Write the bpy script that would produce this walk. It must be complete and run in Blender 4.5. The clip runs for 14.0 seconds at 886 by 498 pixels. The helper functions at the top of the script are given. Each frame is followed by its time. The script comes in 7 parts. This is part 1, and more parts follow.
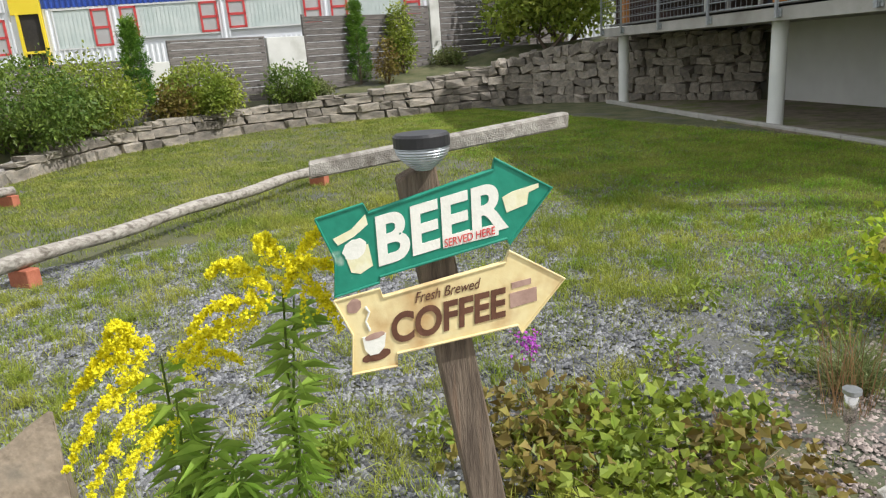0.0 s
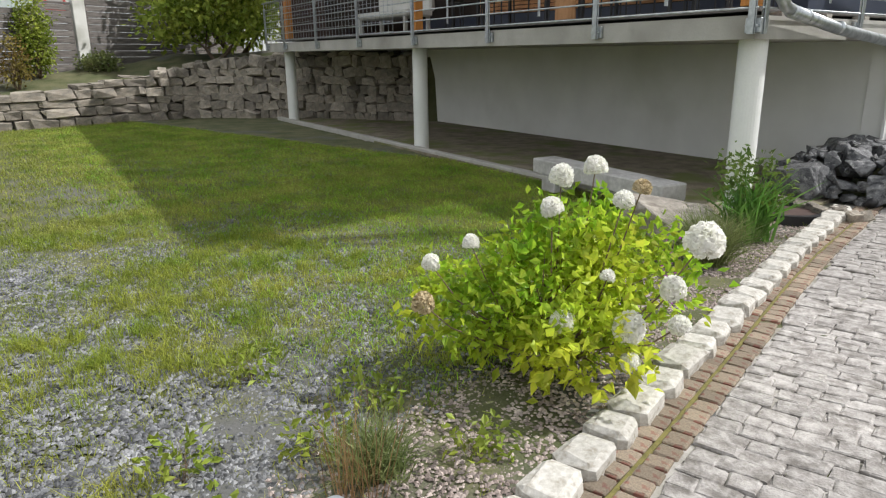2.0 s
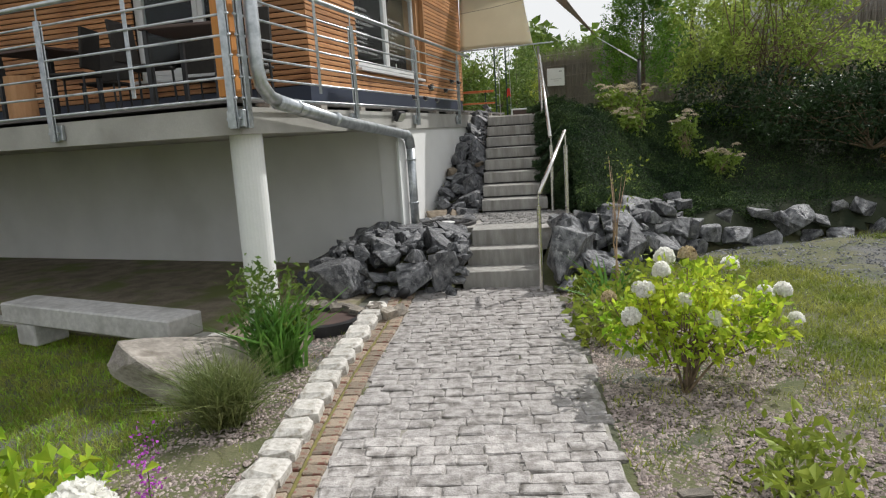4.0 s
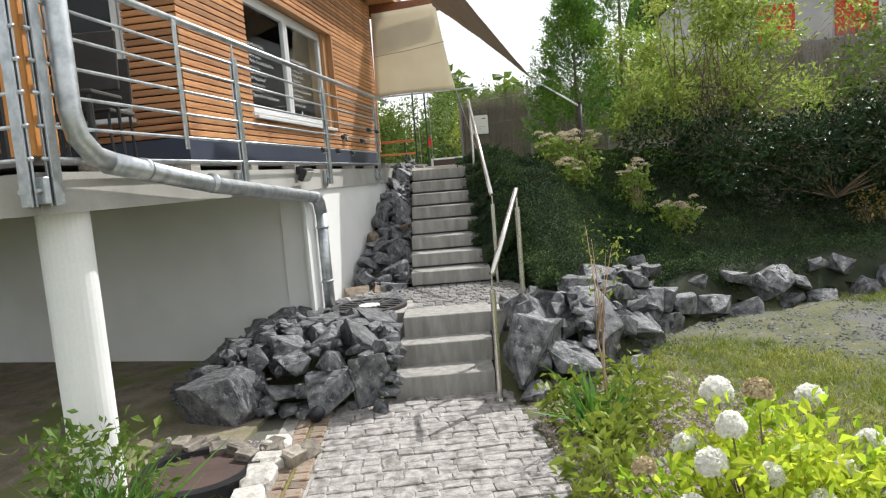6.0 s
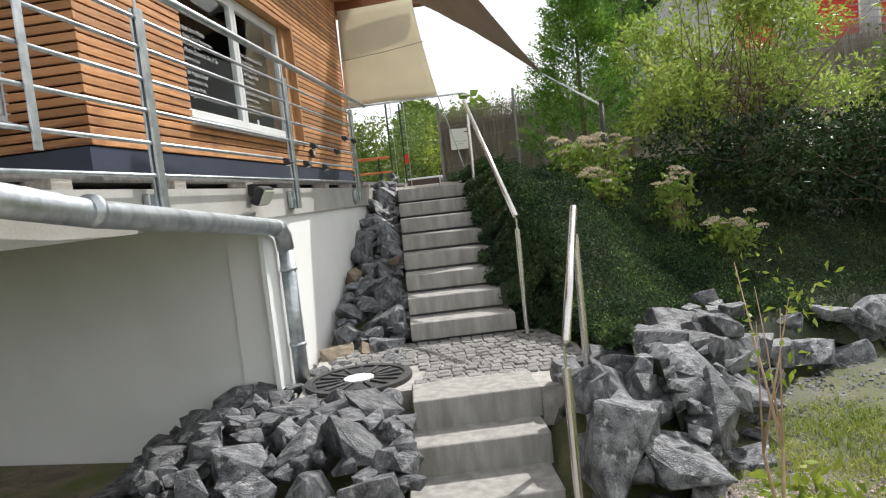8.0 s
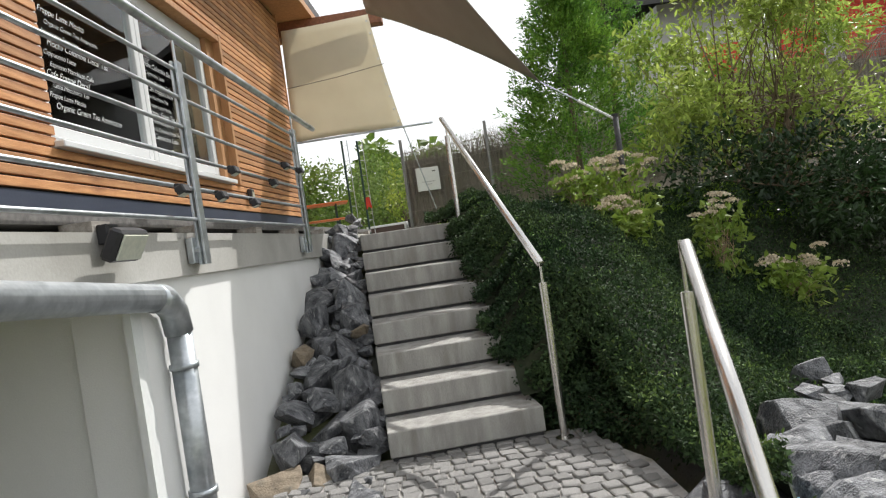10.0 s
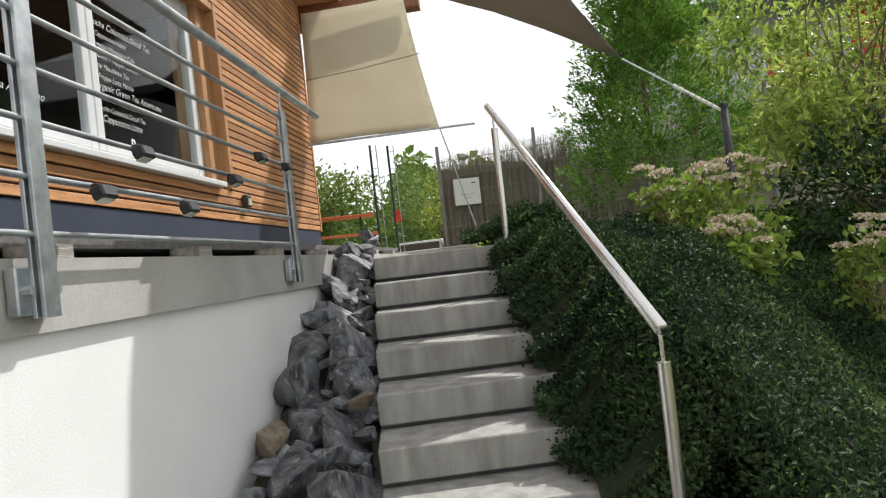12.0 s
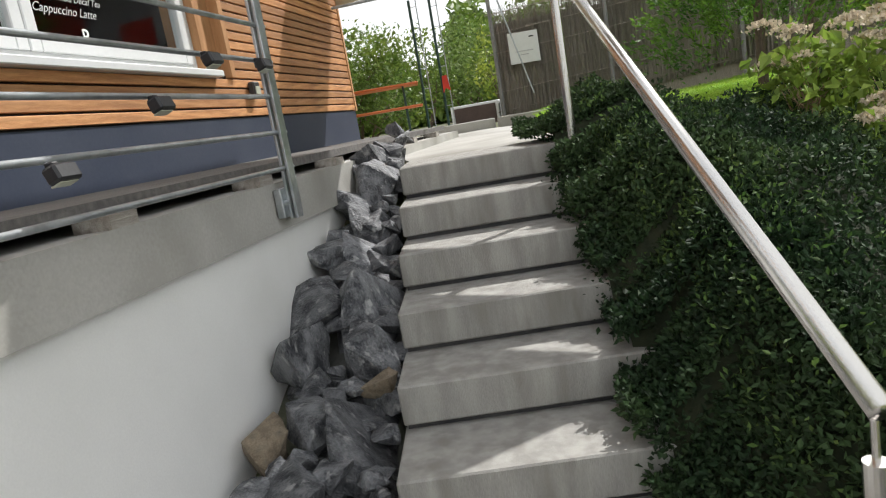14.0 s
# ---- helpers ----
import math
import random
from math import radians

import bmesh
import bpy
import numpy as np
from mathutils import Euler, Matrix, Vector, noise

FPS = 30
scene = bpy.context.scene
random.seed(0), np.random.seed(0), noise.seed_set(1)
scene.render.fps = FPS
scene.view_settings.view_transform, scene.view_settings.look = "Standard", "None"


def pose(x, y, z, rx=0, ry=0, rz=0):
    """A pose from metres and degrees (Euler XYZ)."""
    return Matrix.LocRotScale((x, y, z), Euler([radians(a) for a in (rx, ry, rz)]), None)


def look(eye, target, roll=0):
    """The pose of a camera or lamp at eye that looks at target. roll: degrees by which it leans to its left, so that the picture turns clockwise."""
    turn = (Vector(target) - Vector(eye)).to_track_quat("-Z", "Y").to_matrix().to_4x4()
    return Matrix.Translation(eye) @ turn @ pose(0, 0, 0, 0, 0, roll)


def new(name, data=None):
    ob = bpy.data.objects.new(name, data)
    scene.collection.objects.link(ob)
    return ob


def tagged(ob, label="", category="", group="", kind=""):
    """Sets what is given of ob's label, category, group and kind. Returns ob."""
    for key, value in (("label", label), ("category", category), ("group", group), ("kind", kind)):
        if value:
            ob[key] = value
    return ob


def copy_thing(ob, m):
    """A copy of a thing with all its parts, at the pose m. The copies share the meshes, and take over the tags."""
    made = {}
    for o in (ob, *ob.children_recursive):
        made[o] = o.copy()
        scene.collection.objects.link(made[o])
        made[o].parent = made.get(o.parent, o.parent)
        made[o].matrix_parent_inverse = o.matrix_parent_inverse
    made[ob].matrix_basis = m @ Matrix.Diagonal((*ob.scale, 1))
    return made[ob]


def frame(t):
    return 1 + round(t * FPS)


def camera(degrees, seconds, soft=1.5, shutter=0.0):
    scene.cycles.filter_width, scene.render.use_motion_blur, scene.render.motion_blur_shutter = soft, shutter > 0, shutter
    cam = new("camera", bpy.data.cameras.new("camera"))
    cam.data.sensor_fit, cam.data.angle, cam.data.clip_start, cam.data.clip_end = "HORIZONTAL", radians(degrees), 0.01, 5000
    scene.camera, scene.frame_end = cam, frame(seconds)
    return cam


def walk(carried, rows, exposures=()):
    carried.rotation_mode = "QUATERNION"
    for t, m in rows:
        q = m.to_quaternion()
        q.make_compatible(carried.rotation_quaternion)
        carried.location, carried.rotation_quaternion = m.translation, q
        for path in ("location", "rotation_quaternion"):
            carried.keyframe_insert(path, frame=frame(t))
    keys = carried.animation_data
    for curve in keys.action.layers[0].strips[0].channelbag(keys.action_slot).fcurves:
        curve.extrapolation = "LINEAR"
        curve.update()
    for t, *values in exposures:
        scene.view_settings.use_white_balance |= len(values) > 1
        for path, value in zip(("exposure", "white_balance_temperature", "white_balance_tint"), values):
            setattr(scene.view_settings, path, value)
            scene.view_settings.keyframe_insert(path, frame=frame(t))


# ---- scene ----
cam = camera(66.0, 14.0, 1.2)
PATH = [
    (0, (0.679, -11.638, 1.024), (-1.086, -10.874, 0.477), -4.3),
    (0.5, (0.703, -11.392, 1.033), (-1.098, -10.726, 0.473), -4.3),
    (1, (0.752, -11.196, 1.055), (-1.037, -10.513, 0.478), -5.0),
    (1.5, (0.748, -10.925, 1.057), (-0.888, -9.965, 0.425), -3.0),
    (2, (0.673, -10.503, 1.064), (-0.614, -9.075, 0.513), -0.7),
    (2.5, (0.677, -10.075, 1.049), (-0.213, -8.348, 0.574), -2.1),
    (3, (0.702, -9.704, 1.046), (0.061, -7.884, 0.52), -2.4),
    (3.5, (0.68, -9.356, 1.049), (0.248, -7.451, 0.619), -2.8),
    (6, (0.416, -7.329, 1.183), (0.402, -5.341, 0.969), -4.7),
    (6.5, (0.324, -6.914, 1.18), (0.287, -4.925, 0.974), -4.3),
    (7, (0.195, -6.415, 1.176), (0.275, -4.426, 0.979), -5.1),
    (7.5, (0.116, -5.932, 1.177), (0.191, -3.943, 0.991), -6.0),
    (10, (0.028, -3.652, 1.144), (0.253, -1.665, 1.115), -8.4),
    (10.5, (0.063, -3.24, 1.142), (0.171, -1.244, 1.091), -7.9),
    (11, (0.064, -2.856, 1.128), (0.056, -0.857, 1.063), -6.2),
    (11.5, (0.079, -2.469, 1.133), (0.145, -0.471, 1.126), -6.1),
    (12, (0.183, -2.133, 1.219), (0.307, -0.137, 1.251), -6.6),
    (12.5, (0.194, -1.896, 1.289), (0.219, 0.101, 1.39), -7.2),
    (13, (0.203, -1.641, 1.402), (0.293, 0.354, 1.52), -7.7),
    (13.5, (0.27, -1.387, 1.422), (0.43, 0.606, 1.427), -7.5),
    (14, (0.362, -1.152, 1.483), (0.243, 0.81, 1.116), -9.8),
]
walk(cam, [(t, look(eye, target, roll)) for t, eye, target, roll in PATH],
     [(0, 0.0), (2.5, 0.0), (3.5, -0.25), (6.0, 0.28), (7.5, 0.32), (10.0, 0.24), (12.0, 0.24), (14.0, 0.30)])

# ---- world, sun ----
SUN = Vector((0.61, 0.68, 1.0)).normalized()
world = bpy.data.worlds.new("sky")
scene.world = world
world.use_nodes = True
wn, wl = world.node_tree.nodes, world.node_tree.links
wn.clear()
sky = wn.new("ShaderNodeTexSky")
sky.sky_type, sky.sun_disc = "NISHITA", False
sky.sun_elevation = math.asin(SUN.z)
sky.sun_rotation = math.atan2(SUN.x, SUN.y)
sky.air_density, sky.dust_density = 1.2, 3.0
sky_bg = wn.new("ShaderNodeBackground")
sky_bg.inputs["Strength"].default_value = 0.12
cloud_bg = wn.new("ShaderNodeBackground")
cloud_bg.inputs["Color"].default_value = (0.97, 0.985, 1.0, 1)
cloud_bg.inputs["Strength"].default_value = 1.05
cloud = wn.new("ShaderNodeTexNoise")
cloud.inputs["Scale"].default_value, cloud.inputs["Detail"].default_value = 1.6, 5
ramp = wn.new("ShaderNodeMapRange")
for k, v in (("From Min", 0.30), ("From Max", 0.52), ("To Min", 0.45), ("To Max", 0.95)):
    ramp.inputs[k].default_value = v
coord = wn.new("ShaderNodeTexCoord")
mixed, out = wn.new("ShaderNodeMixShader"), wn.new("ShaderNodeOutputWorld")
wl.new(coord.outputs["Generated"], cloud.inputs["Vector"])
wl.new(cloud.outputs["Fac"], ramp.inputs["Value"])
wl.new(ramp.outputs["Result"], mixed.inputs["Fac"])
wl.new(sky.outputs["Color"], sky_bg.inputs["Color"])
wl.new(sky_bg.outputs["Background"], mixed.inputs[1])
wl.new(cloud_bg.outputs["Background"], mixed.inputs[2])
wl.new(mixed.outputs["Shader"], out.inputs["Surface"])

sun = new("sun", bpy.data.lights.new("sun", "SUN"))
sun.data.energy, sun.data.angle, sun.data.color = 4.2, radians(0.6), (1.0, 0.98, 0.955)
sun.matrix_world = look(SUN * 50, (0, 0, 0))


# ---- materials ----
def mat(name, a, b, rough=0.8, scale=6.0, fine=60.0, bump=0.15, metal=0.0, stain=None, stain_scale=1.2, stain_at=(0.5, 0.7),
        spread=0.0, island=0.0, stretch=(1, 1, 1), spec=0.5, through_light=0.0, world_space=False):
    """Two colours mixed by a coarse and a fine noise, optional stains, relief, and a change of brightness from piece to piece."""
    m = bpy.data.materials.new(name)
    m.use_nodes = True
    n, l = m.node_tree.nodes, m.node_tree.links
    p = n["Principled BSDF"]
    tc = n.new("ShaderNodeTexCoord")
    mp = n.new("ShaderNodeMapping")
    mp.inputs["Scale"].default_value = stretch
    if world_space:
        l.new(n.new("ShaderNodeNewGeometry").outputs["Position"], mp.inputs["Vector"])
    else:
        l.new(tc.outputs["Object"], mp.inputs["Vector"])
    n1, n2 = n.new("ShaderNodeTexNoise"), n.new("ShaderNodeTexNoise")
    n1.inputs["Scale"].default_value, n1.inputs["Detail"].default_value = scale, 6
    n2.inputs["Scale"].default_value, n2.inputs["Detail"].default_value = fine, 4
    l.new(mp.outputs["Vector"], n1.inputs["Vector"])
    l.new(mp.outputs["Vector"], n2.inputs["Vector"])
    add = n.new("ShaderNodeMath")
    add.operation = "MULTIPLY_ADD"
    l.new(n2.outputs["Fac"], add.inputs[0])
    add.inputs[1].default_value = 0.45
    sub = n.new("ShaderNodeMath")
    sub.operation = "SUBTRACT"
    l.new(n1.outputs["Fac"], sub.inputs[0])
    sub.inputs[1].default_value = 0.225
    l.new(sub.outputs[0], add.inputs[2])
    mr = n.new("ShaderNodeMapRange")
    mr.inputs["From Min"].default_value, mr.inputs["From Max"].default_value = 0.33, 0.67
    l.new(add.outputs[0], mr.inputs["Value"])
    mix = n.new("ShaderNodeMix")
    mix.data_type = "RGBA"
    mix.inputs["A"].default_value, mix.inputs["B"].default_value = (*a, 1), (*b, 1)
    l.new(mr.outputs["Result"], mix.inputs["Factor"])
    colour = mix.outputs["Result"]
    if stain:
        n3 = n.new("ShaderNodeTexNoise")
        n3.inputs["Scale"].default_value, n3.inputs["Detail"].default_value = stain_scale, 7
        l.new(mp.outputs["Vector"], n3.inputs["Vector"])
        r3 = n.new("ShaderNodeMapRange")
        r3.inputs["From Min"].default_value, r3.inputs["From Max"].default_value = stain_at
        l.new(n3.outputs["Fac"], r3.inputs["Value"])
        m3 = n.new("ShaderNodeMix")
        m3.data_type = "RGBA"
        m3.inputs["B"].default_value = (*stain, 1)
        l.new(r3.outputs["Result"], m3.inputs["Factor"])
        l.new(colour, m3.inputs["A"])
        colour = m3.outputs["Result"]
    if spread or island:
        hs = n.new("ShaderNodeHueSaturation")
        vr = n.new("ShaderNodeMapRange")
        w = spread or island
        vr.inputs["To Min"].default_value, vr.inputs["To Max"].default_value = 1 - w, 1 + w
        if spread:
            l.new(n.new("ShaderNodeObjectInfo").outputs["Random"], vr.inputs["Value"])
        else:
            l.new(n.new("ShaderNodeNewGeometry").outputs["Random Per Island"], vr.inputs["Value"])
        l.new(vr.outputs["Result"], hs.inputs["Value"])
        l.new(colour, hs.inputs["Color"])
        colour = hs.outputs["Color"]
    l.new(colour, p.inputs["Base Color"])
    p.inputs["Roughness"].default_value, p.inputs["Metallic"].default_value = rough, metal
    p.inputs["Specular IOR Level"].default_value = spec
    if bump:
        bp = n.new("ShaderNodeBump")
        bp.inputs["Strength"].default_value, bp.inputs["Distance"].default_value = bump, 0.02
        l.new(add.outputs[0], bp.inputs["Height"])
        l.new(bp.outputs["Normal"], p.inputs["Normal"])
    if through_light:
        tr, ms = n.new("ShaderNodeBsdfTranslucent"), n.new("ShaderNodeMixShader")
        l.new(colour, tr.inputs["Color"])
        ms.inputs["Fac"].default_value = through_light
        l.new(p.outputs["BSDF"], ms.inputs[1])
        l.new(tr.outputs["BSDF"], ms.inputs[2])
        l.new(ms.outputs["Shader"], n["Material Output"].inputs["Surface"])
    return m


def leaf_mat(name, a, b, island=0.35, rough=0.5, t=0.3):
    return mat(name, a, b, rough, 1.7, 20, 0.0, island=island, through_light=t, spec=0.35)


M = {}
M["concrete"] = mat("concrete", (0.36, 0.35, 0.32), (0.46, 0.45, 0.42), 0.85, 3, 90, 0.12, stain=(0.25, 0.24, 0.21), stain_scale=1.5)
M["step"] = mat("step_concrete", (0.27, 0.26, 0.24), (0.39, 0.38, 0.35), 0.88, 6, 150, 0.5, stain=(0.24, 0.23, 0.205), stain_scale=4.5, stain_at=(0.5, 0.70), stretch=(2.6, 2.6, 0.5))
M["render"] = mat("white_render", (0.74, 0.74, 0.72), (0.80, 0.80, 0.78), 0.9, 2, 160, 0.1, stain=(0.62, 0.62, 0.58), stain_scale=0.6, stain_at=(0.55, 0.8))
M["paint"] = mat("post_paint", (0.70, 0.72, 0.70), (0.78, 0.79, 0.77), 0.55, 2, 60, 0.05)
M["wood"] = mat("larch_slat", (0.40, 0.175, 0.065), (0.58, 0.30, 0.13), 0.6, 3, 30, 0.2, stain=(0.22, 0.085, 0.035), stain_scale=1.6, stain_at=(0.52, 0.75), spread=0.28, stretch=(1.2, 1.2, 14))
M["wood_back"] = mat("cladding_back", (0.02, 0.014, 0.01), (0.03, 0.02, 0.015), 0.9, 4, 30, 0)
M["glulam"] = mat("orange_glulam", (0.56, 0.22, 0.045), (0.66, 0.29, 0.07), 0.55, 3, 40, 0.1, stretch=(10, 10, 1))
M["beam"] = mat("brown_beam", (0.17, 0.065, 0.03), (0.26, 0.10, 0.045), 0.55, 3, 40, 0.1, stretch=(10, 1, 10))
M["jamb"] = mat("larch_jamb", (0.42, 0.21, 0.09), (0.52, 0.28, 0.13), 0.6, 3, 40, 0.1, stretch=(8, 8, 1))
M["navy"] = mat("navy_plinth", (0.035, 0.045, 0.075), (0.05, 0.06, 0.09), 0.5, 2, 60, 0.03)
M["frame"] = mat("window_frame_white", (0.66, 0.67, 0.67), (0.72, 0.73, 0.73), 0.4, 2, 60, 0.0)
# near-black colour makes the room read as unlit; also on chairs and small dark parts
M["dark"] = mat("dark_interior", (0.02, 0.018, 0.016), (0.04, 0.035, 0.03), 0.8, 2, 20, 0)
M["galv"] = mat("galvanised_steel", (0.42, 0.45, 0.47), (0.58, 0.61, 0.63), 0.38, 14, 60, 0.04, metal=0.85, stain=(0.3, 0.33, 0.35), stain_scale=9, stretch=(1, 1, 1))
M["steel"] = mat("stainless_steel", (0.62, 0.60, 0.57), (0.68, 0.66, 0.63), 0.26, 3, 200, 0.02, metal=1.0)
M["black"] = mat("black_plastic", (0.012, 0.012, 0.014), (0.025, 0.025, 0.028), 0.45, 8, 60, 0.05)
M["lens"] = mat("lamp_lens", (0.45, 0.47, 0.40), (0.60, 0.61, 0.50), 0.25, 8, 60, 0.05)
M["rock"] = mat("basalt", (0.026, 0.028, 0.033), (0.20, 0.204, 0.212), 0.5, 14, 110, 1.0, stain=(0.33, 0.33, 0.325), stain_scale=24, stain_at=(0.58, 0.70), spread=0.3, world_space=True, stretch=(1, 1.7, 0.8))
M["rock_brown"] = mat("brown_stone", (0.14, 0.11, 0.075), (0.30, 0.24, 0.17), 0.85, 4, 30, 0.6, stain=(0.09, 0.08, 0.06), stain_scale=4)
M["wallstone"] = mat("sandstone", (0.23, 0.20, 0.165), (0.40, 0.36, 0.30), 0.9, 3, 25, 0.6, stain=(0.10, 0.095, 0.085), stain_scale=1.7, stain_at=(0.45, 0.7), spread=0.35)
M["sett"] = mat("path_sett", (0.27, 0.25, 0.235), (0.50, 0.475, 0.455), 0.9, 16, 85, 0.7, stain=(0.17, 0.155, 0.14), stain_scale=13, stain_at=(0.50, 0.70), spread=0.13, world_space=True)
M["sett_small"] = mat("granite_sett", (0.17, 0.165, 0.155), (0.30, 0.29, 0.275), 0.85, 20, 90, 0.5, spread=0.22)
M["kerb"] = mat("granite_kerb", (0.44, 0.42, 0.38), (0.60, 0.58, 0.54), 0.9, 8, 70, 0.5, stain=(0.30, 0.27, 0.22), stain_scale=5, spread=0.1)
M["clinker"] = mat("clinker_brick", (0.20, 0.16, 0.12), (0.32, 0.26, 0.19), 0.85, 12, 70, 0.4, stain=(0.23, 0.10, 0.075), stain_scale=2.3, stain_at=(0.5, 0.6), spread=0.3)
M["joint"] = mat("path_joint", (0.30, 0.285, 0.26), (0.44, 0.42, 0.395), 0.95, 11, 60, 0.4, stain=(0.20, 0.19, 0.14), stain_scale=4, world_space=True)
M["moss"] = mat("moss_joint", (0.11, 0.10, 0.03), (0.19, 0.165, 0.05), 0.95, 12, 80, 0.5)
M["boulder"] = mat("pale_boulder", (0.20, 0.18, 0.155), (0.40, 0.365, 0.32), 0.9, 3, 30, 0.8, stain=(0.12, 0.10, 0.08), stain_scale=3.5, stain_at=(0.5, 0.66))
M["granite"] = mat("bench_granite", (0.42, 0.41, 0.40), (0.56, 0.55, 0.53), 0.85, 20, 120, 0.2, stain=(0.3, 0.29, 0.27), stain_scale=3)
M["iron"] = mat("cast_iron", (0.03, 0.03, 0.033), (0.07, 0.068, 0.066), 0.55, 10, 60, 0.4, metal=0.3)
M["grey_wood"] = mat("weathered_wood", (0.27, 0.245, 0.215), (0.46, 0.43, 0.385), 0.9, 4, 30, 0.45, stain=(0.14, 0.12, 0.10), stain_scale=3, stretch=(9, 1, 9))
M["post_wood"] = mat("sign_post_wood", (0.10, 0.075, 0.055), (0.22, 0.17, 0.125), 0.9, 4, 30, 0.6, stain=(0.22, 0.14, 0.09), stain_scale=2.5, stain_at=(0.55, 0.75), stretch=(16, 16, 1.3))
M["fence_wood"] = mat("fence_board", (0.10, 0.09, 0.085), (0.21, 0.19, 0.175), 0.9, 3, 20, 0.5, spread=0.2, stretch=(1, 1, 9))
M["green"] = mat("sign_green", (0.012, 0.22, 0.145), (0.022, 0.29, 0.195), 0.42, 6, 60, 0.1, stain=(0.55, 0.6, 0.52), stain_scale=11, stain_at=(0.66, 0.75))
M["cream"] = mat("sign_cream", (0.78, 0.62, 0.30), (0.85, 0.74, 0.42), 0.42, 5, 50, 0.1, stain=(0.47, 0.25, 0.085), stain_scale=5.5, stain_at=(0.52, 0.72))
M["white_paint"] = mat("letter_white", (0.82, 0.82, 0.74), (0.88, 0.87, 0.80), 0.5, 30, 120, 0.1)
M["script"] = mat("pane_script", (0.42, 0.44, 0.43), (0.60, 0.62, 0.60), 0.7, 40, 160, 0)
M["cream_paint"] = mat("picture_cream", (0.80, 0.76, 0.48), (0.86, 0.83, 0.62), 0.5, 20, 80, 0.1)
M["brown_paint"] = mat("letter_brown", (0.11, 0.045, 0.025), (0.16, 0.07, 0.04), 0.5, 20, 80, 0.1)
M["red_paint"] = mat("letter_red", (0.62, 0.045, 0.05), (0.7, 0.08, 0.07), 0.5, 20, 80, 0)
M["mauve"] = mat("picture_mauve", (0.35, 0.22, 0.18), (0.48, 0.32, 0.26), 0.5, 20, 80, 0)
M["brick_red"] = mat("red_brick", (0.38, 0.12, 0.07), (0.48, 0.17, 0.10), 0.9, 10, 60, 0.4)
M["canvas"] = mat("beige_canvas", (0.74, 0.69, 0.56), (0.80, 0.75, 0.62), 0.9, 2, 200, 0.08, stain=(0.62, 0.56, 0.44), stain_scale=1.2, stain_at=(0.55, 0.8), through_light=0.5)
M["sail"] = mat("taupe_sail", (0.30, 0.265, 0.215), (0.34, 0.30, 0.245), 0.9, 2, 250, 0.1, through_light=0.2)
M["corr"] = mat("white_sheet", (0.72, 0.74, 0.78), (0.78, 0.80, 0.83), 0.5, 1, 30, 0.02)
M["blue"] = mat("blue_sheet", (0.02, 0.06, 0.32), (0.03, 0.08, 0.38), 0.5, 1, 30, 0.02)
M["yellow"] = mat("yellow_frame", (0.80, 0.60, 0.02), (0.85, 0.66, 0.04), 0.5, 1, 30, 0.02)
M["red"] = mat("red_frame", (0.55, 0.06, 0.06), (0.62, 0.08, 0.08), 0.5, 1, 30, 0.02)
M["red_wall"] = mat("red_boards", (0.55, 0.035, 0.018), (0.66, 0.05, 0.025), 0.6, 1, 30, 0.05)
M["blind"] = mat("window_blind", (0.52, 0.60, 0.58), (0.64, 0.70, 0.68), 0.7, 2, 40, 0.05)
M["slab_white"] = mat("white_slab", (0.58, 0.58, 0.55), (0.68, 0.68, 0.65), 0.85, 2, 60, 0.1, stain=(0.42, 0.42, 0.38), stain_scale=1.5)
M["roof"] = mat("dark_roof", (0.04, 0.038, 0.04), (0.07, 0.066, 0.068), 0.7, 6, 30, 0.2)
M["grey_wall"] = mat("grey_wall", (0.42, 0.41, 0.41), (0.50, 0.49, 0.49), 0.85, 2, 60, 0.05)
M["block"] = mat("grey_block", (0.20, 0.195, 0.19), (0.29, 0.28, 0.27), 0.9, 5, 40, 0.3)
M["reed"] = mat("reed_mat", (0.22, 0.19, 0.16), (0.40, 0.355, 0.30), 0.95, 8, 40, 0.3, stretch=(40, 40, 1), spread=0.15)
M["orange_table"] = mat("orange_tabletop", (0.58, 0.14, 0.035), (0.66, 0.19, 0.05), 0.5, 3, 30, 0.1, stretch=(1, 8, 8))
M["green_leg"] = mat("green_steel", (0.02, 0.05, 0.04), (0.03, 0.07, 0.055), 0.5, 3, 30, 0)
M["white_box"] = mat("white_box", (0.72, 0.72, 0.70), (0.78, 0.78, 0.76), 0.6, 3, 30, 0.02)
M["brown_panel"] = mat("brown_panel", (0.07, 0.045, 0.04), (0.10, 0.065, 0.055), 0.6, 3, 30, 0.05)
M["blue_plastic"] = mat("blue_plastic", (0.25, 0.55, 0.85), (0.4, 0.7, 0.95), 0.3, 3, 30, 0)
M["bark"] = mat("bark", (0.09, 0.065, 0.045), (0.18, 0.135, 0.10), 0.9, 12, 50, 0.5, stretch=(3, 3, 1))
M["twig"] = mat("twig", (0.12, 0.085, 0.055), (0.22, 0.16, 0.105), 0.9, 12, 50, 0.2)
M["dry"] = mat("dry_stem", (0.33, 0.22, 0.14), (0.46, 0.33, 0.22), 0.9, 12, 50, 0.2)
M["ground"] = mat("soil_grass", (0.06, 0.075, 0.025), (0.14, 0.135, 0.07), 0.95, 2.2, 60, 0.8, stain=(0.115, 0.115, 0.11), stain_scale=0.9, stain_at=(0.52, 0.66), world_space=True)
M["gravel_bed"] = mat("gravel_bed", (0.24, 0.205, 0.19), (0.40, 0.36, 0.335), 0.95, 30, 90, 0.6, world_space=True)
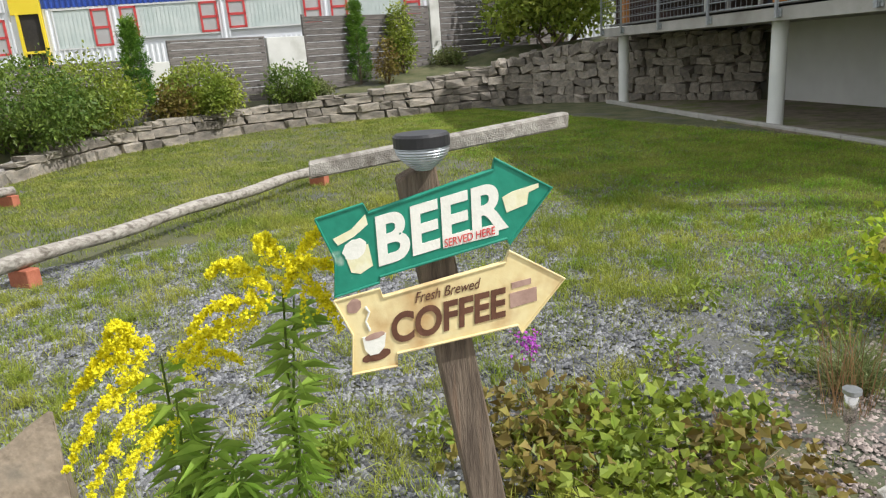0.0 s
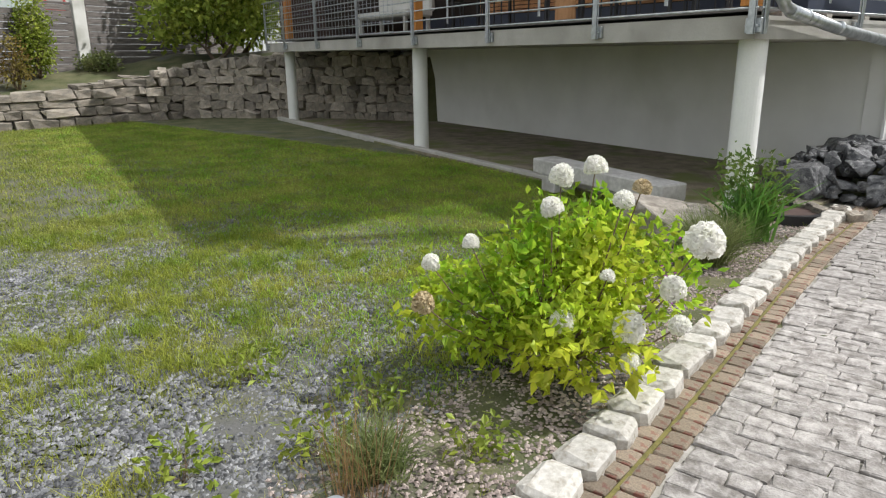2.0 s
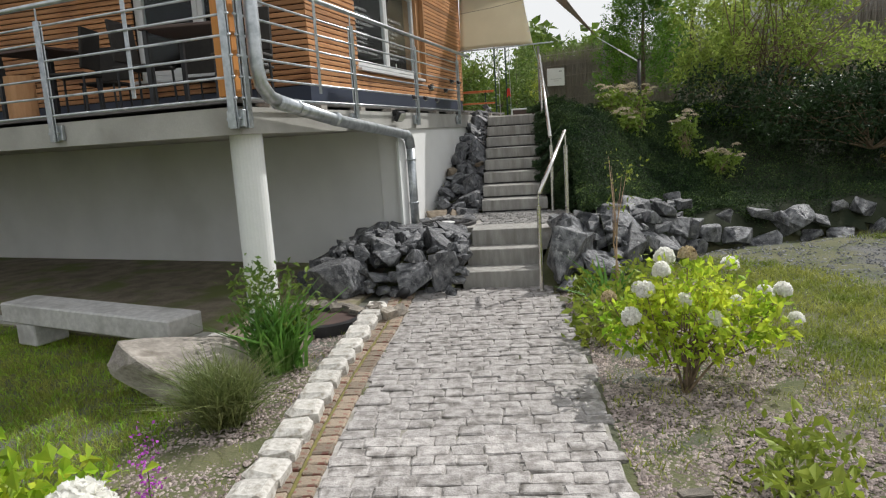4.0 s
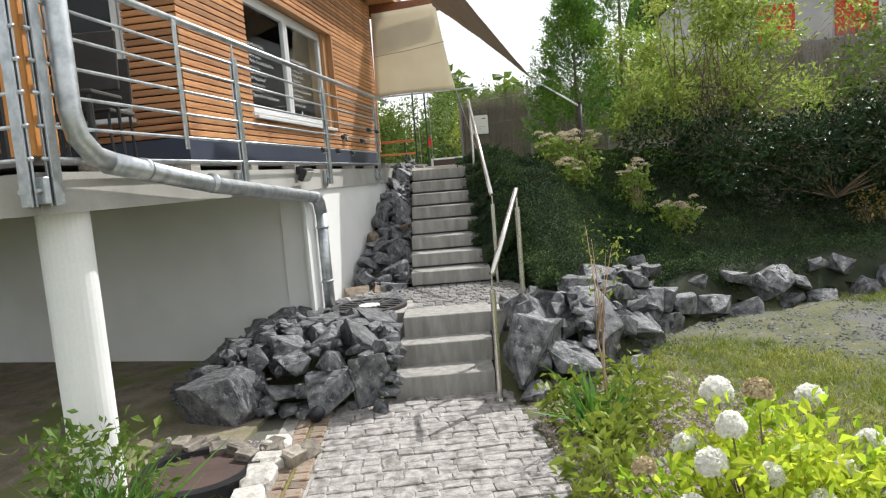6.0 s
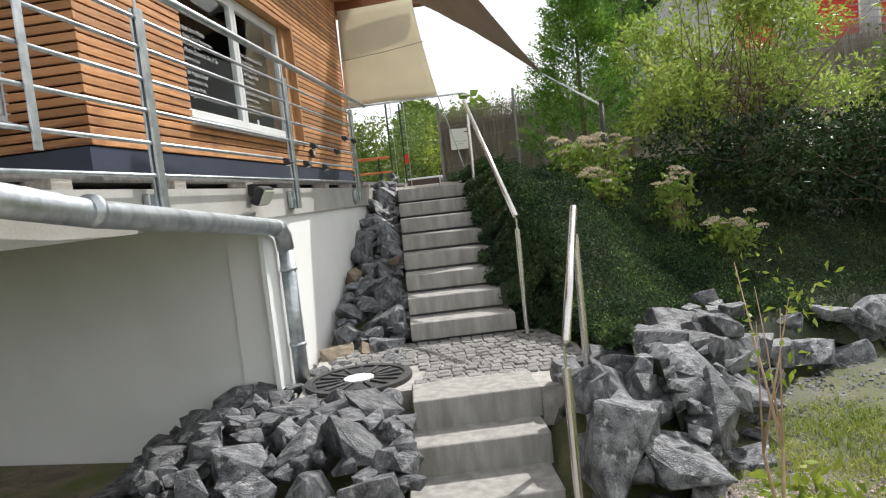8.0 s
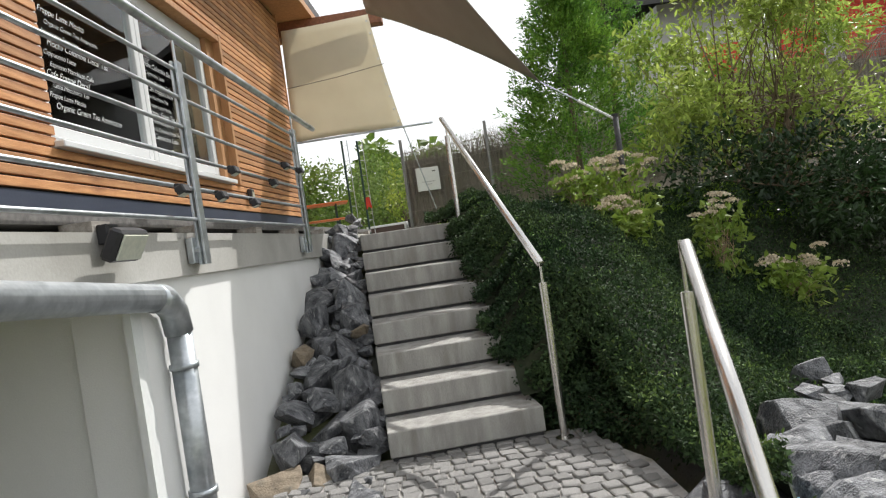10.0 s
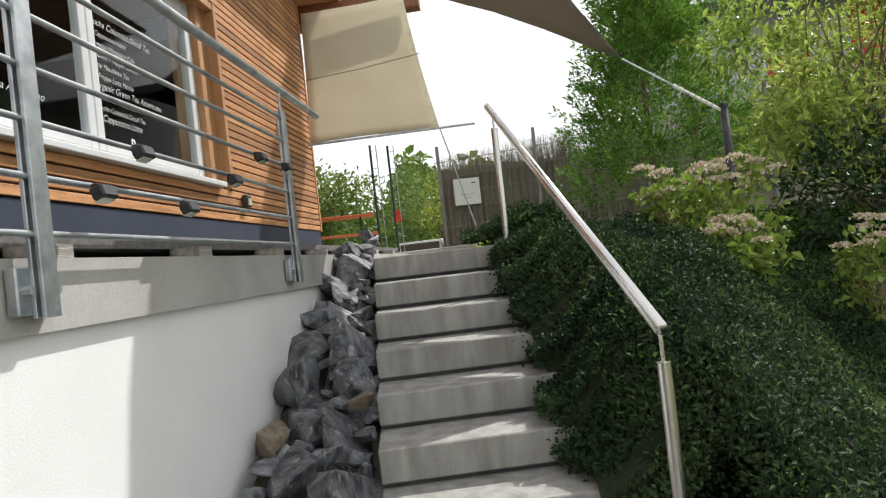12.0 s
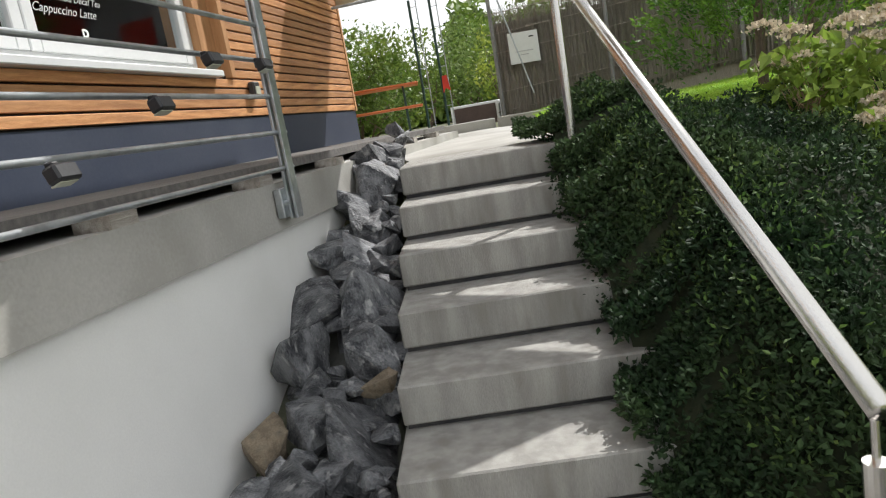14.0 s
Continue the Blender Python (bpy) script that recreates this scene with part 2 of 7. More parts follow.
M["pebble"] = mat("grey_pebble", (0.11, 0.114, 0.122), (0.25, 0.253, 0.26), 0.9, 8, 60, 0.2, spec=0.25, island=0.6, world_space=True)
M["pebble_pink"] = mat("pink_pebble", (0.24, 0.195, 0.175), (0.42, 0.36, 0.33), 0.9, 8, 60, 0.2, spec=0.25, island=0.45, world_space=True)
# near-black green, paints the shade in gaps between bank plants
M["bank_gap"] = mat("bank_gap_shade", (0.012, 0.02, 0.007), (0.03, 0.036, 0.015), 0.95, 6, 50, 0.6, world_space=True)
M["deck"] = mat("deck_board", (0.10, 0.095, 0.09), (0.17, 0.16, 0.15), 0.8, 4, 30, 0.2, stretch=(1, 9, 9))
M["earth"] = mat("bare_earth", (0.16, 0.13, 0.095), (0.28, 0.24, 0.18), 0.95, 4, 40, 0.5, stain=(0.15, 0.17, 0.05), stain_scale=1.6, stain_at=(0.48, 0.64), world_space=True)
M["grass"] = leaf_mat("grass_blade", (0.17, 0.235, 0.03), (0.36, 0.375, 0.085), 0.35, 0.6, 0.35)
M["grass_bright"] = leaf_mat("tuft_blade", (0.20, 0.29, 0.03), (0.41, 0.42, 0.08), 0.35, 0.6, 0.4)
M["lush"] = leaf_mat("lush_grass", (0.20, 0.42, 0.03), (0.40, 0.57, 0.07), 0.3, 0.6, 0.45)
M["leaf"] = leaf_mat("shrub_leaf", (0.08, 0.15, 0.025), (0.20, 0.27, 0.05))
M["leaf_light"] = leaf_mat("light_leaf", (0.17, 0.25, 0.03), (0.34, 0.38, 0.06), 0.3)
M["hyd_leaf"] = leaf_mat("hydrangea_leaf", (0.24, 0.44, 0.03), (0.70, 0.72, 0.08), 0.4, 0.45, 0.58)
# leaf colour lowered to carry the shade under the willow
M["shaded_leaf"] = leaf_mat("shaded_leaf", (0.012, 0.032, 0.009), (0.032, 0.065, 0.018), 0.4, 0.4, 0.15)
M["cover"] = leaf_mat("groundcover_leaf", (0.015, 0.036, 0.013), (0.055, 0.095, 0.033), 0.55, 0.75, 0.15)
M["thuja"] = leaf_mat("thuja_leaf", (0.055, 0.16, 0.022), (0.21, 0.36, 0.05), 0.45, 0.5, 0.3)
M["willow"] = leaf_mat("willow_leaf", (0.21, 0.31, 0.05), (0.42, 0.49, 0.12), 0.4, 0.45, 0.45)
M["red_leaf"] = leaf_mat("reddish_leaf", (0.20, 0.13, 0.035), (0.26, 0.24, 0.06), 0.4)
M["blade"] = leaf_mat("iris_blade", (0.07, 0.19, 0.03), (0.17, 0.33, 0.06), 0.3)
M["petal"] = leaf_mat("white_petal", (0.90, 0.90, 0.84), (0.96, 0.95, 0.93), 0.03, 0.6, 0.58)
M["petal_old"] = leaf_mat("old_petal", (0.50, 0.40, 0.24), (0.62, 0.52, 0.33), 0.2, 0.7, 0.2)
M["sedum"] = leaf_mat("sedum_flower", (0.56, 0.49, 0.34), (0.68, 0.58, 0.46), 0.25, 0.8, 0.15)
M["sedum_leaf"] = leaf_mat("sedum_leaf", (0.15, 0.25, 0.035), (0.28, 0.36, 0.07), 0.3, 0.5, 0.35)
M["gold_leaf"] = leaf_mat("goldenrod_leaf", (0.22, 0.38, 0.05), (0.38, 0.52, 0.10), 0.3, 0.5, 0.5)
M["far_leaf"] = leaf_mat("far_leaf", (0.12, 0.20, 0.05), (0.24, 0.31, 0.10), 0.35, 0.6, 0.35)
M["cover_light"] = leaf_mat("light_groundcover", (0.05, 0.105, 0.022), (0.13, 0.19, 0.05), 0.45, 0.7, 0.2)
M["gold"] = leaf_mat("goldenrod_flower", (0.82, 0.74, 0.012), (0.92, 0.87, 0.05), 0.2, 0.7, 0.25)
M["purple"] = leaf_mat("purple_petal", (0.42, 0.06, 0.48), (0.6, 0.14, 0.62), 0.2, 0.6, 0.25)
M["lav"] = leaf_mat("lavender_blade", (0.12, 0.17, 0.05), (0.24, 0.26, 0.10), 0.3)
M["dead_leaf"] = leaf_mat("dead_leaf", (0.20, 0.11, 0.05), (0.32, 0.20, 0.10), 0.4)


def glass_mat():
    m = bpy.data.materials.new("pane_glass")
    m.use_nodes = True
    p = m.node_tree.nodes["Principled BSDF"]
    p.inputs["Base Color"].default_value = (0.9, 0.95, 0.95, 1)
    p.inputs["Roughness"].default_value, p.inputs["Transmission Weight"].default_value, p.inputs["IOR"].default_value = 0.02, 1.0, 1.25
    return m


M["glass"] = glass_mat()


# ---- builders ----
def mesh_of(name, bm, material, smooth=False):
    bmesh.ops.recalc_face_normals(bm, faces=bm.faces)
    me = bpy.data.meshes.new(name)
    bm.to_mesh(me)
    bm.free()
    me.materials.append(material)
    if smooth:
        me.polygons.foreach_set("use_smooth", [True] * len(me.polygons))
    return me


def part(name, bm, material, parent=None, label="", smooth=False):
    ob = new(name, mesh_of(name, bm, material, smooth) if isinstance(bm, bmesh.types.BMesh) else bm)
    ob.parent = parent
    return tagged(ob, label)


def thing(name, label, category, m=None, group="", kind=""):
    ob = new(name)
    if m is not None:
        ob.matrix_world = m
    ob.empty_display_size = 0.1
    return tagged(ob, label, category, group, kind)


def box(bm, size, m=None, bevel=0.0):
    r = bmesh.ops.create_cube(bm, size=1.0, matrix=(m or Matrix()) @ Matrix.Diagonal((*size, 1)))
    if bevel:
        es = {e for v in r["verts"] for e in v.link_edges}
        bmesh.ops.bevel(bm, geom=list(es), offset=bevel, segments=1, affect="EDGES")
    return bm


def box_to(lo, hi, bevel=0.0, bm=None):
    lo, hi = Vector(lo), Vector(hi)
    return box(bm or bmesh.new(), hi - lo, Matrix.Translation((lo + hi) / 2), bevel)


def tube(points, radii, sides=10, bm=None, caps=True):
    """A round bar through points, with one radius or one for each point."""
    bm = bm or bmesh.new()
    pts = [Vector(p) for p in points]
    if not isinstance(radii, (list, tuple)):
        radii = [radii] * len(pts)
    rings = []
    up = None
    for i, p in enumerate(pts):
        d = (pts[min(i + 1, len(pts) - 1)] - pts[max(i - 1, 0)]).normalized()
        if up is None:
            up = d.orthogonal().normalized()
        up = (up - d * up.dot(d)).normalized()
        side = d.cross(up)
        rings.append([bm.verts.new(p + (up * math.cos(a) + side * math.sin(a)) * radii[i]) for a in (2 * math.pi * k / sides for k in range(sides))])
    for a, b in zip(rings, rings[1:]):
        for k in range(sides):
            bm.faces.new((a[k], a[(k + 1) % sides], b[(k + 1) % sides], b[k]))
    if caps:
        bm.faces.new(rings[0][::-1])
        bm.faces.new(rings[-1])
    return bm


def prism(poly, z0, z1, bm=None):
    """A flat outline raised from z0 to z1."""
    bm = bm or bmesh.new()
    lo = [bm.verts.new((x, y, z0)) for x, y in poly]
    hi = [bm.verts.new((x, y, z1)) for x, y in poly]
    bm.faces.new(lo[::-1])
    bm.faces.new(hi)
    for k in range(len(poly)):
        j = (k + 1) % len(poly)
        bm.faces.new((lo[k], lo[j], hi[j], hi[k]))
    return bm


def rock_mesh(name, material, seed, corners=15, sub=0):
    """An angular broken stone about 1 across: the hull of random points, its edges worn, its faces slightly uneven."""
    rnd = random.Random(seed)
    bm = bmesh.new()
    for _ in range(corners):
        p = Vector((rnd.uniform(-1, 1), rnd.uniform(-1, 1), rnd.uniform(-1, 1)))
        p = p / max(abs(p.x), abs(p.y), abs(p.z)) * rnd.uniform(0.36, 0.49)
        bm.verts.new((p.x, p.y, p.z * 0.9))
    hull = bmesh.ops.convex_hull(bm, input=bm.verts)
    loose = [v for v in bm.verts if not v.link_faces]
    bmesh.ops.delete(bm, geom=loose, context="VERTS")
    bmesh.ops.bevel(bm, geom=list(bm.edges), offset=0.012, segments=1, affect="EDGES")
    if sub:
        bmesh.ops.triangulate(bm, faces=bm.faces)
        bmesh.ops.subdivide_edges(bm, edges=bm.edges, cuts=sub, use_grid_fill=True)
        off = Vector((rnd.uniform(0, 50), rnd.uniform(0, 50), 0))
        for v in bm.verts:
            v.co += v.co.normalized() * (0.05 * noise.noise(v.co * 4 + off) + 0.02 * noise.noise(v.co * 13 + off))
    return mesh_of(name, bm, material)


def raw_mesh(name, verts, faces, material, smooth=False):
    """A mesh from numpy arrays of corners and of equal-sized faces."""
    verts, faces = np.asarray(verts, np.float32).reshape(-1, 3), np.asarray(faces, np.int32)
    k = faces.shape[1]
    me = bpy.data.meshes.new(name)
    me.vertices.add(len(verts))
    me.vertices.foreach_set("co", verts.ravel())
    me.loops.add(faces.size)
    me.loops.foreach_set("vertex_index", faces.ravel())
    me.polygons.add(len(faces))
    me.polygons.foreach_set("loop_start", np.arange(0, faces.size, k, dtype=np.int32))
    me.polygons.foreach_set("use_smooth", np.full(len(faces), smooth))
    me.update(calc_edges=True)
    me.materials.append(material)
    return me


def unit(a):
    return a / np.maximum(np.linalg.norm(a, axis=1, keepdims=True), 1e-9)


def leaf_cloud(name, base, way, length, width, material, rng, fold=0.25, droop=0.15):
    """Folded pointed leaves, one at each base point, along its way."""
    n = len(base)
    way = unit(way)
    side = unit(np.cross(way, rng.normal(size=(n, 3))))
    up = np.cross(side, way)
    length, width = np.broadcast_to(length, n)[:, None], np.broadcast_to(width, n)[:, None]
    mid = base + way * length * 0.45
    tip = base + way * length - np.array((0, 0, 1.0)) * length * droop
    a = mid + side * width * 0.5 + up * width * fold
    b = mid - side * width * 0.5 + up * width * fold
    v = np.stack((base, a, tip, b), 1).reshape(-1, 3)
    i = np.arange(n)[:, None] * 4
    f = np.concatenate((i + np.array((0, 1, 2)), i + np.array((0, 2, 3))))
    return raw_mesh(name, v, f, material)


def blade_cloud(name, base, way, length, width, material, rng, bend=0.4):
    """Bent grass blades of three triangles."""
    n = len(base)
    way = unit(way)
    side = unit(np.cross(way, np.array((0, 0, 1.0)) + rng.normal(size=(n, 3)) * 0.3))
    lean = rng.normal(size=(n, 3)) * np.array((1, 1, 0))
    length, width = np.broadcast_to(length, n)[:, None], np.broadcast_to(width, n)[:, None]
    mid = base + way * length * 0.55
    tip = base + way * length + lean * length * bend - np.array((0, 0, 1.0)) * length * bend * 0.25
    v = np.stack((base - side * width / 2, base + side * width / 2, mid - side * width * 0.4, mid + side * width * 0.4, tip), 1).reshape(-1, 3)
    i = np.arange(n)[:, None] * 5
    f = np.concatenate((i + np.array((0, 1, 3)), i + np.array((0, 3, 2)), i + np.array((2, 3, 4))))
    return raw_mesh(name, v, f, material)


def stuff(name, me, label, category):
    return tagged(new(name, me), label, category, kind="stuff")


def in_blobs(blobs, n, rng, shell=0.55):
    """Points in a set of ellipsoids (centre, radii), thicker towards their skins."""
    w = np.array([r[0] * r[1] * r[2] for _, r in blobs]) ** 0.7
    pick = rng.choice(len(blobs), n, p=w / w.sum())
    c, r = np.array([b[0] for b in blobs], float)[pick], np.array([b[1] for b in blobs], float)[pick]
    d = unit(rng.normal(size=(n, 3)))
    rad = shell + (1 - shell) * rng.random((n, 1)) ** 0.6
    rad *= 0.8 + 0.35 * rng.random((n, 1))
    return c + d * r * rad, d


def shrub(name, label, base, blobs, leaves, size, leaf, wood="twig", stems=7, thick=0.02, seed=1, category="shrub", clump=6, group="", aspect=0.45, foliage="foliage"):
    """Tapered, forking stems from the base into the blobs, and clumps of leaves along and round their ends."""
    rng, rnd = np.random.default_rng(seed), random.Random(seed)
    ob = thing(name, label, category, Matrix.Translation(base), group)
    o = np.array(base, float)
    ends, _ = in_blobs(blobs, stems * 3, rng, 0.3)
    bm = bmesh.new()
    for k in range(stems):
        p0 = Vector((rnd.uniform(-1, 1), rnd.uniform(-1, 1), 0)) * thick * (1.5 if stems > 2 else 0)
        p0.z = -0.03
        e = Vector(ends[k] - o)
        m1 = p0.lerp(e, 0.45) + Vector((rnd.gauss(0, 1), rnd.gauss(0, 1), rnd.uniform(0.4, 1.2))) * e.length * 0.06
        tube([p0, p0.lerp(m1, 0.5) + Vector((rnd.gauss(0, 1), rnd.gauss(0, 1), 0)) * e.length * 0.02, m1, e], [thick, thick * 0.8, thick * 0.55, thick * 0.12], 6, bm)
        for j in (1, 2):
            f = Vector(ends[k + stems * j] - o)
            tube([m1, m1.lerp(f, 0.5) + Vector((0, 0, 1)) * f.length * 0.05, f], [thick * 0.45, thick * 0.28, thick * 0.08], 5, bm)
    part("trunk" if stems <= 2 else "branchwork", bm, M[wood], ob, smooth=True)
    centres, d = in_blobs(blobs, max(1, leaves // clump), rng)
    b = np.repeat(centres, clump, 0) + rng.normal(size=(len(centres) * clump, 3)) * size * 0.8
    w = np.repeat(d, clump, 0) * 0.5 + rng.normal(size=b.shape) * 0.65 + np.array((0, 0, 0.25))
    ln = size * (0.6 + 0.8 * rng.random(len(b)))
    part("crown" if stems <= 2 else foliage, leaf_cloud(foliage, b - o, w, ln, ln * aspect, M[leaf], rng), None, ob)
    return ob


# ---- plan ----
G0 = -0.5                                    # level of the path and the lawn
CX, CY = -1.391, -4.255                      # front corner of the terrace
EU, EV, EF = (0.1581, 0.9874), (-0.9874, 0.1581), (-0.9563, 0.2924)


def H(u, v, z=0.0):
    """Along the terrace's side (u), into the house (v)."""
    return Vector((CX + u * EU[0] + v * EV[0], CY + u * EU[1] + v * EV[1], z))


def F(s, d, z=0.0):
    """Along the terrace's front edge (s), towards the house (d)."""
    return Vector((CX + s * EF[0] + d * 0.2924, CY + s * EF[1] + d * 0.9563, z))


HOUSE = Matrix.Translation((CX, CY, 0)) @ pose(0, 0, 0, 0, 0, -9.1)      # local y runs along u, local -x along v
STONE_LINE = [(-9.0, -15.8), (-12.0, -13.9), (-13.7, -13.2), (-15.3, -12.1), (-16.4, -10.4), (-17.4, -8.5), (-17.4, -6.6), (-17.1, -4.6), (-17.2, -2.6), (-16.7, -0.9), (-14.6, 0.45), (-11.0, 1.6)]
STONE_TOP = [-0.3, -0.25, -0.15, 0.0, 0.06, 0.1, 0.18, 0.32, 0.55, 0.9, 1.1, 1.1]
TOE = [(0.9, -2.3), (1.4, -2.2), (1.9, -1.7), (2.45, -0.7), (3.4, -0.2), (5.0, 0.3), (9.0, 1.2), (40.0, 6.0)]


def line_at(line, x):
    return np.interp(x, [p[0] for p in line], [p[1] for p in line])


def smooth(a, b, x):
    t = np.clip((x - a) / (b - a), 0, 1)
    return t * t * (3 - 2 * t)


def beyond_stones(x, y):
    """Signed distance outside the curved stone wall, and the height of its top there."""
    x, y = np.asarray(x, float), np.asarray(y, float)
    best, sign, top = np.full(x.shape, 1e9), np.full(x.shape, -1.0), np.zeros(x.shape)
    for k in range(len(STONE_LINE) - 1):
        (ax, ay), (bx, by) = STONE_LINE[k], STONE_LINE[k + 1]
        dx, dy = bx - ax, by - ay
        t = np.clip(((x - ax) * dx + (y - ay) * dy) / (dx * dx + dy * dy), 0, 1)
        d = np.hypot(x - ax - t * dx, y - ay - t * dy)
        s = np.where(dx * (y - ay) - dy * (x - ax) > 0, 1.0, -1.0)
        near = d < best
        best, sign, top = np.where(near, d, best), np.where(near, s, sign), np.where(near, STONE_TOP[k] + t * (STONE_TOP[k + 1] - STONE_TOP[k]), top)
    return best * sign, top


def height(x, y):
    """The lie of the land."""
    x, y = np.asarray(x, float), np.asarray(y, float)
    z = np.full(x.shape, G0 - 0.02)
    # bank to the right of the steps
    d = y - line_at(TOE, np.maximum(x, 0.9))
    ridge = 0.42 * smooth(0.0, 0.45, d) + 1.35 * smooth(0.5, 4.2, d) + 0.8 * smooth(4, 14, d) * smooth(2.5, 8, x)
    z = np.where(x > 0.85, G0 - 0.02 + ridge, z)
    # the steps' own run, kept below the blocks
    run = np.where(y < -1.5, G0 - 0.02 + smooth(-2.25, -1.6, y) * 0.38, np.where(y < 0.1, -0.06, np.minimum(-0.10 + (y - 0.1) * 0.485, 1.26)))
    w = smooth(-1.05, -0.85, x) * (1 - smooth(0.8, 1.15, x))
    z = np.where((x > -1.1) & (x < 1.2) & (y > -2.3), z * (1 - w) + run * w, z)
    z = np.where((y > 3.2) & (x > -1.0) & (x < 1.6), np.where(x > 1.0, np.maximum(z, 1.26 + 0.15 * (x - 1.0)), 1.26), z)
    z = np.where((y > 6.3) & (x <= 1.0), 1.22, z)
    z = np.where(y > 9.2, np.maximum(z, 1.2), z)
    # behind the stone wall
    b, top = beyond_stones(x, y)
    z = np.where((b > 0.12) & (x < -7.5) & (y < 6), top - 0.12 + 0.35 * smooth(0.2, 2.5, b), z)
    z = np.where((x > -0.12) & (x < 0.78) & (y > -2.3) & (y < -1.15), np.minimum(z, G0 - 0.02), z)
    return z


def ground_z(x, y):
    return float(height(x, y))


def axis(fine_lo, fine_hi, step, far):
    mid = np.arange(fine_lo, fine_hi, step)
    grow = np.cumsum(step * 1.22 ** np.arange(1, 60))
    return np.concatenate(((fine_lo - grow[grow < far])[::-1], mid, mid[-1] + grow[grow < far]))


def in_bank(x, y):
    """The planted part of the bank, below the grass strip."""
    return y < 3.0 + np.maximum(0, x - 2.1) * 1.6


def make_ground():
    xs, ys = axis(-19.0, 7.0, 0.16, 900), axis(-16.0, 10.0, 0.16, 900)
    gx, gy = np.meshgrid(xs, ys)
    gz = height(gx, gy)
    d = gy - line_at(TOE, np.maximum(gx, 0.9))
    gz = np.where((gx > 1.1) & (d > 0.0) & in_bank(gx, gy), gz - 0.14, gz)
    gz = np.where((gx > 0.7) & (gx < 1.45) & (gy > -1.5) & (gy < 3.1), np.minimum(gz, np.where(gy < 0.1, -0.16, -0.2 + gy * 0.485)), gz)
    rng = np.random.default_rng(3)
    gz = gz + rng.normal(size=gz.shape) * 0.006
    v = np.stack((gx, gy, gz), -1).reshape(-1, 3)
    nx, ny = len(xs), len(ys)
    i = (np.arange(ny - 1)[:, None] * nx + np.arange(nx - 1)[None, :]).reshape(-1, 1)
    f = i + np.array((0, 1, nx + 1, nx))
    tagged(new("ground", raw_mesh("ground", v, f, M["ground"], True)), "patchy lawn and soil with grey gravel showing through", "ground", kind="structure")


make_ground()

# ---- house ----
hb = thing("terrace", "raised concrete terrace slab on round white posts", "terrace", kind="structure")
END = F(13.4, 0)
slab = [H(0, 0)[:2], H(10.6, 0)[:2], H(10.6, 1.4)[:2], H(3.3, 1.4)[:2], F(13.4, 5.2)[:2], F(13.4, 0)[:2]]
part("slab", prism([tuple(p) for p in slab], 1.15, 1.345), M["concrete"], hb)
deck = [H(0.12, 0.10)[:2], H(10.4, 0.10)[:2], H(10.4, 1.2)[:2], H(3.5, 1.2)[:2], F(13.2, 5.0)[:2], F(13.2, 0.12)[:2]]
part("deck", prism([tuple(p) for p in deck], 1.385, 1.425), M["deck"], hb, "dark grey timber decking")
for u in np.arange(0.5, 10.3, 0.9):
    part("batten", box_to((-0.02, -0.06, 1.345), (0.10, 0.06, 1.385)), M["grey_wood"], hb).matrix_world = HOUSE @ Matrix.Translation((-0.1, u, 0))
for s, d in ((0.24, 0.34), (6.40, 0.35), (12.85, 0.35)):
    p = F(s, d)
    bm = tube([(p.x, p.y, G0 - 0.1), (p.x, p.y, 1.152)], 0.125, 28)
    tagged(part("terrace_post", bm, M["paint"], smooth=False), "round white painted concrete post under the terrace", "post", "terrace posts", "structure")

wall = prism([tuple(H(3.42, 0.03)[:2]), tuple(H(10.6, 0.03)[:2]), tuple(H(10.6, 0.30)[:2]), tuple(H(3.42, 0.30)[:2])], G0 - 0.2, 1.15)
tagged(part("wall_side", wall, M["render"]), "white rendered basement wall beside the steps", "wall", kind="structure")
BW = (-0.9659, 0.2588)
a = H(3.42, 0.035)
wall = prism([(a.x, a.y), (a.x + BW[0] * 15, a.y + BW[1] * 15), (a.x + BW[0] * 15 + 0.05, a.y + BW[1] * 15 + 0.25), (a.x + 0.05, a.y + 0.25)], G0 - 0.2, 1.15)
tagged(part("wall_basement", wall, M["render"]), "shaded white rendered basement wall under the terrace", "wall", kind="structure")
bm = box_to((-0.05, 3.34, 0.0), (-0.02, 3.42, 1.15))
tagged(part("trim", bm, M["paint"]), "white corner profile of the basement wall", "trim", kind="structure").matrix_world = HOUSE
earth = prism([tuple(F(-0.2, 0.05)[:2]), tuple(H(3.4, 0.05)[:2]), (a.x + BW[0] * 12, a.y + BW[1] * 12), tuple(F(13.2, 0.2)[:2])], G0 - 0.1, G0 + 0.012)
tagged(part("bare_ground", earth, M["earth"]), "bare dusty earth under the terrace", "ground", kind="structure")
strip = thing("terrace_kerb", "concrete kerb strip along the terrace edge", "kerb", kind="structure")
for k in range(13):
    p, q = F(0.55 + k, 0.20), F(0.55 + k + 0.985, 0.20)
    b = box(bmesh.new(), (0.985, 0.12, 0.30), Matrix.Translation((0, 0, -0.10)), 0.008)
    part("kerb", b, M["concrete"], strip).matrix_world = Matrix.Translation(((p.x + q.x) / 2, (p.y + q.y) / 2, G0 + 0.01)) @ pose(0, 0, 0, 0, 0, -17)

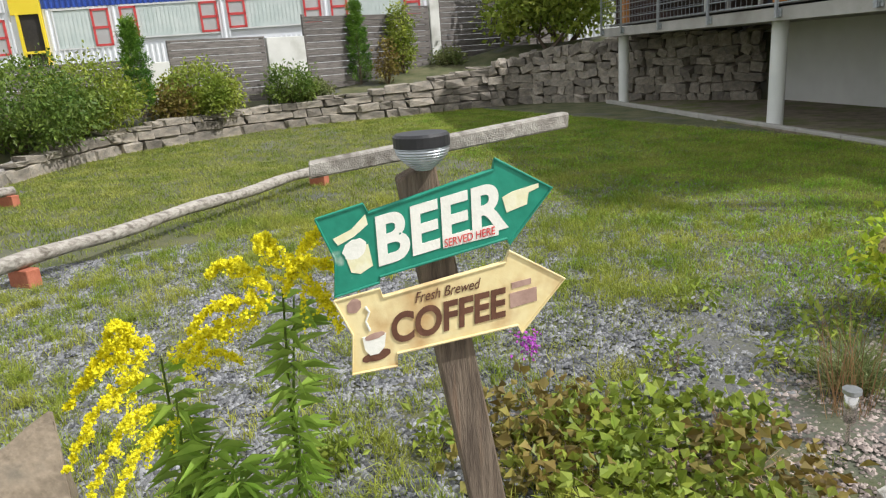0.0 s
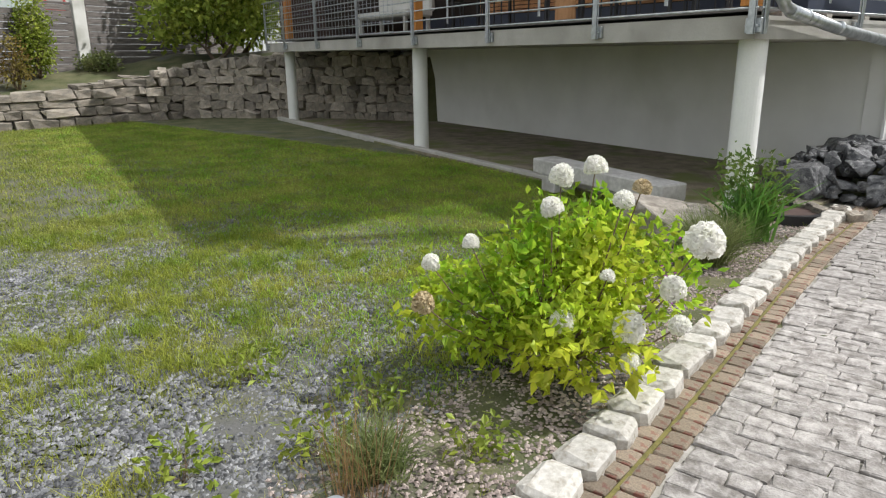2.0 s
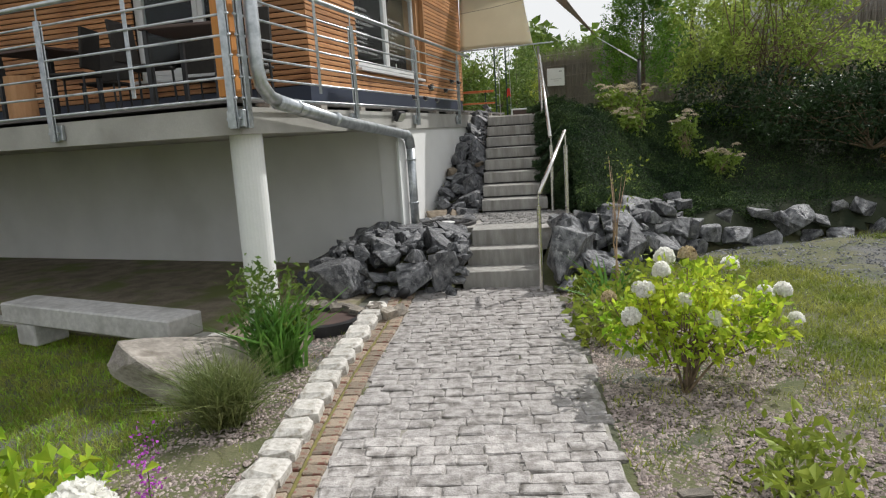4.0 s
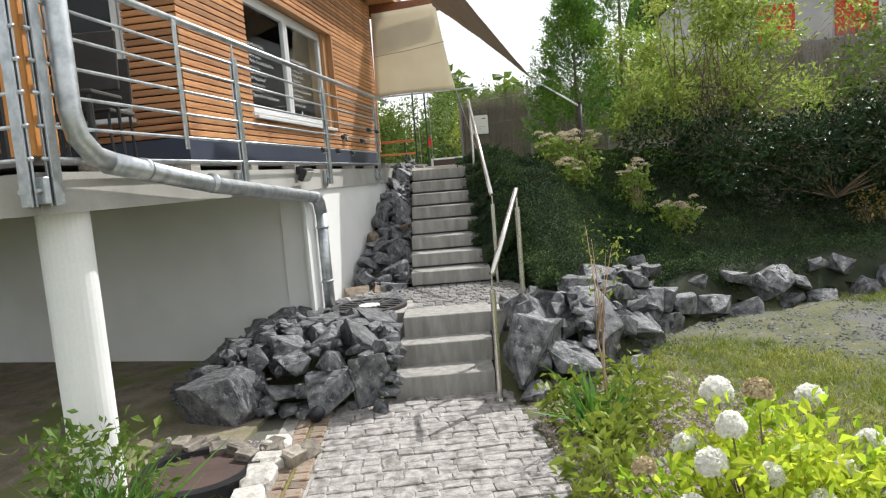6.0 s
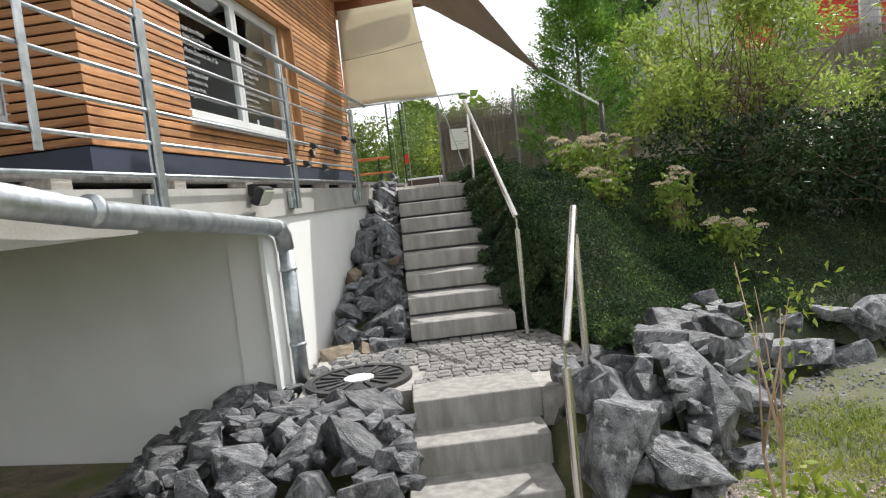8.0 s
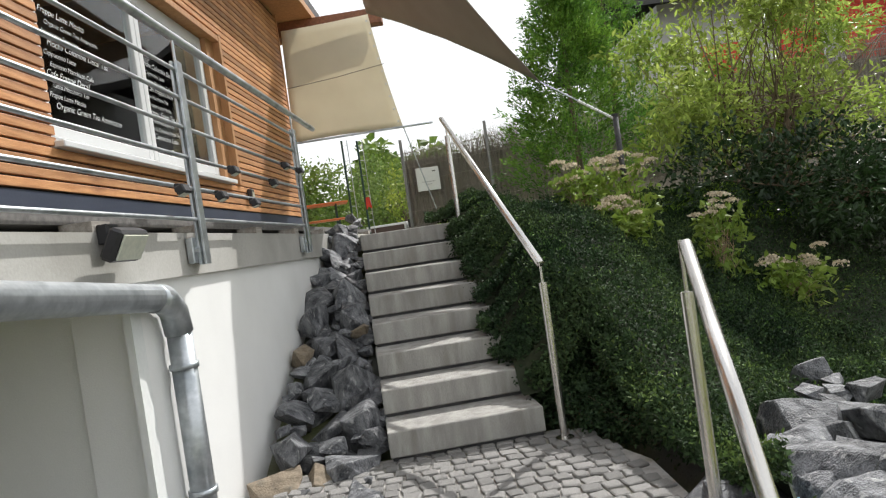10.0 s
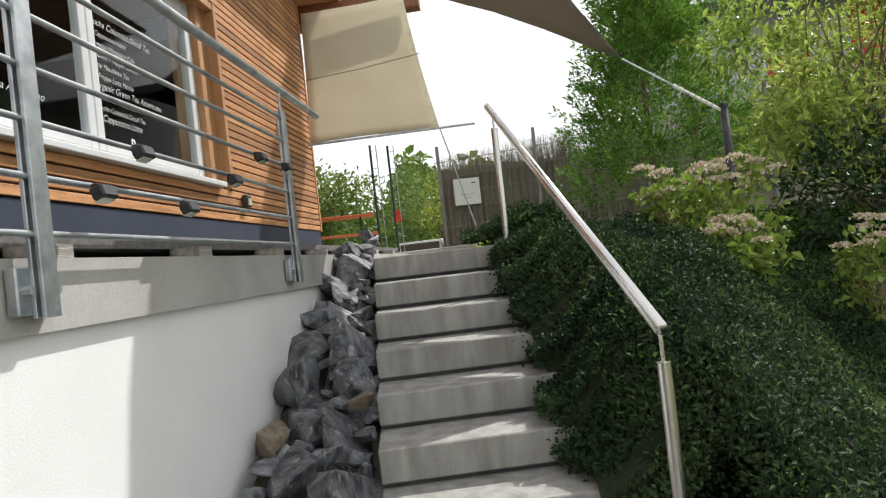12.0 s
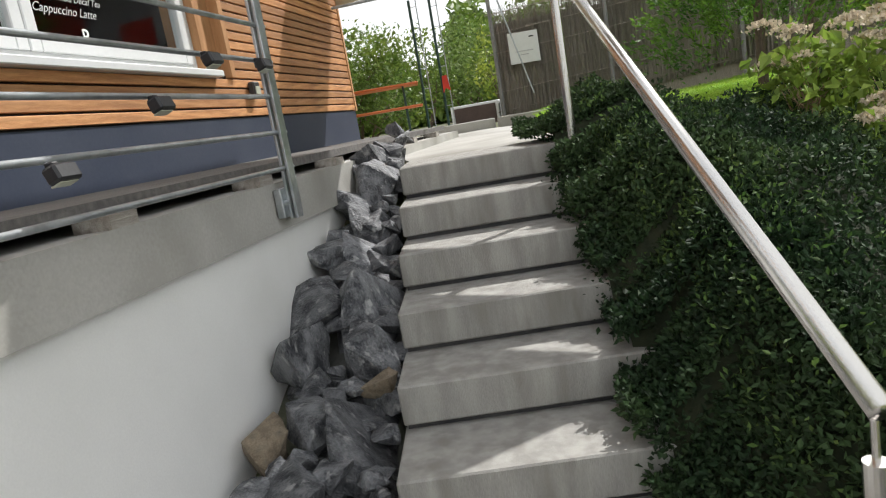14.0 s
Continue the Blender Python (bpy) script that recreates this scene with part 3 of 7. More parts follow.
# upper house: plinth, slatted walls, windows
WU0, WU1, WZ0, WZ1 = 3.2, 10.42, 1.73, 4.62
up = thing("wall_wood", "larch slat cladding in warm brown on the upper house", "wall", kind="structure")
part("plinth", prism([tuple(H(WU0, 1.02)[:2]), tuple(H(WU1, 1.02)[:2]), tuple(H(WU1, 1.3)[:2]), tuple(H(WU0, 1.3)[:2])], 1.22, WZ0), M["navy"], up, "navy plinth")
part("plinth", prism([tuple(H(WU0 + 0.02, 1.3)[:2]), tuple(H(WU0 + 0.3, 1.3)[:2]), tuple(H(WU0 + 0.3, 9)[:2]), tuple(H(WU0 + 0.02, 9)[:2])], 1.3, WZ0), M["navy"], up, "navy plinth")
WIN = (4.70, 7.80, 2.02, 3.52)               # u0, u1, z0, z1 of the side opening
FWIN = (1.55, 3.4, 1.95, 3.75)               # v0, v1, z0, z1 of the front opening


def wall_with_hole(lo, hi, z0, z1, hole, place, depth):
    """A backing wall in four pieces round an opening."""
    bm = bmesh.new()
    for p, q, r, s in ((lo, hole[0], z0, z1), (hole[1], hi, z0, z1), (hole[0], hole[1], z0, hole[2]), (hole[0], hole[1], hole[3], z1)):
        c = [place(p, 0), place(q, 0), place(q, depth), place(p, depth)]
        prism([tuple(k[:2]) for k in c], r, s, bm)
    return bm


part("backing", wall_with_hole(WU0 + 0.03, WU1 - 0.01, WZ0, WZ1, WIN, lambda u, d: H(u, 1.035 + d), 0.25), M["wood_back"], up)
part("backing", wall_with_hole(1.3, 15.0, WZ0, WZ1, FWIN, lambda v, d: H(WU0 + 0.035 + d, v), 0.22), M["wood_back"], up)
PITCH = 0.066
for k in range(int((WZ1 - WZ0) / PITCH)):
    z = WZ0 + 0.004 + k * PITCH
    cuts = [(WU0, WU1)]
    if WIN[2] - 0.05 < z < WIN[3]:
        cuts = [(WU0, WIN[0]), (WIN[1] + 0.03, WU1)]
    for p, q in cuts:
        bm = box(bmesh.new(), (0.026, q - p, PITCH - 0.013), None, 0.003)
        ob = part("slat", bm, M["wood"], up)
        ob.matrix_world = HOUSE @ Matrix.Translation((-1.022, (p + q) / 2, z + PITCH / 2))
    cuts = [(1.0, 7.0)]
    if FWIN[2] - 0.05 < z < FWIN[3]:
        cuts = [(1.0, FWIN[0]), (FWIN[1], 7.0)]
    for p, q in cuts:
        bm = box(bmesh.new(), (q - p, 0.026, PITCH - 0.013), None, 0.003)
        ob = part("slat", bm, M["wood"], up)
        ob.matrix_world = HOUSE @ Matrix.Translation((-(p + q) / 2, WU0 + 0.012, z + PITCH / 2))
bm = box_to((-1.25, WU1 - 0.03, WZ0), (-1.0, WU1 + 0.012, WZ1))
part("corner_board", bm, M["jamb"], up).matrix_world = HOUSE
part("end_wall", box_to((-8, WU1 - 0.03, 1.2), (-1.25, WU1 + 0.2, WZ1)), M["wood_back"], up).matrix_world = HOUSE


def window(name, label, w, h, m, leaves=2, sill=True):
    """A framed window with leaves side by side; local x across, z up, y into the room."""
    ob = thing(name, label, "window", m, kind="structure")
    t = 0.055
    bm = bmesh.new()
    for lo, hi in (((0, 0, 0), (t, 0.07, h)), ((w - t, 0, 0), (w, 0.07, h)), ((t, 0, 0), (w - t, 0.07, t)), ((t, 0, h - t), (w - t, 0.07, h))):
        box_to(lo, hi, 0.004, bm)
    part("window_frame", bm, M["frame"], ob)
    lw = (w - 2 * t) / leaves
    for k in range(leaves):
        x = t + k * lw
        bm = bmesh.new()
        for lo, hi in (((x + 0.004, -0.012, t), (x + 0.075, 0.05, h - t)), ((x + lw - 0.075, -0.012, t), (x + lw - 0.004, 0.05, h - t)), ((x + 0.075, -0.012, t), (x + lw - 0.075, 0.05, t + 0.075)), ((x + 0.075, -0.012, h - t - 0.075), (x + lw - 0.075, 0.05, h - t))):
            box_to(lo, hi, 0.005, bm)
        part("sash", bm, M["frame"], ob)
        pane = part("pane", box_to((x + 0.07, 0.012, t + 0.07), (x + lw - 0.07, 0.022, h - t - 0.07)), M["glass"], ob)
        pane.visible_shadow = False
    if sill:
        part("window_sill", box_to((-0.03, -0.16, -0.045), (w + 0.03, 0.06, -0.003), 0.006), M["frame"], ob, "white metal sill")
    return ob


side_win = window("window_1", "white double window set in the slatted wall", WIN[1] - WIN[0] - 0.24, WIN[3] - WIN[2] - 0.06,
                  HOUSE @ Matrix.Translation((-1.11, WIN[0] + 0.01, WIN[2] + 0.02)) @ pose(0, 0, 0, 0, 0, 90))
window("window_2", "white window facing the terrace", FWIN[1] - FWIN[0], FWIN[3] - FWIN[2], HOUSE @ Matrix.Translation((-FWIN[1], WU0 + 0.05, FWIN[2])))
bm = box_to((-1.30, WIN[1] - 0.03, WIN[2] - 0.02), (-0.985, WIN[1] + 0.03, WIN[3] + 0.04), 0.003)
box_to((-1.30, WIN[1] - 0.22, WIN[2] - 0.02), (-1.06, WIN[1] - 0.03, WIN[3]), 0.003, bm)
part("jamb", bm, M["jamb"], up, "broad larch jamb beside the window").matrix_world = HOUSE
part("lintel", box_to((-1.30, WIN[0], WIN[3] - 0.03), (-0.99, WIN[1] + 0.03, WIN[3] + 0.03), 0.003), M["jamb"], up).matrix_world = HOUSE
# the room's darkness is in the colour of its floor and wall
rm = thing("room", "room behind the windows, its unlit darkness painted near-black", "room", kind="structure")
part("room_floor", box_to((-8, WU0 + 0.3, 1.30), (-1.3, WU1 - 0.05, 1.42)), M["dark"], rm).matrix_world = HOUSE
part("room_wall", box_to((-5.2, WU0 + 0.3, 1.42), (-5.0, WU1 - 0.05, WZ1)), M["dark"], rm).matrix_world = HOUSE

# roof with timber underside
rf = thing("roof", "flat timber roof over the house and terrace", "roof", kind="structure")
roof_poly = [tuple(H(0.1, -0.0)[:2]), tuple(H(2.6, 0.0)[:2]), tuple(H(3.0, 0.55)[:2]), tuple(H(11.4, 0.55)[:2]), tuple(H(11.4, 8)[:2]), tuple(F(13.4, 6)[:2]), tuple(F(13.4, 0.0)[:2])]
part("roof_deck", prism(roof_poly, 4.62, 4.72), M["jamb"], rf)
part("roof_cover", prism(roof_poly, 4.722, 4.85), M["roof"], rf)
part("purlin", box_to((-8, 10.75, 4.40), (0.45, 10.95, 4.62), 0.006), M["beam"], rf, "dark brown purlin end").matrix_world = HOUSE
for u in (6.5, 8.6, 11.3):
    part("rafter", box_to((-8, u, 4.50), (-0.60, u + 0.1, 4.62)), M["jamb"], rf).matrix_world = HOUSE
for s, d in ((0.16, 0.16), (6.25, 0.22), (12.4, 0.22)):
    p = F(s, d)
    ob = tagged(part("timber_post", box(bmesh.new(), (0.15, 0.15, 3.195), Matrix.Translation((0, 0, 1.598)), 0.006), M["glulam"]), "orange glulam post standing on the terrace", "post", "timber posts", "structure")
    ob.matrix_world = pose(p.x, p.y, 1.425, 0, 0, -11)


# ---- railing of the terrace ----
def flat_post(parent, m, z0=1.19, z1=2.14):
    part("post", box_to((-0.006, -0.03, z0), (0.006, 0.03, z1), 0.002), M["galv"], parent).matrix_world = m @ Matrix.Translation((-0.012, 0, 0))
    part("post", box_to((-0.006, -0.03, z0), (0.006, 0.03, z1), 0.002), M["galv"], parent).matrix_world = m @ Matrix.Translation((0.012, 0, 0))
    part("bracket", box_to((-0.05, -0.075, z0 + 0.01), (-0.018, 0.075, z0 + 0.13), 0.004), M["galv"], parent).matrix_world = m
    for dy in (-0.05, 0.05):
        part("bolt", tube([(-0.02, dy, z0 + 0.07), (0.004, dy, z0 + 0.07)], 0.012, 6), M["galv"], parent).matrix_world = m
    part("pin", tube([(0, 0, z1 - 0.01), (0, 0, z1 + 0.115)], 0.007, 8), M["galv"], parent).matrix_world = m


RODS = [1.40, 1.545, 1.69, 1.83, 1.97, 2.10]
rail = thing("terrace_railing", "galvanised steel railing with horizontal rods along the terrace side", "railing")
for u in (0.04, 2.0, 3.95, 6.0):
    flat_post(rail, HOUSE @ Matrix.Translation((0.055, u, 0)))
for z in RODS:
    p, q = H(-0.02, -0.055, z), H(6.06, -0.055, z)
    part("rod", tube([p, q], 0.0095, 8), M["galv"], rail, smooth=True)
part("handrail", tube([H(-0.05, -0.055, 2.26), H(6.75, -0.055, 2.26)], 0.021, 14), M["galv"], rail, smooth=True)
part("hanger", box_to((-0.005, -0.02, 1.47), (0.005, 0.02, 2.25), 0.002), M["galv"], rail).matrix_world = HOUSE @ Matrix.Translation((0.075, 1.2, 0))
FM = Matrix.Translation((CX, CY, 0)) @ pose(0, 0, 0, 0, 0, -17) @ pose(0, 0, 0, 0, 0, -90)
rail2 = thing("terrace_railing", "galvanised steel railing with horizontal rods along the terrace front", "railing")
for s in (0.0, 1.87, 3.87, 5.90, 7.95, 10.0, 12.0, 13.3):
    flat_post(rail2, FM @ Matrix.Translation((0.055, -s, 0)))
for z in RODS:
    part("rod", tube([F(-0.05, -0.055, z), F(13.4, -0.055, z)], 0.0095, 8), M["galv"], rail2, smooth=True)
part("handrail", tube([F(-0.05, -0.055, 2.26), F(13.4, -0.055, 2.26)], 0.021, 14), M["galv"], rail2, smooth=True)
for s in (0.95, 2.85, 4.9):
    part("hanger", box_to((-0.005, -0.02, 1.47), (0.005, 0.02, 2.25), 0.002), M["galv"], rail2).matrix_world = FM @ Matrix.Translation((0.03, -s, 0))
mesh_panel = thing("mesh_panel", "wire mesh panels behind the far part of the railing", "mesh panel")
bm = bmesh.new()
for s in np.arange(6.6, 13.3, 0.16):
    tube([F(s, -0.03, 1.38), F(s, -0.03, 2.9)], 0.004, 4, bm)
for z in np.arange(1.42, 2.9, 0.16):
    tube([F(6.6, -0.03, z), F(13.3, -0.03, z)], 0.004, 4, bm)
part("grid", bm, M["galv"], mesh_panel)

# rain pipe: down the corner, along under the railing, down the wall
pipe = thing("downpipe", "zinc rain pipe running along the slab and down the wall", "downpipe")
part("upper_pipe", tube([H(0.14, -0.10, 4.6), H(0.14, -0.10, 1.62), H(0.16, -0.11, 1.50), H(0.25, -0.12, 1.41), H(0.40, -0.12, 1.375)], 0.052, 18), M["galv"], pipe, smooth=True)
part("long_pipe", tube([H(0.34, -0.12, 1.38), H(1.4, -0.10, 1.245), H(3.48, -0.05, 1.075)], [0.058, 0.054, 0.054], 18), M["galv"], pipe, smooth=True)
part("elbow", tube([H(3.40, -0.05, 1.08), H(3.50, -0.045, 1.065), H(3.58, -0.04, 1.01), H(3.60, -0.04, 0.92)], 0.058, 18), M["galv"], pipe, smooth=True)
part("lower_pipe", tube([H(3.60, -0.04, 0.94), H(3.60, -0.04, -0.1)], 0.052, 18), M["galv"], pipe, smooth=True)
for z in (0.78, 0.25):
    part("clip", tube([H(3.60, -0.04, z - 0.012), H(3.60, -0.04, z + 0.012)], 0.060, 16), M["galv"], pipe, smooth=True)
for u in (0.62, 1.35):
    part("clip", tube([H(u, -0.12, 1.375 - (u - 0.4) * 0.125), H(u + 0.03, -0.12, 1.371 - (u - 0.4) * 0.125)], 0.062, 16), M["galv"], pipe, smooth=True)


# ---- steps ----
def step_block(parent, x0, x1, y, top, h, d):
    part("step", box_to((x0, y, top - h + 0.02), (x1, y + d, top), 0.006), M["step"], parent)
    # iron-dark filler in the gap paints the shadow line below each riser
    part("joint", box_to((x0 + 0.012, y + 0.022, top - h - 0.004), (x1 - 0.012, y + d - 0.03, top - h + 0.03)), M["iron"], parent)


RISE, GOING = 0.16, 0.33
low = thing("stairs_1", "three grey concrete block steps up from the path", "stairs", kind="structure")
for k, (y, top) in enumerate(((-2.22, -0.335), (-1.87, -0.170), (-1.58, 0.0))):
    step_block(low, -0.075 + 0.03 * k, 0.70 + 0.02 * k, y, top, 0.20 if k else 0.25, 0.42)
high = thing("stairs_2", "eight grey concrete block steps up to the garden", "stairs", kind="structure")
for k in range(8):
    step_block(high, 0.0, 0.86 + 0.012 * k, k * GOING, (k + 1) * RISE, RISE, 0.42 if k < 7 else 0.5)
top_path = prism([(0.02, 2.80), (0.95, 2.80), (1.25, 6.2), (0.3, 8.6), (-1.2, 8.6), (-0.55, 6.2)], 1.1, 1.278)
tagged(part("upper_path", top_path, M["concrete"]), "pale concrete path above the steps", "path", kind="structure")


# ---- handrails ----
def flange(parent, p):
    part("flange", tube([(p[0], p[1], p[2]), (p[0], p[1], p[2] + 0.012)], 0.05, 18), M["steel"], parent, smooth=False)


def steel_post(parent, p, z1, pin):
    part("post", tube([(p[0], p[1], p[2]), (p[0], p[1], z1)], 0.0215, 16), M["steel"], parent)
    part("pin", tube([(p[0], p[1], z1), (p[0], p[1], pin)], 0.007, 10), M["steel"], parent)
    flange(parent, p)


ra = thing("handrail", "brushed stainless handrail beside the lower steps", "handrail", group="handrails")
steel_post(ra, (0.715, -2.44, G0), 0.33, 0.46)
steel_post(ra, (1.03, -1.55, 0.0), 0.86, 1.03)
part("rail", tube([(0.72, -2.46, 0.45), (1.025, -1.60, 1.015)], 0.0215, 18), M["steel"], ra, smooth=True)
rb = thing("handrail", "brushed stainless handrail beside the upper steps", "handrail", group="handrails")
steel_post(rb, (0.925, -0.13, 0.0), 0.84, 0.97)
steel_post(rb, (0.875, 2.25, 1.15), 2.03, 2.14)
part("rail", tube([(0.915, -0.17, 0.945), (0.863, 2.36, 2.20)], 0.0215, 18), M["steel"], rb, smooth=True)

# made-up panel: hides the sky below the roof, keeps the terrace dark
screen = tagged(part("sky_blocker", box_to((-0.04, 0.3, 1.43), (0.04, 4.6, 3.9)), M["brown_panel"]), "brown panel added to block bright sky at the terrace end", "screen", kind="structure")
screen.matrix_world = Matrix.Translation(F(13.2, 0)) @ pose(0, 0, 0, 0, 0, -17)


# ---- ground cover pieces: helpers ----
def block_mesh(name, material, seed, bevel=0.10, rough=0.03):
    """A worn unit block with rounded edges."""
    rnd = random.Random(seed)
    bm = bmesh.new()
    r = bmesh.ops.create_cube(bm, size=1.0)
    bmesh.ops.bevel(bm, geom=list(bm.edges), offset=bevel, segments=1, affect="EDGES")
    for v in bm.verts:
        v.co += Vector((rnd.gauss(0, rough), rnd.gauss(0, rough), rnd.gauss(0, rough * 0.6)))
    return mesh_of(name, bm, material)


def joined(name, pieces, material, label, category):
    """Pieces (mesh, pose) in one mesh of kind stuff."""
    vs, fs, base = [], [], 0
    tri_by_mesh = {}
    for me, m in pieces:
        if me.name not in tri_by_mesh:
            me.calc_loop_triangles()
            tri_by_mesh[me.name] = (np.array([v.co[:] for v in me.vertices]), np.array([t.vertices[:] for t in me.loop_triangles]))
        v, f = tri_by_mesh[me.name]
        mm = np.array(m)
        vs.append(v @ mm[:3, :3].T + mm[:3, 3])
        fs.append(f + base)
        base += len(v)
    return stuff(name, raw_mesh(name, np.concatenate(vs), np.concatenate(fs), material), label, category)


# ---- path ----
KERB_X = [(-13.0, -0.32), (-10.0, -0.50), (-8.2, -0.61), (-7.1, -0.69), (-5.9, -0.76), (-4.6, -0.85), (-2.4, -0.92)]
GUT_X = [(-13.0, 0.06), (-10.0, -0.12), (-7.96, -0.24), (-6.9, -0.32), (-5.6, -0.43), (-4.6, -0.48), (-3.4, -0.50), (-2.2, -0.55)]
RIGHT_X = [(-13.0, 1.40), (-9.5, 1.22), (-7.0, 1.08), (-5.8, 1.03), (-4.1, 0.99), (-3.2, 0.93), (-2.2, 0.78)]


def bed(y, line):
    return float(np.interp(y, [p[0] for p in line], [p[1] for p in line]))


ys = list(np.arange(-12.6, -2.1, 0.3)) + [-2.15]
outline = [(bed(y, KERB_X) + 0.04, y) for y in ys] + [(bed(y, RIGHT_X) - 0.02, y) for y in ys[::-1]]
path_bed = tagged(part("path", prism(outline, G0 - 0.12, G0 - 0.013), M["joint"]), "garden path of worn pale setts with sandy joints", "path", kind="structure")
rnd = random.Random(11)
SETTS = [block_mesh("sett", M["sett"], 40 + k, 0.07, 0.03) for k in range(8)]
rest, y = [], -2.0
while y > -12.4:
    d = rnd.uniform(0.085, 0.118)
    yc = y - d / 2
    x, end = bed(yc, GUT_X) + rnd.uniform(0.0, 0.03), bed(yc, RIGHT_X)
    while x < end - 0.05:
        w = min(rnd.uniform(0.10, 0.21), end - x + rnd.uniform(-0.03, 0.04))
        yy = yc + (x + w / 2 - 0.3) * 0.055
        if yy > -2.2:
            x += w
            continue
        m = pose(x + w / 2 - 0.03 * (yy - yc), yy + rnd.gauss(0, 0.004), G0 - 0.045 + rnd.gauss(0, 0.003), rnd.gauss(0, 1.2), rnd.gauss(0, 1.2), 3.2 + rnd.gauss(0, 1.5)) @ Matrix.Diagonal((max(w, 0.06) - 0.004, d - 0.003, 0.09, 1))
        if -7.6 < yc < -5.6:
            part("sett", rnd.choice(SETTS), None, path_bed).matrix_world = m
        else:
            rest.append((rnd.choice(SETTS), m))
        x += w
    y -= d
joined("path_setts", rest, M["sett"], "worn pale stone setts of the garden path", "paving")

kerb = thing("path_kerb", "row of pale granite kerb blocks beside the path", "kerb", kind="structure")
KERBS = [block_mesh("kerb_stone", M["kerb"], 60 + k, 0.16, 0.045) for k in range(6)]
y = -2.95
while y > -12.2:
    n = rnd.uniform(0.20, 0.31)
    yc = y - n / 2
    slope = math.degrees(math.atan2(bed(yc - 0.3, KERB_X) - bed(yc + 0.3, KERB_X), 0.6))
    part("kerb_stone", rnd.choice(KERBS), None, kerb).matrix_world = pose(bed(yc, KERB_X) + 0.10, yc, G0 + 0.0, rnd.gauss(0, 2), rnd.gauss(0, 2), slope + rnd.gauss(0, 3)) @ Matrix.Diagonal((0.19, n / max(0.3, math.cos(radians(slope))) - 0.022, 0.15 + rnd.uniform(-0.015, 0.02), 1))
    y -= n

gutter = thing("path_gutter", "two rows of mossy brown clinker bricks along the path", "gutter", kind="structure")
CLINKER = [block_mesh("brick", M["clinker"], 80 + k, 0.09, 0.02) for k in range(5)]
for row in (0, 1):
    y = -2.35
    while y > -11.0:
        n = rnd.uniform(0.095, 0.12)
        yc = y - n / 2
        g = bed(yc, GUT_X)
        slope = math.degrees(math.atan2(bed(yc - 0.3, GUT_X) - bed(yc + 0.3, GUT_X), 0.6))
        part("brick", rnd.choice(CLINKER), None, gutter).matrix_world = pose(g - 0.055 - row * 0.122, yc, G0 - 0.041 + rnd.gauss(0, 0.003), rnd.gauss(0, 2), rnd.gauss(0, 2), slope + rnd.gauss(0, 2)) @ Matrix.Diagonal((0.104, n - 0.008, 0.09, 1))
        y -= n
pts = [(bed(y, GUT_X) - 0.116, y, G0 - 0.014) for y in np.arange(-11.0, -2.3, 0.2)]
part("moss", tube(pts, 0.016, 6), M["moss"], gutter, "moss in the joint")

# ---- landing ----
landing = tagged(part("landing", prism([(-0.75, -1.28), (-0.02, -1.28), (-0.02, -1.2), (0.74, -1.2), (0.74, -1.55), (1.12, -1.55), (1.2, -0.6), (1.0, 0.1), (-0.72, 0.1)], -0.25, -0.012), M["joint"]),
                 "small landing paved with little granite setts", "paving", kind="structure")
SMALL = [block_mesh("sett", M["sett_small"], 100 + k, 0.08, 0.03) for k in range(5)]
y = -1.17
while y < 0.02:
    x = -0.62 + rnd.uniform(0, 0.04)
    while x < 1.08:
        w = rnd.uniform(0.075, 0.105)
        if math.hypot(x + 0.37, y + 0.92) > 0.40:
            part("sett", rnd.choice(SMALL), None, landing).matrix_world = pose(x + w / 2, y + 0.02 * math.sin(x * 5), -0.027 + rnd.gauss(0, 0.002), rnd.gauss(0, 1.5), rnd.gauss(0, 1.5), rnd.gauss(0, 5)) @ Matrix.Diagonal((w - 0.012, 0.078, 0.06, 1))
        x += w
    y += 0.09


def disc(r0, r1, z0, z1, n=40):
    """A flat ring, or a disc where r0 is 0."""
    bm = bmesh.new()
    a = [(r1 * math.cos(2 * math.pi * k / n), r1 * math.sin(2 * math.pi * k / n)) for k in range(n)]
    if not r0:
        return prism(a, z0, z1, bm)
    rings = [[bm.verts.new((r * math.cos(2 * math.pi * k / n), r * math.sin(2 * math.pi * k / n), z)) for k in range(n)] for r, z in ((r0, z0), (r1, z0), (r1, z1), (r0, z1))]
    for i in range(4):
        p, q = rings[i], rings[(i + 1) % 4]
        for k in range(n):
            bm.faces.new((p[k], p[(k + 1) % n], q[(k + 1) % n], q[k]))
    return bm


cover = thing("manhole_cover", "black ribbed manhole cover with a pale round centre on the landing", "manhole cover", pose(-0.37, -0.93, -0.01))
part("frame_ring", disc(0.31, 0.36, 0, 0.03), M["iron"], cover)
part("plate", disc(0, 0.312, -0.01, 0.018), M["iron"], cover)
part("centre_disc", disc(0, 0.10, 0.018, 0.03), M["white_box"], cover, "pale centre disc")
for k in range(16):
    a = 2 * math.pi * k / 16
    part("rib", box(bmesh.new(), (0.17, 0.028, 0.014), pose(0.205 * math.cos(a), 0.205 * math.sin(a), 0.024, 0, 0, math.degrees(a)), 0.003), M["iron"], cover)
shaft = thing("drain_shaft", "round dark plastic shaft rim with a brown lid beside the path", "drain shaft", pose(-1.18, -3.42, G0 - 0.05))
part("rim", disc(0.30, 0.37, 0, 0.12), M["black"], shaft)
part("lid", disc(0, 0.302, 0, 0.085), M["brown_panel"], shaft, "brown lid")
stub = thing("drain_pipe", "end of a dark plastic drain pipe among the rocks", "drain pipe")
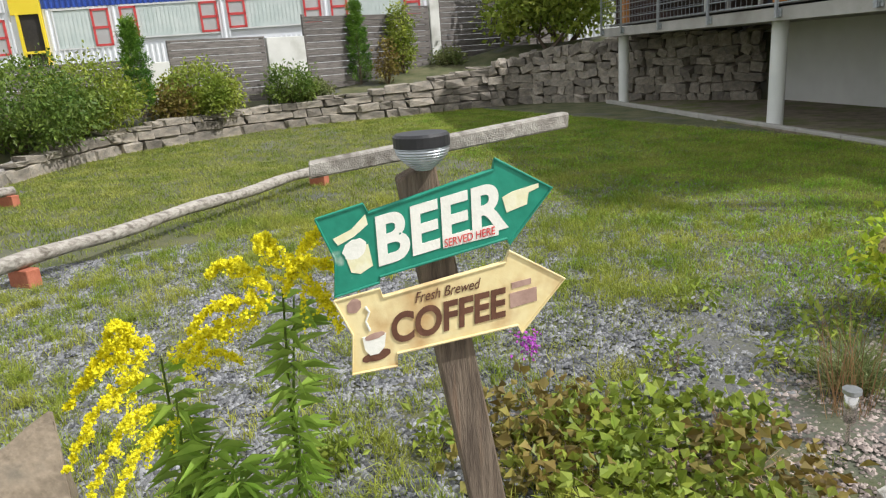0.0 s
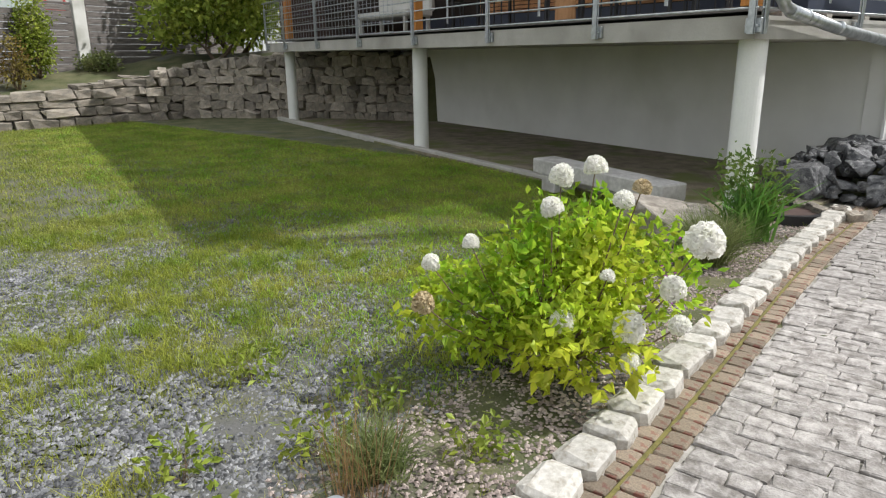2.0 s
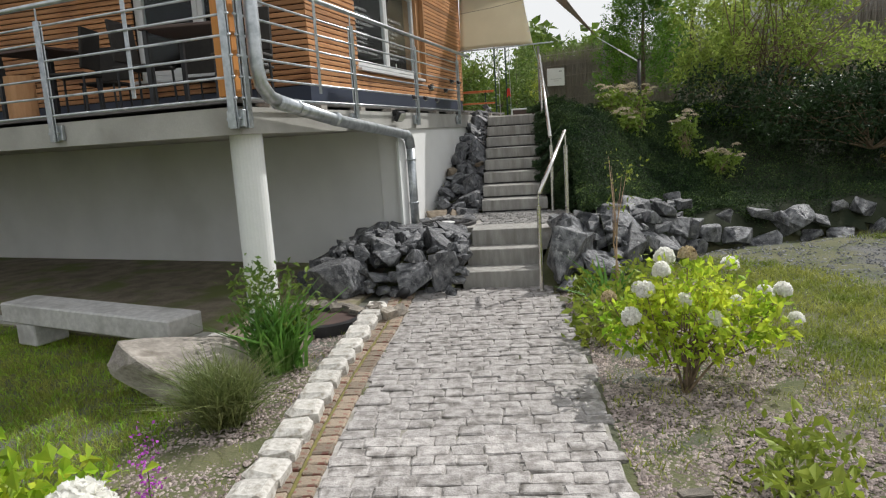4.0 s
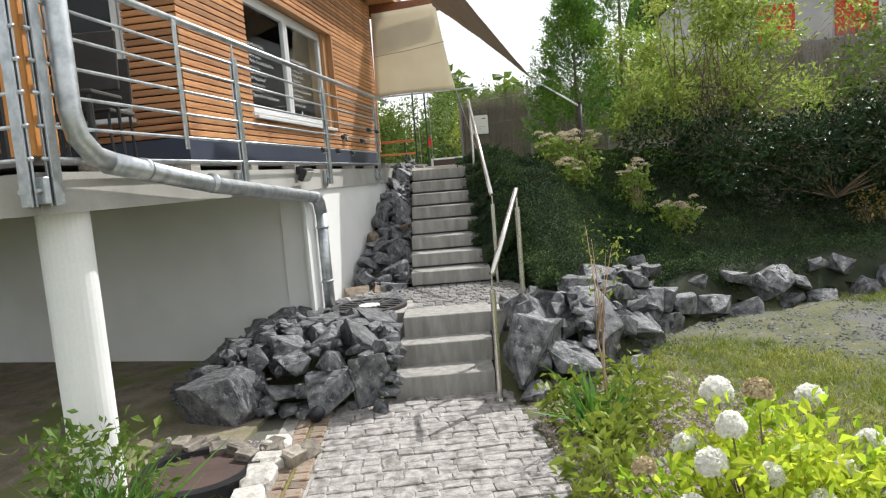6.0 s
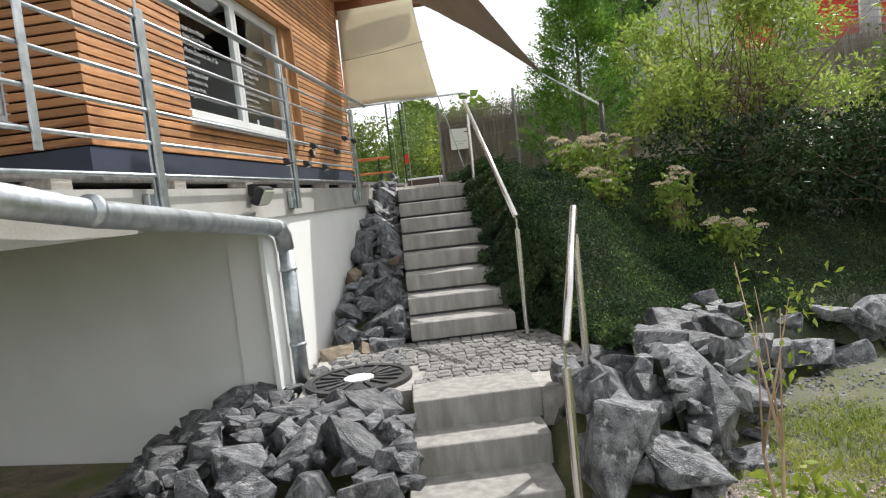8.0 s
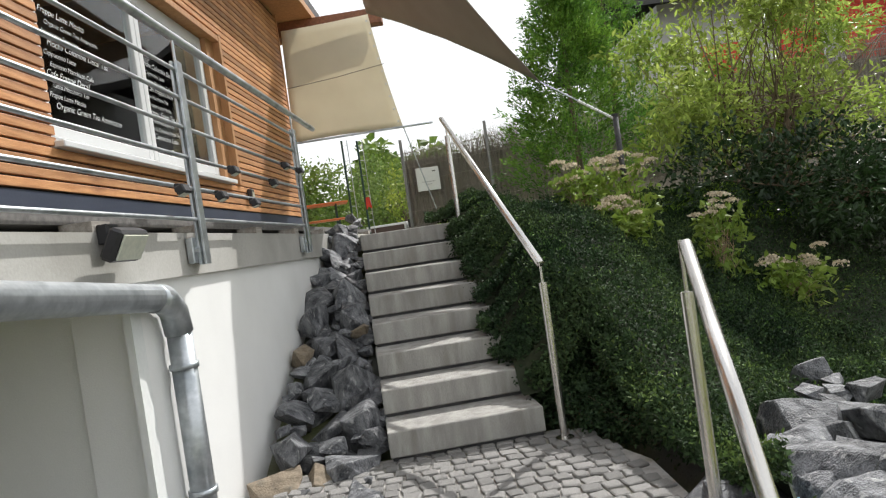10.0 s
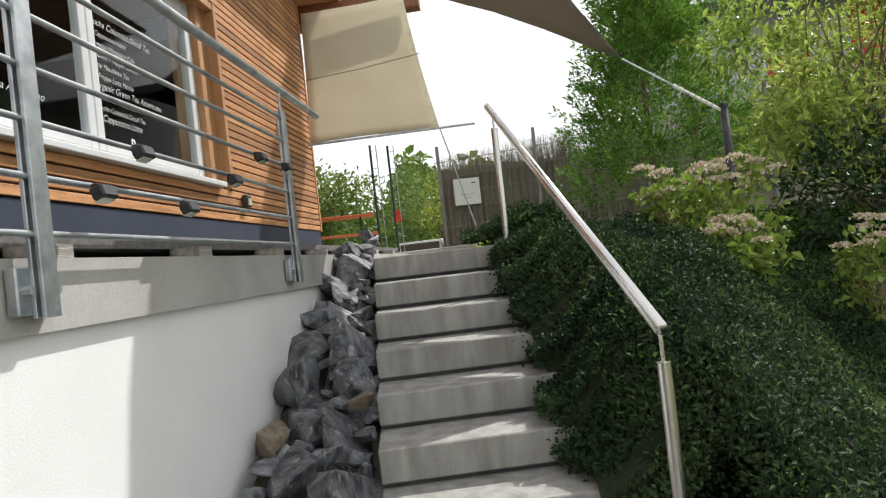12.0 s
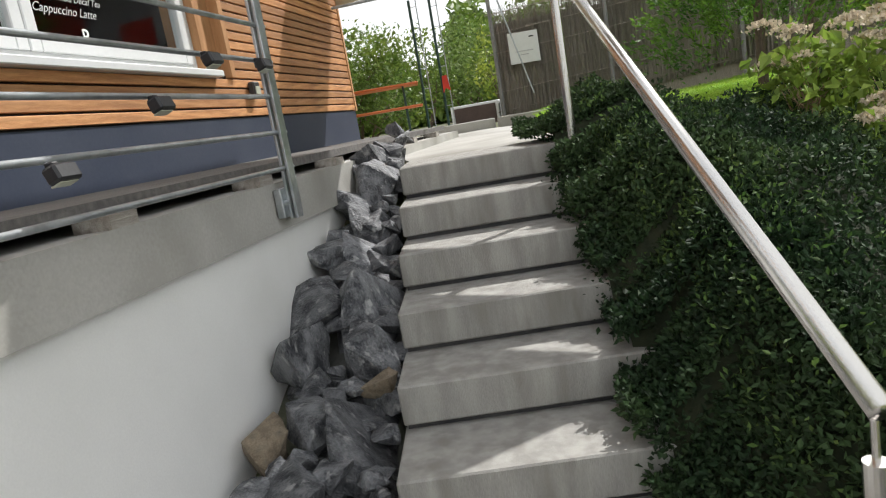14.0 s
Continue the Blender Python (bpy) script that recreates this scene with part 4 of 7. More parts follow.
part("pipe", tube([(-0.62, -2.62, G0 + 0.055), (-0.60, -2.3, G0 + 0.07)], 0.05, 16), M["black"], stub, smooth=True)

# ---- rocks ----
ROCKS = [rock_mesh("rock", M["rock"], 200 + k, 11 + k % 5, 1) for k in range(18)]
BROWN = [rock_mesh("rock", M["rock_brown"], 300 + k, 14, 1) for k in range(3)]


def rock(parent, x, y, z, sx, sy, sz, kind=None, rnd=rnd, turn=None, tilt=20):
    part("rock", rnd.choice(kind or ROCKS), None, parent).matrix_world = pose(x, y, z, rnd.uniform(-tilt, tilt), rnd.uniform(-tilt, tilt), rnd.uniform(0, 360) if turn is None else turn) @ Matrix.Diagonal((sx * 1.2, sy * 1.2, sz * 1.2, 1))


def pack(parent, area, where, sizes, rnd, taken=(), deep=0.15, brown=0.0, tight=0.90):
    """Rocks laid side by side, the largest first: area is (u0, u1, v0, v1), where(u, v) gives the place or None."""
    done = list(taken)
    for d, n in sizes:
        for _ in range(n):
            s = d * rnd.uniform(0.82, 1.18)
            u, v = rnd.uniform(area[0], area[1]), rnd.uniform(area[2], area[3])
            if any((u - p) ** 2 + (v - q) ** 2 < ((s + r) * 0.5 * tight) ** 2 for p, q, r in done):
                continue
            place = where(u, v)
            if place is None:
                continue
            x, y, z = place
            rock(parent, x, y, z - s * deep, s * rnd.uniform(1.0, 1.25), s * rnd.uniform(0.85, 1.05), s * rnd.uniform(0.7, 0.95), BROWN if rnd.random() < brown else None, rnd)
            done.append((u, v, s))


rnd = random.Random(21)
SLOPE = [(0.0, -2.50, -0.52), (0.42, -2.30, -0.14), (0.62, -2.14, -0.02), (1.0, -1.78, 0.02), (1.4, -1.38, 0.0), (2.0, -0.78, -0.02)]


def on_pile(u, v, sink=0.0):
    """u along the pile, v up its face and over its top."""
    y, z = np.interp(v, [p[0] for p in SLOPE], [p[1] for p in SLOPE]), np.interp(v, [p[0] for p in SLOPE], [p[2] for p in SLOPE])
    fall = smooth(-1.15, -1.75, u)
    if math.hypot(u + 0.37, y + 0.93) < 0.47 or (y > -1.25 and u > -0.72):
        return None
    return u, float(y) + 0.12 * float(fall) + sink, float(z) - 0.26 * float(fall) - sink * 0.8


pile = thing("rock_bank", "bank of broken dark grey basalt rocks beside the lower steps", "rocks", group="rock banks")
big = [(-1.34, 0.20, 0.58), (-0.52, 0.16, 0.36), (-0.24, 0.26, 0.32), (-0.30, 0.72, 0.36), (-0.62, 0.74, 0.30)]
rock(pile, -1.34, -2.34, -0.33, 0.66, 0.46, 0.44, None, rnd, 15, 6)
rock(pile, -0.52, -2.42, -0.36, 0.36, 0.24, 0.40, None, rnd, 5, 14)
rock(pile, -0.25, -2.34, -0.28, 0.26, 0.28, 0.42, None, rnd, 80, 10)
rock(pile, -0.28, -2.02, -0.02, 0.34, 0.32, 0.34, None, rnd, 20, 8)
rock(pile, -0.62, -2.02, -0.04, 0.30, 0.28, 0.24)
pack(pile, (-1.75, -0.14, 0.0, 2.0), lambda u, v: on_pile(u, v, 0.14), ((0.30, 160), (0.2, 160)), rnd, tight=0.95)
pack(pile, (-1.72, -0.15, 0.06, 2.0), on_pile, ((0.27, 30), (0.20, 160), (0.14, 420), (0.085, 700)), rnd, big, tight=0.82)
pack(pile, (-0.13, -0.03, 0.1, 0.9), on_pile, ((0.13, 60), (0.09, 90)), rnd, tight=0.7)
upper = thing("rock_bank", "dark basalt rocks piled between the white wall and the upper steps", "rocks", group="rock banks")


def on_strip(u, v, sink=0.0):
    """u from the wall to the steps, v up the slope."""
    wx = CX + (v - CY) / EU[1] * EU[0] + 0.04
    if not wx < u < -0.06 or math.hypot(u + 0.37, v + 0.93) < 0.45:
        return None
    return u, v, max(-0.01, v * 0.485 + 0.05) - sink


edge_rocks, y = [], 0.22
while y < 2.62:
    s = rnd.uniform(0.24, 0.38)
    rock(upper, -0.145, y + s * 0.5, (y + s * 0.5) * 0.485 - 0.05, 0.30 * rnd.uniform(0.8, 1.05), s * 1.02, rnd.uniform(0.30, 0.40), None, rnd, rnd.uniform(-12, 12), 10)
    edge_rocks.append((-0.145, y + s * 0.5, 0.24))
    y += s
pack(upper, (-1.1, -0.06, -0.6, 3.1), lambda u, v: on_strip(u, v, 0.16), ((0.26, 240), (0.18, 200)), rnd, tight=0.95)
pack(upper, (-1.1, -0.06, -0.62, 2.85), lambda u, v: on_strip(u, v, 0.03), ((0.25, 160), (0.18, 320), (0.13, 500), (0.085, 700)), rnd, edge_rocks, 0.1, 0.05, 0.80)
pack(upper, (-0.14, -0.02, 0.0, 3.1), lambda u, v: (u, v, v * 0.485 - 0.02), ((0.13, 60), (0.09, 90)), rnd, tight=0.7)
right = thing("rock_bank", "large dark rocks holding the planted bank next to the lower steps", "rocks", group="rock banks")
for x, y, z, sx, sy, sz in ((0.98, -2.20, -0.16, 0.34, 0.44, 0.56), (1.32, -2.12, -0.26, 0.44, 0.36, 0.46), (1.02, -1.78, 0.02, 0.36, 0.34, 0.3), (1.60, -1.80, -0.24, 0.46, 0.42, 0.50), (1.32, -1.68, -0.02, 0.36, 0.3, 0.36),
                            (1.55, -1.28, 0.02, 0.40, 0.36, 0.34), (1.98, -1.25, -0.2, 0.56, 0.50, 0.55), (1.15, -1.30, 0.0, 0.3, 0.28, 0.24), (1.85, -0.85, 0.06, 0.36, 0.34, 0.3), (2.28, -0.68, -0.2, 0.46, 0.44, 0.42), (0.98, -2.42, -0.45, 0.26, 0.16, 0.14)):
    rock(right, x, y, z, sx, sy, sz, None, rnd, rnd.uniform(-20, 20), 12)
TOE_FACE = [(0.0, 0.0, -0.5), (0.38, 0.14, -0.14), (0.6, 0.34, 0.04), (1.2, 0.94, 0.10)]


def on_toe(u, v, sink=0.0):
    """u along the foot of the bank, v up its face."""
    dy, z = np.interp(v, [p[0] for p in TOE_FACE], [p[1] for p in TOE_FACE]), np.interp(v, [p[0] for p in TOE_FACE], [p[2] for p in TOE_FACE])
    return u, float(line_at(TOE, u)) + float(dy) + sink, float(z) - sink * 0.8


pack(right, (0.90, 2.5, 0.0, 1.25), lambda u, v: on_toe(u, v, 0.14), ((0.32, 120), (0.2, 120)), rnd, tight=0.95)
pack(right, (0.90, 2.5, 0.0, 1.2), on_toe, ((0.26, 50), (0.18, 120), (0.12, 240)), rnd)
pack(right, (2.5, 3.9, 0.0, 0.45), on_toe, ((0.34, 14), (0.2, 30)), rnd, deep=0.25)
pack(right, (3.9, 7.6, 0.0, 0.5), on_toe, ((0.40, 60), (0.24, 60)), rnd, deep=0.50)

# ---- curved stone wall ----
wall_st = thing("wall_stone", "dry stone wall of weathered sandstone blocks round the lawn", "wall", kind="structure")
STONES = [block_mesh("stone", M["wallstone"], 400 + k, 0.10, 0.06) for k in range(10)]
lens = [math.dist(p, q) for p, q in zip(STONE_LINE, STONE_LINE[1:])]
cum = [0] + list(np.cumsum(lens))


def on_wall(s):
    x, y = np.interp(s, cum, [p[0] for p in STONE_LINE]), np.interp(s, cum, [p[1] for p in STONE_LINE])
    return float(x), float(y), float(np.interp(s, cum, STONE_TOP))


rnd = random.Random(5)
back = bmesh.new()
prev = None
for s in np.arange(0, cum[-1] + 0.5, 0.5):
    x, y, top = on_wall(s)
    x2, y2, _ = on_wall(s + 0.1)
    x1, y1, _ = on_wall(s - 0.1)
    d = Vector((x2 - x1, y2 - y1, 0)).normalized()
    n = Vector((-d.y, d.x, 0))
    row = [back.verts.new((x + n.x * k, y + n.y * k, z)) for k, z in ((0.05, G0 - 0.2), (0.05, top - 0.06), (0.35, top - 0.06), (0.35, G0 - 0.2))]
    if prev:
        for k in range(3):
            back.faces.new((prev[k], prev[k + 1], row[k + 1], row[k]))
    prev = row
part("core", back, M["joint"], wall_st)
z = G0 - 0.06
course = 0
while z < 1.12:
    h = rnd.uniform(0.17, 0.27) if course else 0.26
    s = rnd.uniform(0, 0.3)
    while s < cum[-1]:
        big = s > 17.5
        w = rnd.uniform(0.28, 0.8) * (0.55 if big else 1.0)
        x, y, top = on_wall(s + w / 2)
        hh = min(h, top - z + rnd.uniform(-0.02, 0.05))
        if hh > 0.07:
            x2, y2, _ = on_wall(s + w)
            x1, y1, _ = on_wall(s)
            a = math.degrees(math.atan2(y2 - y1, x2 - x1))
            if big:
                part("stone", rnd.choice(STONES), None, wall_st).matrix_world = pose(x, y, z + hh / 2, rnd.gauss(0, 7), rnd.gauss(0, 9), a + rnd.gauss(0, 8)) @ Matrix.Diagonal((w * 1.02, 0.34 + rnd.uniform(0, 0.22), hh * rnd.uniform(0.9, 1.25), 1))
                s += w
                continue
            part("stone", rnd.choice(STONES), None, wall_st).matrix_world = pose(x, y, z + hh / 2, rnd.gauss(0, 2), rnd.gauss(0, 2.5), a + rnd.gauss(0, 3)) @ Matrix.Diagonal((w - 0.015, 0.30 + rnd.uniform(-0.03, 0.08), hh - 0.012, 1))
        s += w
    z += h
    course += 1

# ---- bench, boulder, small stones ----
bench = thing("stone_bench", "pale granite slab bench on two low blocks", "bench", pose(-2.90, -4.0, G0, 0, 0, -21.0))
part("seat_slab", box(bmesh.new(), (2.1, 0.32, 0.17), Matrix.Translation((0, 0, 0.275)), 0.012), M["granite"], bench)
for x in (-0.75, 0.80):
    part("block", box(bmesh.new(), (0.26, 0.30, 0.19), Matrix.Translation((x, 0, 0.095)), 0.012), M["granite"], bench)
b = new("boulder", rock_mesh("boulder", M["boulder"], 509, 26, 3))
b.matrix_world = pose(-1.70, -4.89, G0 + 0.10, 6, 7, 50) @ Matrix.Diagonal((0.95, 0.80, 0.44, 1))
tagged(b, "large flat-topped pale boulder beside the lawn", "boulder")
b = new("boulder", rock_mesh("boulder", M["rock_brown"], 505, 16, 3))
b.matrix_world = pose(1.57, -7.28, G0 + 0.05, 5, 10, 70) @ Matrix.Diagonal((0.48, 0.36, 0.40, 1))
tagged(b, "tan boulder at the path edge", "boulder")
b = new("boulder", rock_mesh("boulder", M["rock_brown"], 507, 16, 3))
b.matrix_world = pose(-1.85, -12.13, G0 + 0.0, 5, 10, 30) @ Matrix.Diagonal((0.9, 0.6, 0.4, 1))
tagged(b, "tan boulder below the goldenrod", "boulder")
rnd = random.Random(8)
for k in range(12):
    b = new("small_stone", rnd.choice(STONES))
    b.matrix_world = pose(-1.55 + 0.09 * k + rnd.gauss(0, 0.03), -3.0 - 0.02 * k + rnd.gauss(0, 0.05), G0 + 0.04, rnd.uniform(-20, 20), rnd.uniform(-20, 20), rnd.uniform(0, 180)) @ Matrix.Diagonal((0.13, 0.10, 0.10, 1))
    tagged(b, "small pale stone edging the drain shaft", "stone", "edging stones")
for x, y in ((1.28, -6.23), (1.29, -6.77)):
    b = new("stone_chip", rnd.choice(STONES))
    b.matrix_world = pose(x, y, G0 + 0.01, 5, 5, 20) @ Matrix.Diagonal((0.14, 0.06, 0.03, 1))
    tagged(b, "white flat stone chip on the gravel", "stone", "stone chips")


# ---- lawn, gravel ----
def on_open_ground(x, y):
    """True where lawn or gravel lies open: inside the stone wall, off the path, outside the terrace."""
    b, _ = beyond_stones(x, y)
    kx = np.interp(y, [p[0] for p in KERB_X], [p[1] for p in KERB_X])
    rx = np.interp(y, [p[0] for p in RIGHT_X], [p[1] for p in RIGHT_X])
    front = (x - CX) * 0.2924 + (y - CY) * 0.9563
    left = (x < kx - 0.02) & (b < -0.2) & ((front < 0.12) | (x > -1.2)) & (y < -2.7)
    rightside = (x > rx + 0.02) & (y < line_at(TOE, np.maximum(x, 0.9)) - 0.05)
    return left | rightside


def patches(x, y, scale, seed):
    """Slow noise between 0 and 1, by sums of waves."""
    r = np.random.default_rng(seed)
    z = np.zeros(np.shape(x))
    for _ in range(14):
        a, f, p = r.uniform(0, 6.28), r.uniform(0.5, 2.2) * scale, r.uniform(0, 6.28)
        z += np.sin((x * np.cos(a) + y * np.sin(a)) * f + p)
    return 1 / (1 + np.exp(-z * 0.7))


def scatter(n, x0, x1, y0, y1, rng):
    x, y = rng.uniform(x0, x1, n), rng.uniform(y0, y1, n)
    return x, y


def lawn(name, n, box_, ln, wd, material, seed, keep, label, tuft=9, spread=0.05):
    rng = np.random.default_rng(seed)
    x, y = scatter(n // tuft, *box_, rng)
    ok = on_open_ground(x, y) & (rng.random(len(x)) < keep(x, y))
    x, y = np.repeat(x[ok], tuft) + rng.normal(size=ok.sum() * tuft) * spread, np.repeat(y[ok], tuft) + rng.normal(size=ok.sum() * tuft) * spread
    ok = on_open_ground(x, y)
    x, y = x[ok], y[ok]
    base = np.stack((x, y, height(x, y) - 0.006), 1)
    way = np.stack((rng.normal(size=len(x)) * 0.38, rng.normal(size=len(x)) * 0.38, np.ones(len(x))), 1)
    size = ln * (0.5 + rng.random(len(x)))
    stuff(name, blade_cloud(name, base, way, size, wd * (0.7 + 0.6 * rng.random(len(x))), M[material], rng), label, "grass")


def gravelly(x, y):
    """Share of bare gravel: high by the sign and the path, low towards the house."""
    near = smooth(-6.5, -9.5, y) * smooth(-9, -3.5, x)
    return np.clip(0.04 + near * (0.45 + 0.55 * patches(x, y, 2.1, 4)) + 0.5 * smooth(0.45, 0.9, patches(x, y, 0.7, 9)) * smooth(-5, -8.0, y), 0, 1)


def near_bed(x, y):
    """1 on the gravel beds along both edges of the path."""
    kx = np.interp(y, [p[0] for p in KERB_X], [p[1] for p in KERB_X])
    rx = np.interp(y, [p[0] for p in RIGHT_X], [p[1] for p in RIGHT_X])
    return np.where(x < kx, 1 - smooth(0.55, 0.95, kx - x), 1 - smooth(1.0, 1.7, x - rx)) * (y > -10.2)


lawn("lawn_grass", 460000, (-6.5, 0.6, -13.5, -2.6), 0.048, 0.0042, "grass", 1, lambda x, y: (1 - gravelly(x, y)) * (1 - 0.97 * near_bed(x, y)), "short patchy yellow-green lawn grass", 8, 0.035)
lawn("lawn_grass", 300000, (-18.5, -6.0, -16.5, 0.0), 0.060, 0.0085, "grass", 2, lambda x, y: 1 - gravelly(x, y), "short yellow-green lawn grass", 8, 0.06)
lawn("lush_grass", 190000, (-16.5, -1.3, -8.6, -0.4), 0.055, 0.007, "lush", 3, lambda x, y: 0.75 * smooth(-9.0, -6.2, y + 0.23 * (x + 4)) * (1 - near_bed(x, y)), "lush green grass in the shade of the house", 8, 0.05)
lawn("tall_tufts", 120000, (-6.5, 0.2, -13.0, -7.0), 0.095, 0.0045, "grass_bright", 5, lambda x, y: 0.8 * smooth(0.25, 0.75, patches(x, y, 2.2, 6)) * (1 - near_bed(x, y)), "taller grass tufts in the gravel", 30, 0.030)
lawn("side_grass", 260000, (1.0, 9.0, -9.0, 1.2), 0.060, 0.007, "grass", 7, lambda x, y: 0.95 * smooth(0.12, 0.5, patches(x, y, 1.2, 12)) * (1 - 0.9 * near_bed(x, y)), "thin grass on the gravel across the path", 9, 0.05)


def pebbles(name, n, box_, size, material, seed, keep, label):
    rng = np.random.default_rng(seed)
    x, y = scatter(n, *box_, rng)
    ok = on_open_ground(x, y) & (rng.random(n) < keep(x, y))
    x, y = x[ok], y[ok]
    c = np.stack((x, y, height(x, y) + 0.002), 1)
    o = np.array([(1, 0, 0), (-1, 0, 0), (0, 1, 0), (0, -1, 0), (0, 0, 1), (0, 0, -1)], float)
    k = len(c)
    s = size * (0.5 + rng.random((k, 1, 1))) * (0.7 + 0.6 * rng.random((k, 6, 3))) * np.array((1, 1, 0.6))
    a = rng.uniform(0, 6.28, k)
    co, si = np.cos(a), np.sin(a)
    v = o[None] * s
    v = np.stack((v[..., 0] * co[:, None] - v[..., 1] * si[:, None], v[..., 0] * si[:, None] + v[..., 1] * co[:, None], v[..., 2]), -1) + c[:, None]
    f = np.array([(0, 2, 4), (2, 1, 4), (1, 3, 4), (3, 0, 4), (2, 0, 5), (1, 2, 5), (3, 1, 5), (0, 3, 5)])
    stuff(name, raw_mesh(name, v.reshape(-1, 3), (np.arange(k)[:, None, None] * 6 + f[None]).reshape(-1, 3), M[material]), label, "gravel")


pebbles("grey_gravel", 170000, (-6.0, 0.0, -13.5, -6.0), 0.014, "pebble", 21, lambda x, y: np.clip(gravelly(x, y) * 1.25, 0, 1) * (1 - near_bed(x, y)), "loose blue-grey gravel in the lawn")
pebbles("pink_gravel", 52000, (-2.2, 0.4, -10.3, -2.8), 0.011, "pebble_pink", 22, lambda x, y: near_bed(x, y), "pinkish gravel bed beside the kerb")
pebbles("pink_gravel", 90000, (0.9, 3.6, -9.5, -2.0), 0.011, "pebble_pink", 23, lambda x, y: near_bed(x, y), "pinkish gravel bed across the path")
pebbles("grey_gravel", 45000, (1.2, 8.0, -7.5, 0.9), 0.014, "pebble", 24, lambda x, y: 0.5 * (1 - near_bed(x, y)) * (1 - smooth(0.45, 0.9, patches(x, y, 1.2, 12))), "grey gravel across the path")


# ---- hydrangeas ----
def flower_head(seed, material, n=900):
    rng = np.random.default_rng(seed)
    d = unit(rng.normal(size=(n, 3)))
    d[:, 2] = np.abs(d[:, 2]) * 1.15 - 0.35
    d = unit(d)
    p = d * np.array((0.46, 0.46, 0.5)) * (0.78 + 0.26 * rng.random((n, 1)))
    side = unit(np.cross(d, rng.normal(size=(n, 3))))
    return leaf_cloud("flower_head", p - side * 0.09, side + d * 0.30, 0.17, 0.16, M[material], rng, 0.1, 0.0)


HEADS, OLD = [flower_head(31 + k, "petal") for k in range(3)], flower_head(36, "petal_old")


def hydrangea(label, base, blobs, leaves, heads, seed):
    ob = shrub("hydrangea", label, base, blobs, int(leaves * 2.1), 0.058, "hyd_leaf", "twig", 14, 0.010, seed, "shrub", 6, "hydrangeas", 0.56)
    r = random.Random(seed)
    bm = bmesh.new()
    o = Vector(base)
    for x, y, z, s, old in heads:
        p = Vector((x, y, z)) - o
        tube([Vector((p.x * 0.35, p.y * 0.35, 0.15)), Vector((p.x * 0.8, p.y * 0.8, p.z * 0.7)), p], [0.005, 0.004, 0.003], 5, bm)
        h = part("flower_head", OLD if old else r.choice(HEADS), None, ob, "faded brownish flower head" if old else "white flower head")
        h.matrix_world = pose(x, y, z, r.uniform(-25, 25), r.uniform(-25, 25), r.uniform(0, 360)) @ Matrix.Diagonal((s * 0.84, s * 0.84, s * r.uniform(0.8, 0.98), 1))
    part("flower_stem", bm, M["twig"], ob)
    return ob


hydrangea("yellow-green hydrangea with round white flower heads beside the lawn", (-1.07, -7.75, G0),
          [((-1.07, -7.75, -0.08), (0.42, 0.42, 0.32)), ((-0.84, -7.50, 0.02), (0.36, 0.3, 0.30)), ((-1.37, -8.00, -0.16), (0.32, 0.32, 0.24)), ((-1.04, -7.63, 0.18), (0.28, 0.28, 0.2)), ((-0.81, -7.94, -0.2), (0.3, 0.25, 0.2))], 2600,
          [(-1.03, -7.78, 0.498, 0.13, 0), (-0.99, -7.91, 0.377, 0.12, 0), (-0.93, -7.64, 0.535, 0.13, 0), (-0.74, -7.71, 0.414, 0.11, 0), (-0.70, -7.62, 0.461, 0.10, 1), (-1.39, -8.30, 0.126, 0.10, 0), (-1.33, -8.42, -0.023, 0.12, 1),
           (-0.83, -8.05, -0.097, 0.13, 0), (-0.57, -7.93, -0.097, 0.16, 0), (-0.46, -7.75, 0.061, 0.13, 0), (-0.40, -7.79, -0.079, 0.11, 0), (-0.71, -7.88, 0.098, 0.08, 0), (-0.54, -7.95, -0.237, 0.10, 0), (-1.24, -8.19, 0.228, 0.09, 0), (-0.35, -7.74, 0.293, 0.19, 0)], 51)
hydrangea("yellow-green hydrangea with white flower heads on the gravel bed", (1.50, -5.04, G0),
          [((1.54, -4.92, -0.10), (0.36, 0.32, 0.24)), ((1.29, -4.85, -0.12), (0.24, 0.24, 0.20)), ((1.85, -4.84, -0.14), (0.28, 0.26, 0.20)), ((1.58, -4.82, 0.06), (0.28, 0.26, 0.14))], 1000,
          [(1.46, -4.63, 0.21, 0.15, 0), (1.57, -4.76, 0.25, 0.13, 1), (1.87, -4.57, 0.14, 0.13, 0), (2.04, -4.70, -0.02, 0.13, 0), (2.10, -4.83, 0.03, 0.12, 0), (1.29, -4.72, 0.04, 0.11, 0), (1.38, -4.96, 0.20, 0.12, 0), (1.28, -5.03, 0.10, 0.13, 0),
           (1.09, -4.86, 0.02, 0.11, 1), (1.19, -5.09, -0.04, 0.13, 0), (1.50, -4.99, 0.02, 0.11, 0), (1.66, -5.04, -0.08, 0.12, 0), (1.82, -4.89, -0.02, 0.10, 0), (2.19, -4.80, -0.16, 0.11, 0)], 53)


# ---- strappy and feathery plants ----
def tuft(name, label, base, n, length, width, material, seed, lean=0.5, bend=0.35, category="plant"):
    rng = np.random.default_rng(seed)
    ob = thing(name, label, category, Matrix.Translation(base))
    b = np.stack((rng.normal(size=n) * 0.05, rng.normal(size=n) * 0.05, np.full(n, -0.01)), 1)
    w = np.stack((rng.normal(size=n) * lean, rng.normal(size=n) * lean, np.ones(n)), 1)
    part("foliage", blade_cloud("foliage", b, w, length * (0.5 + 0.6 * rng.random(n)), width, M[material], rng, bend), None, ob)
    return ob


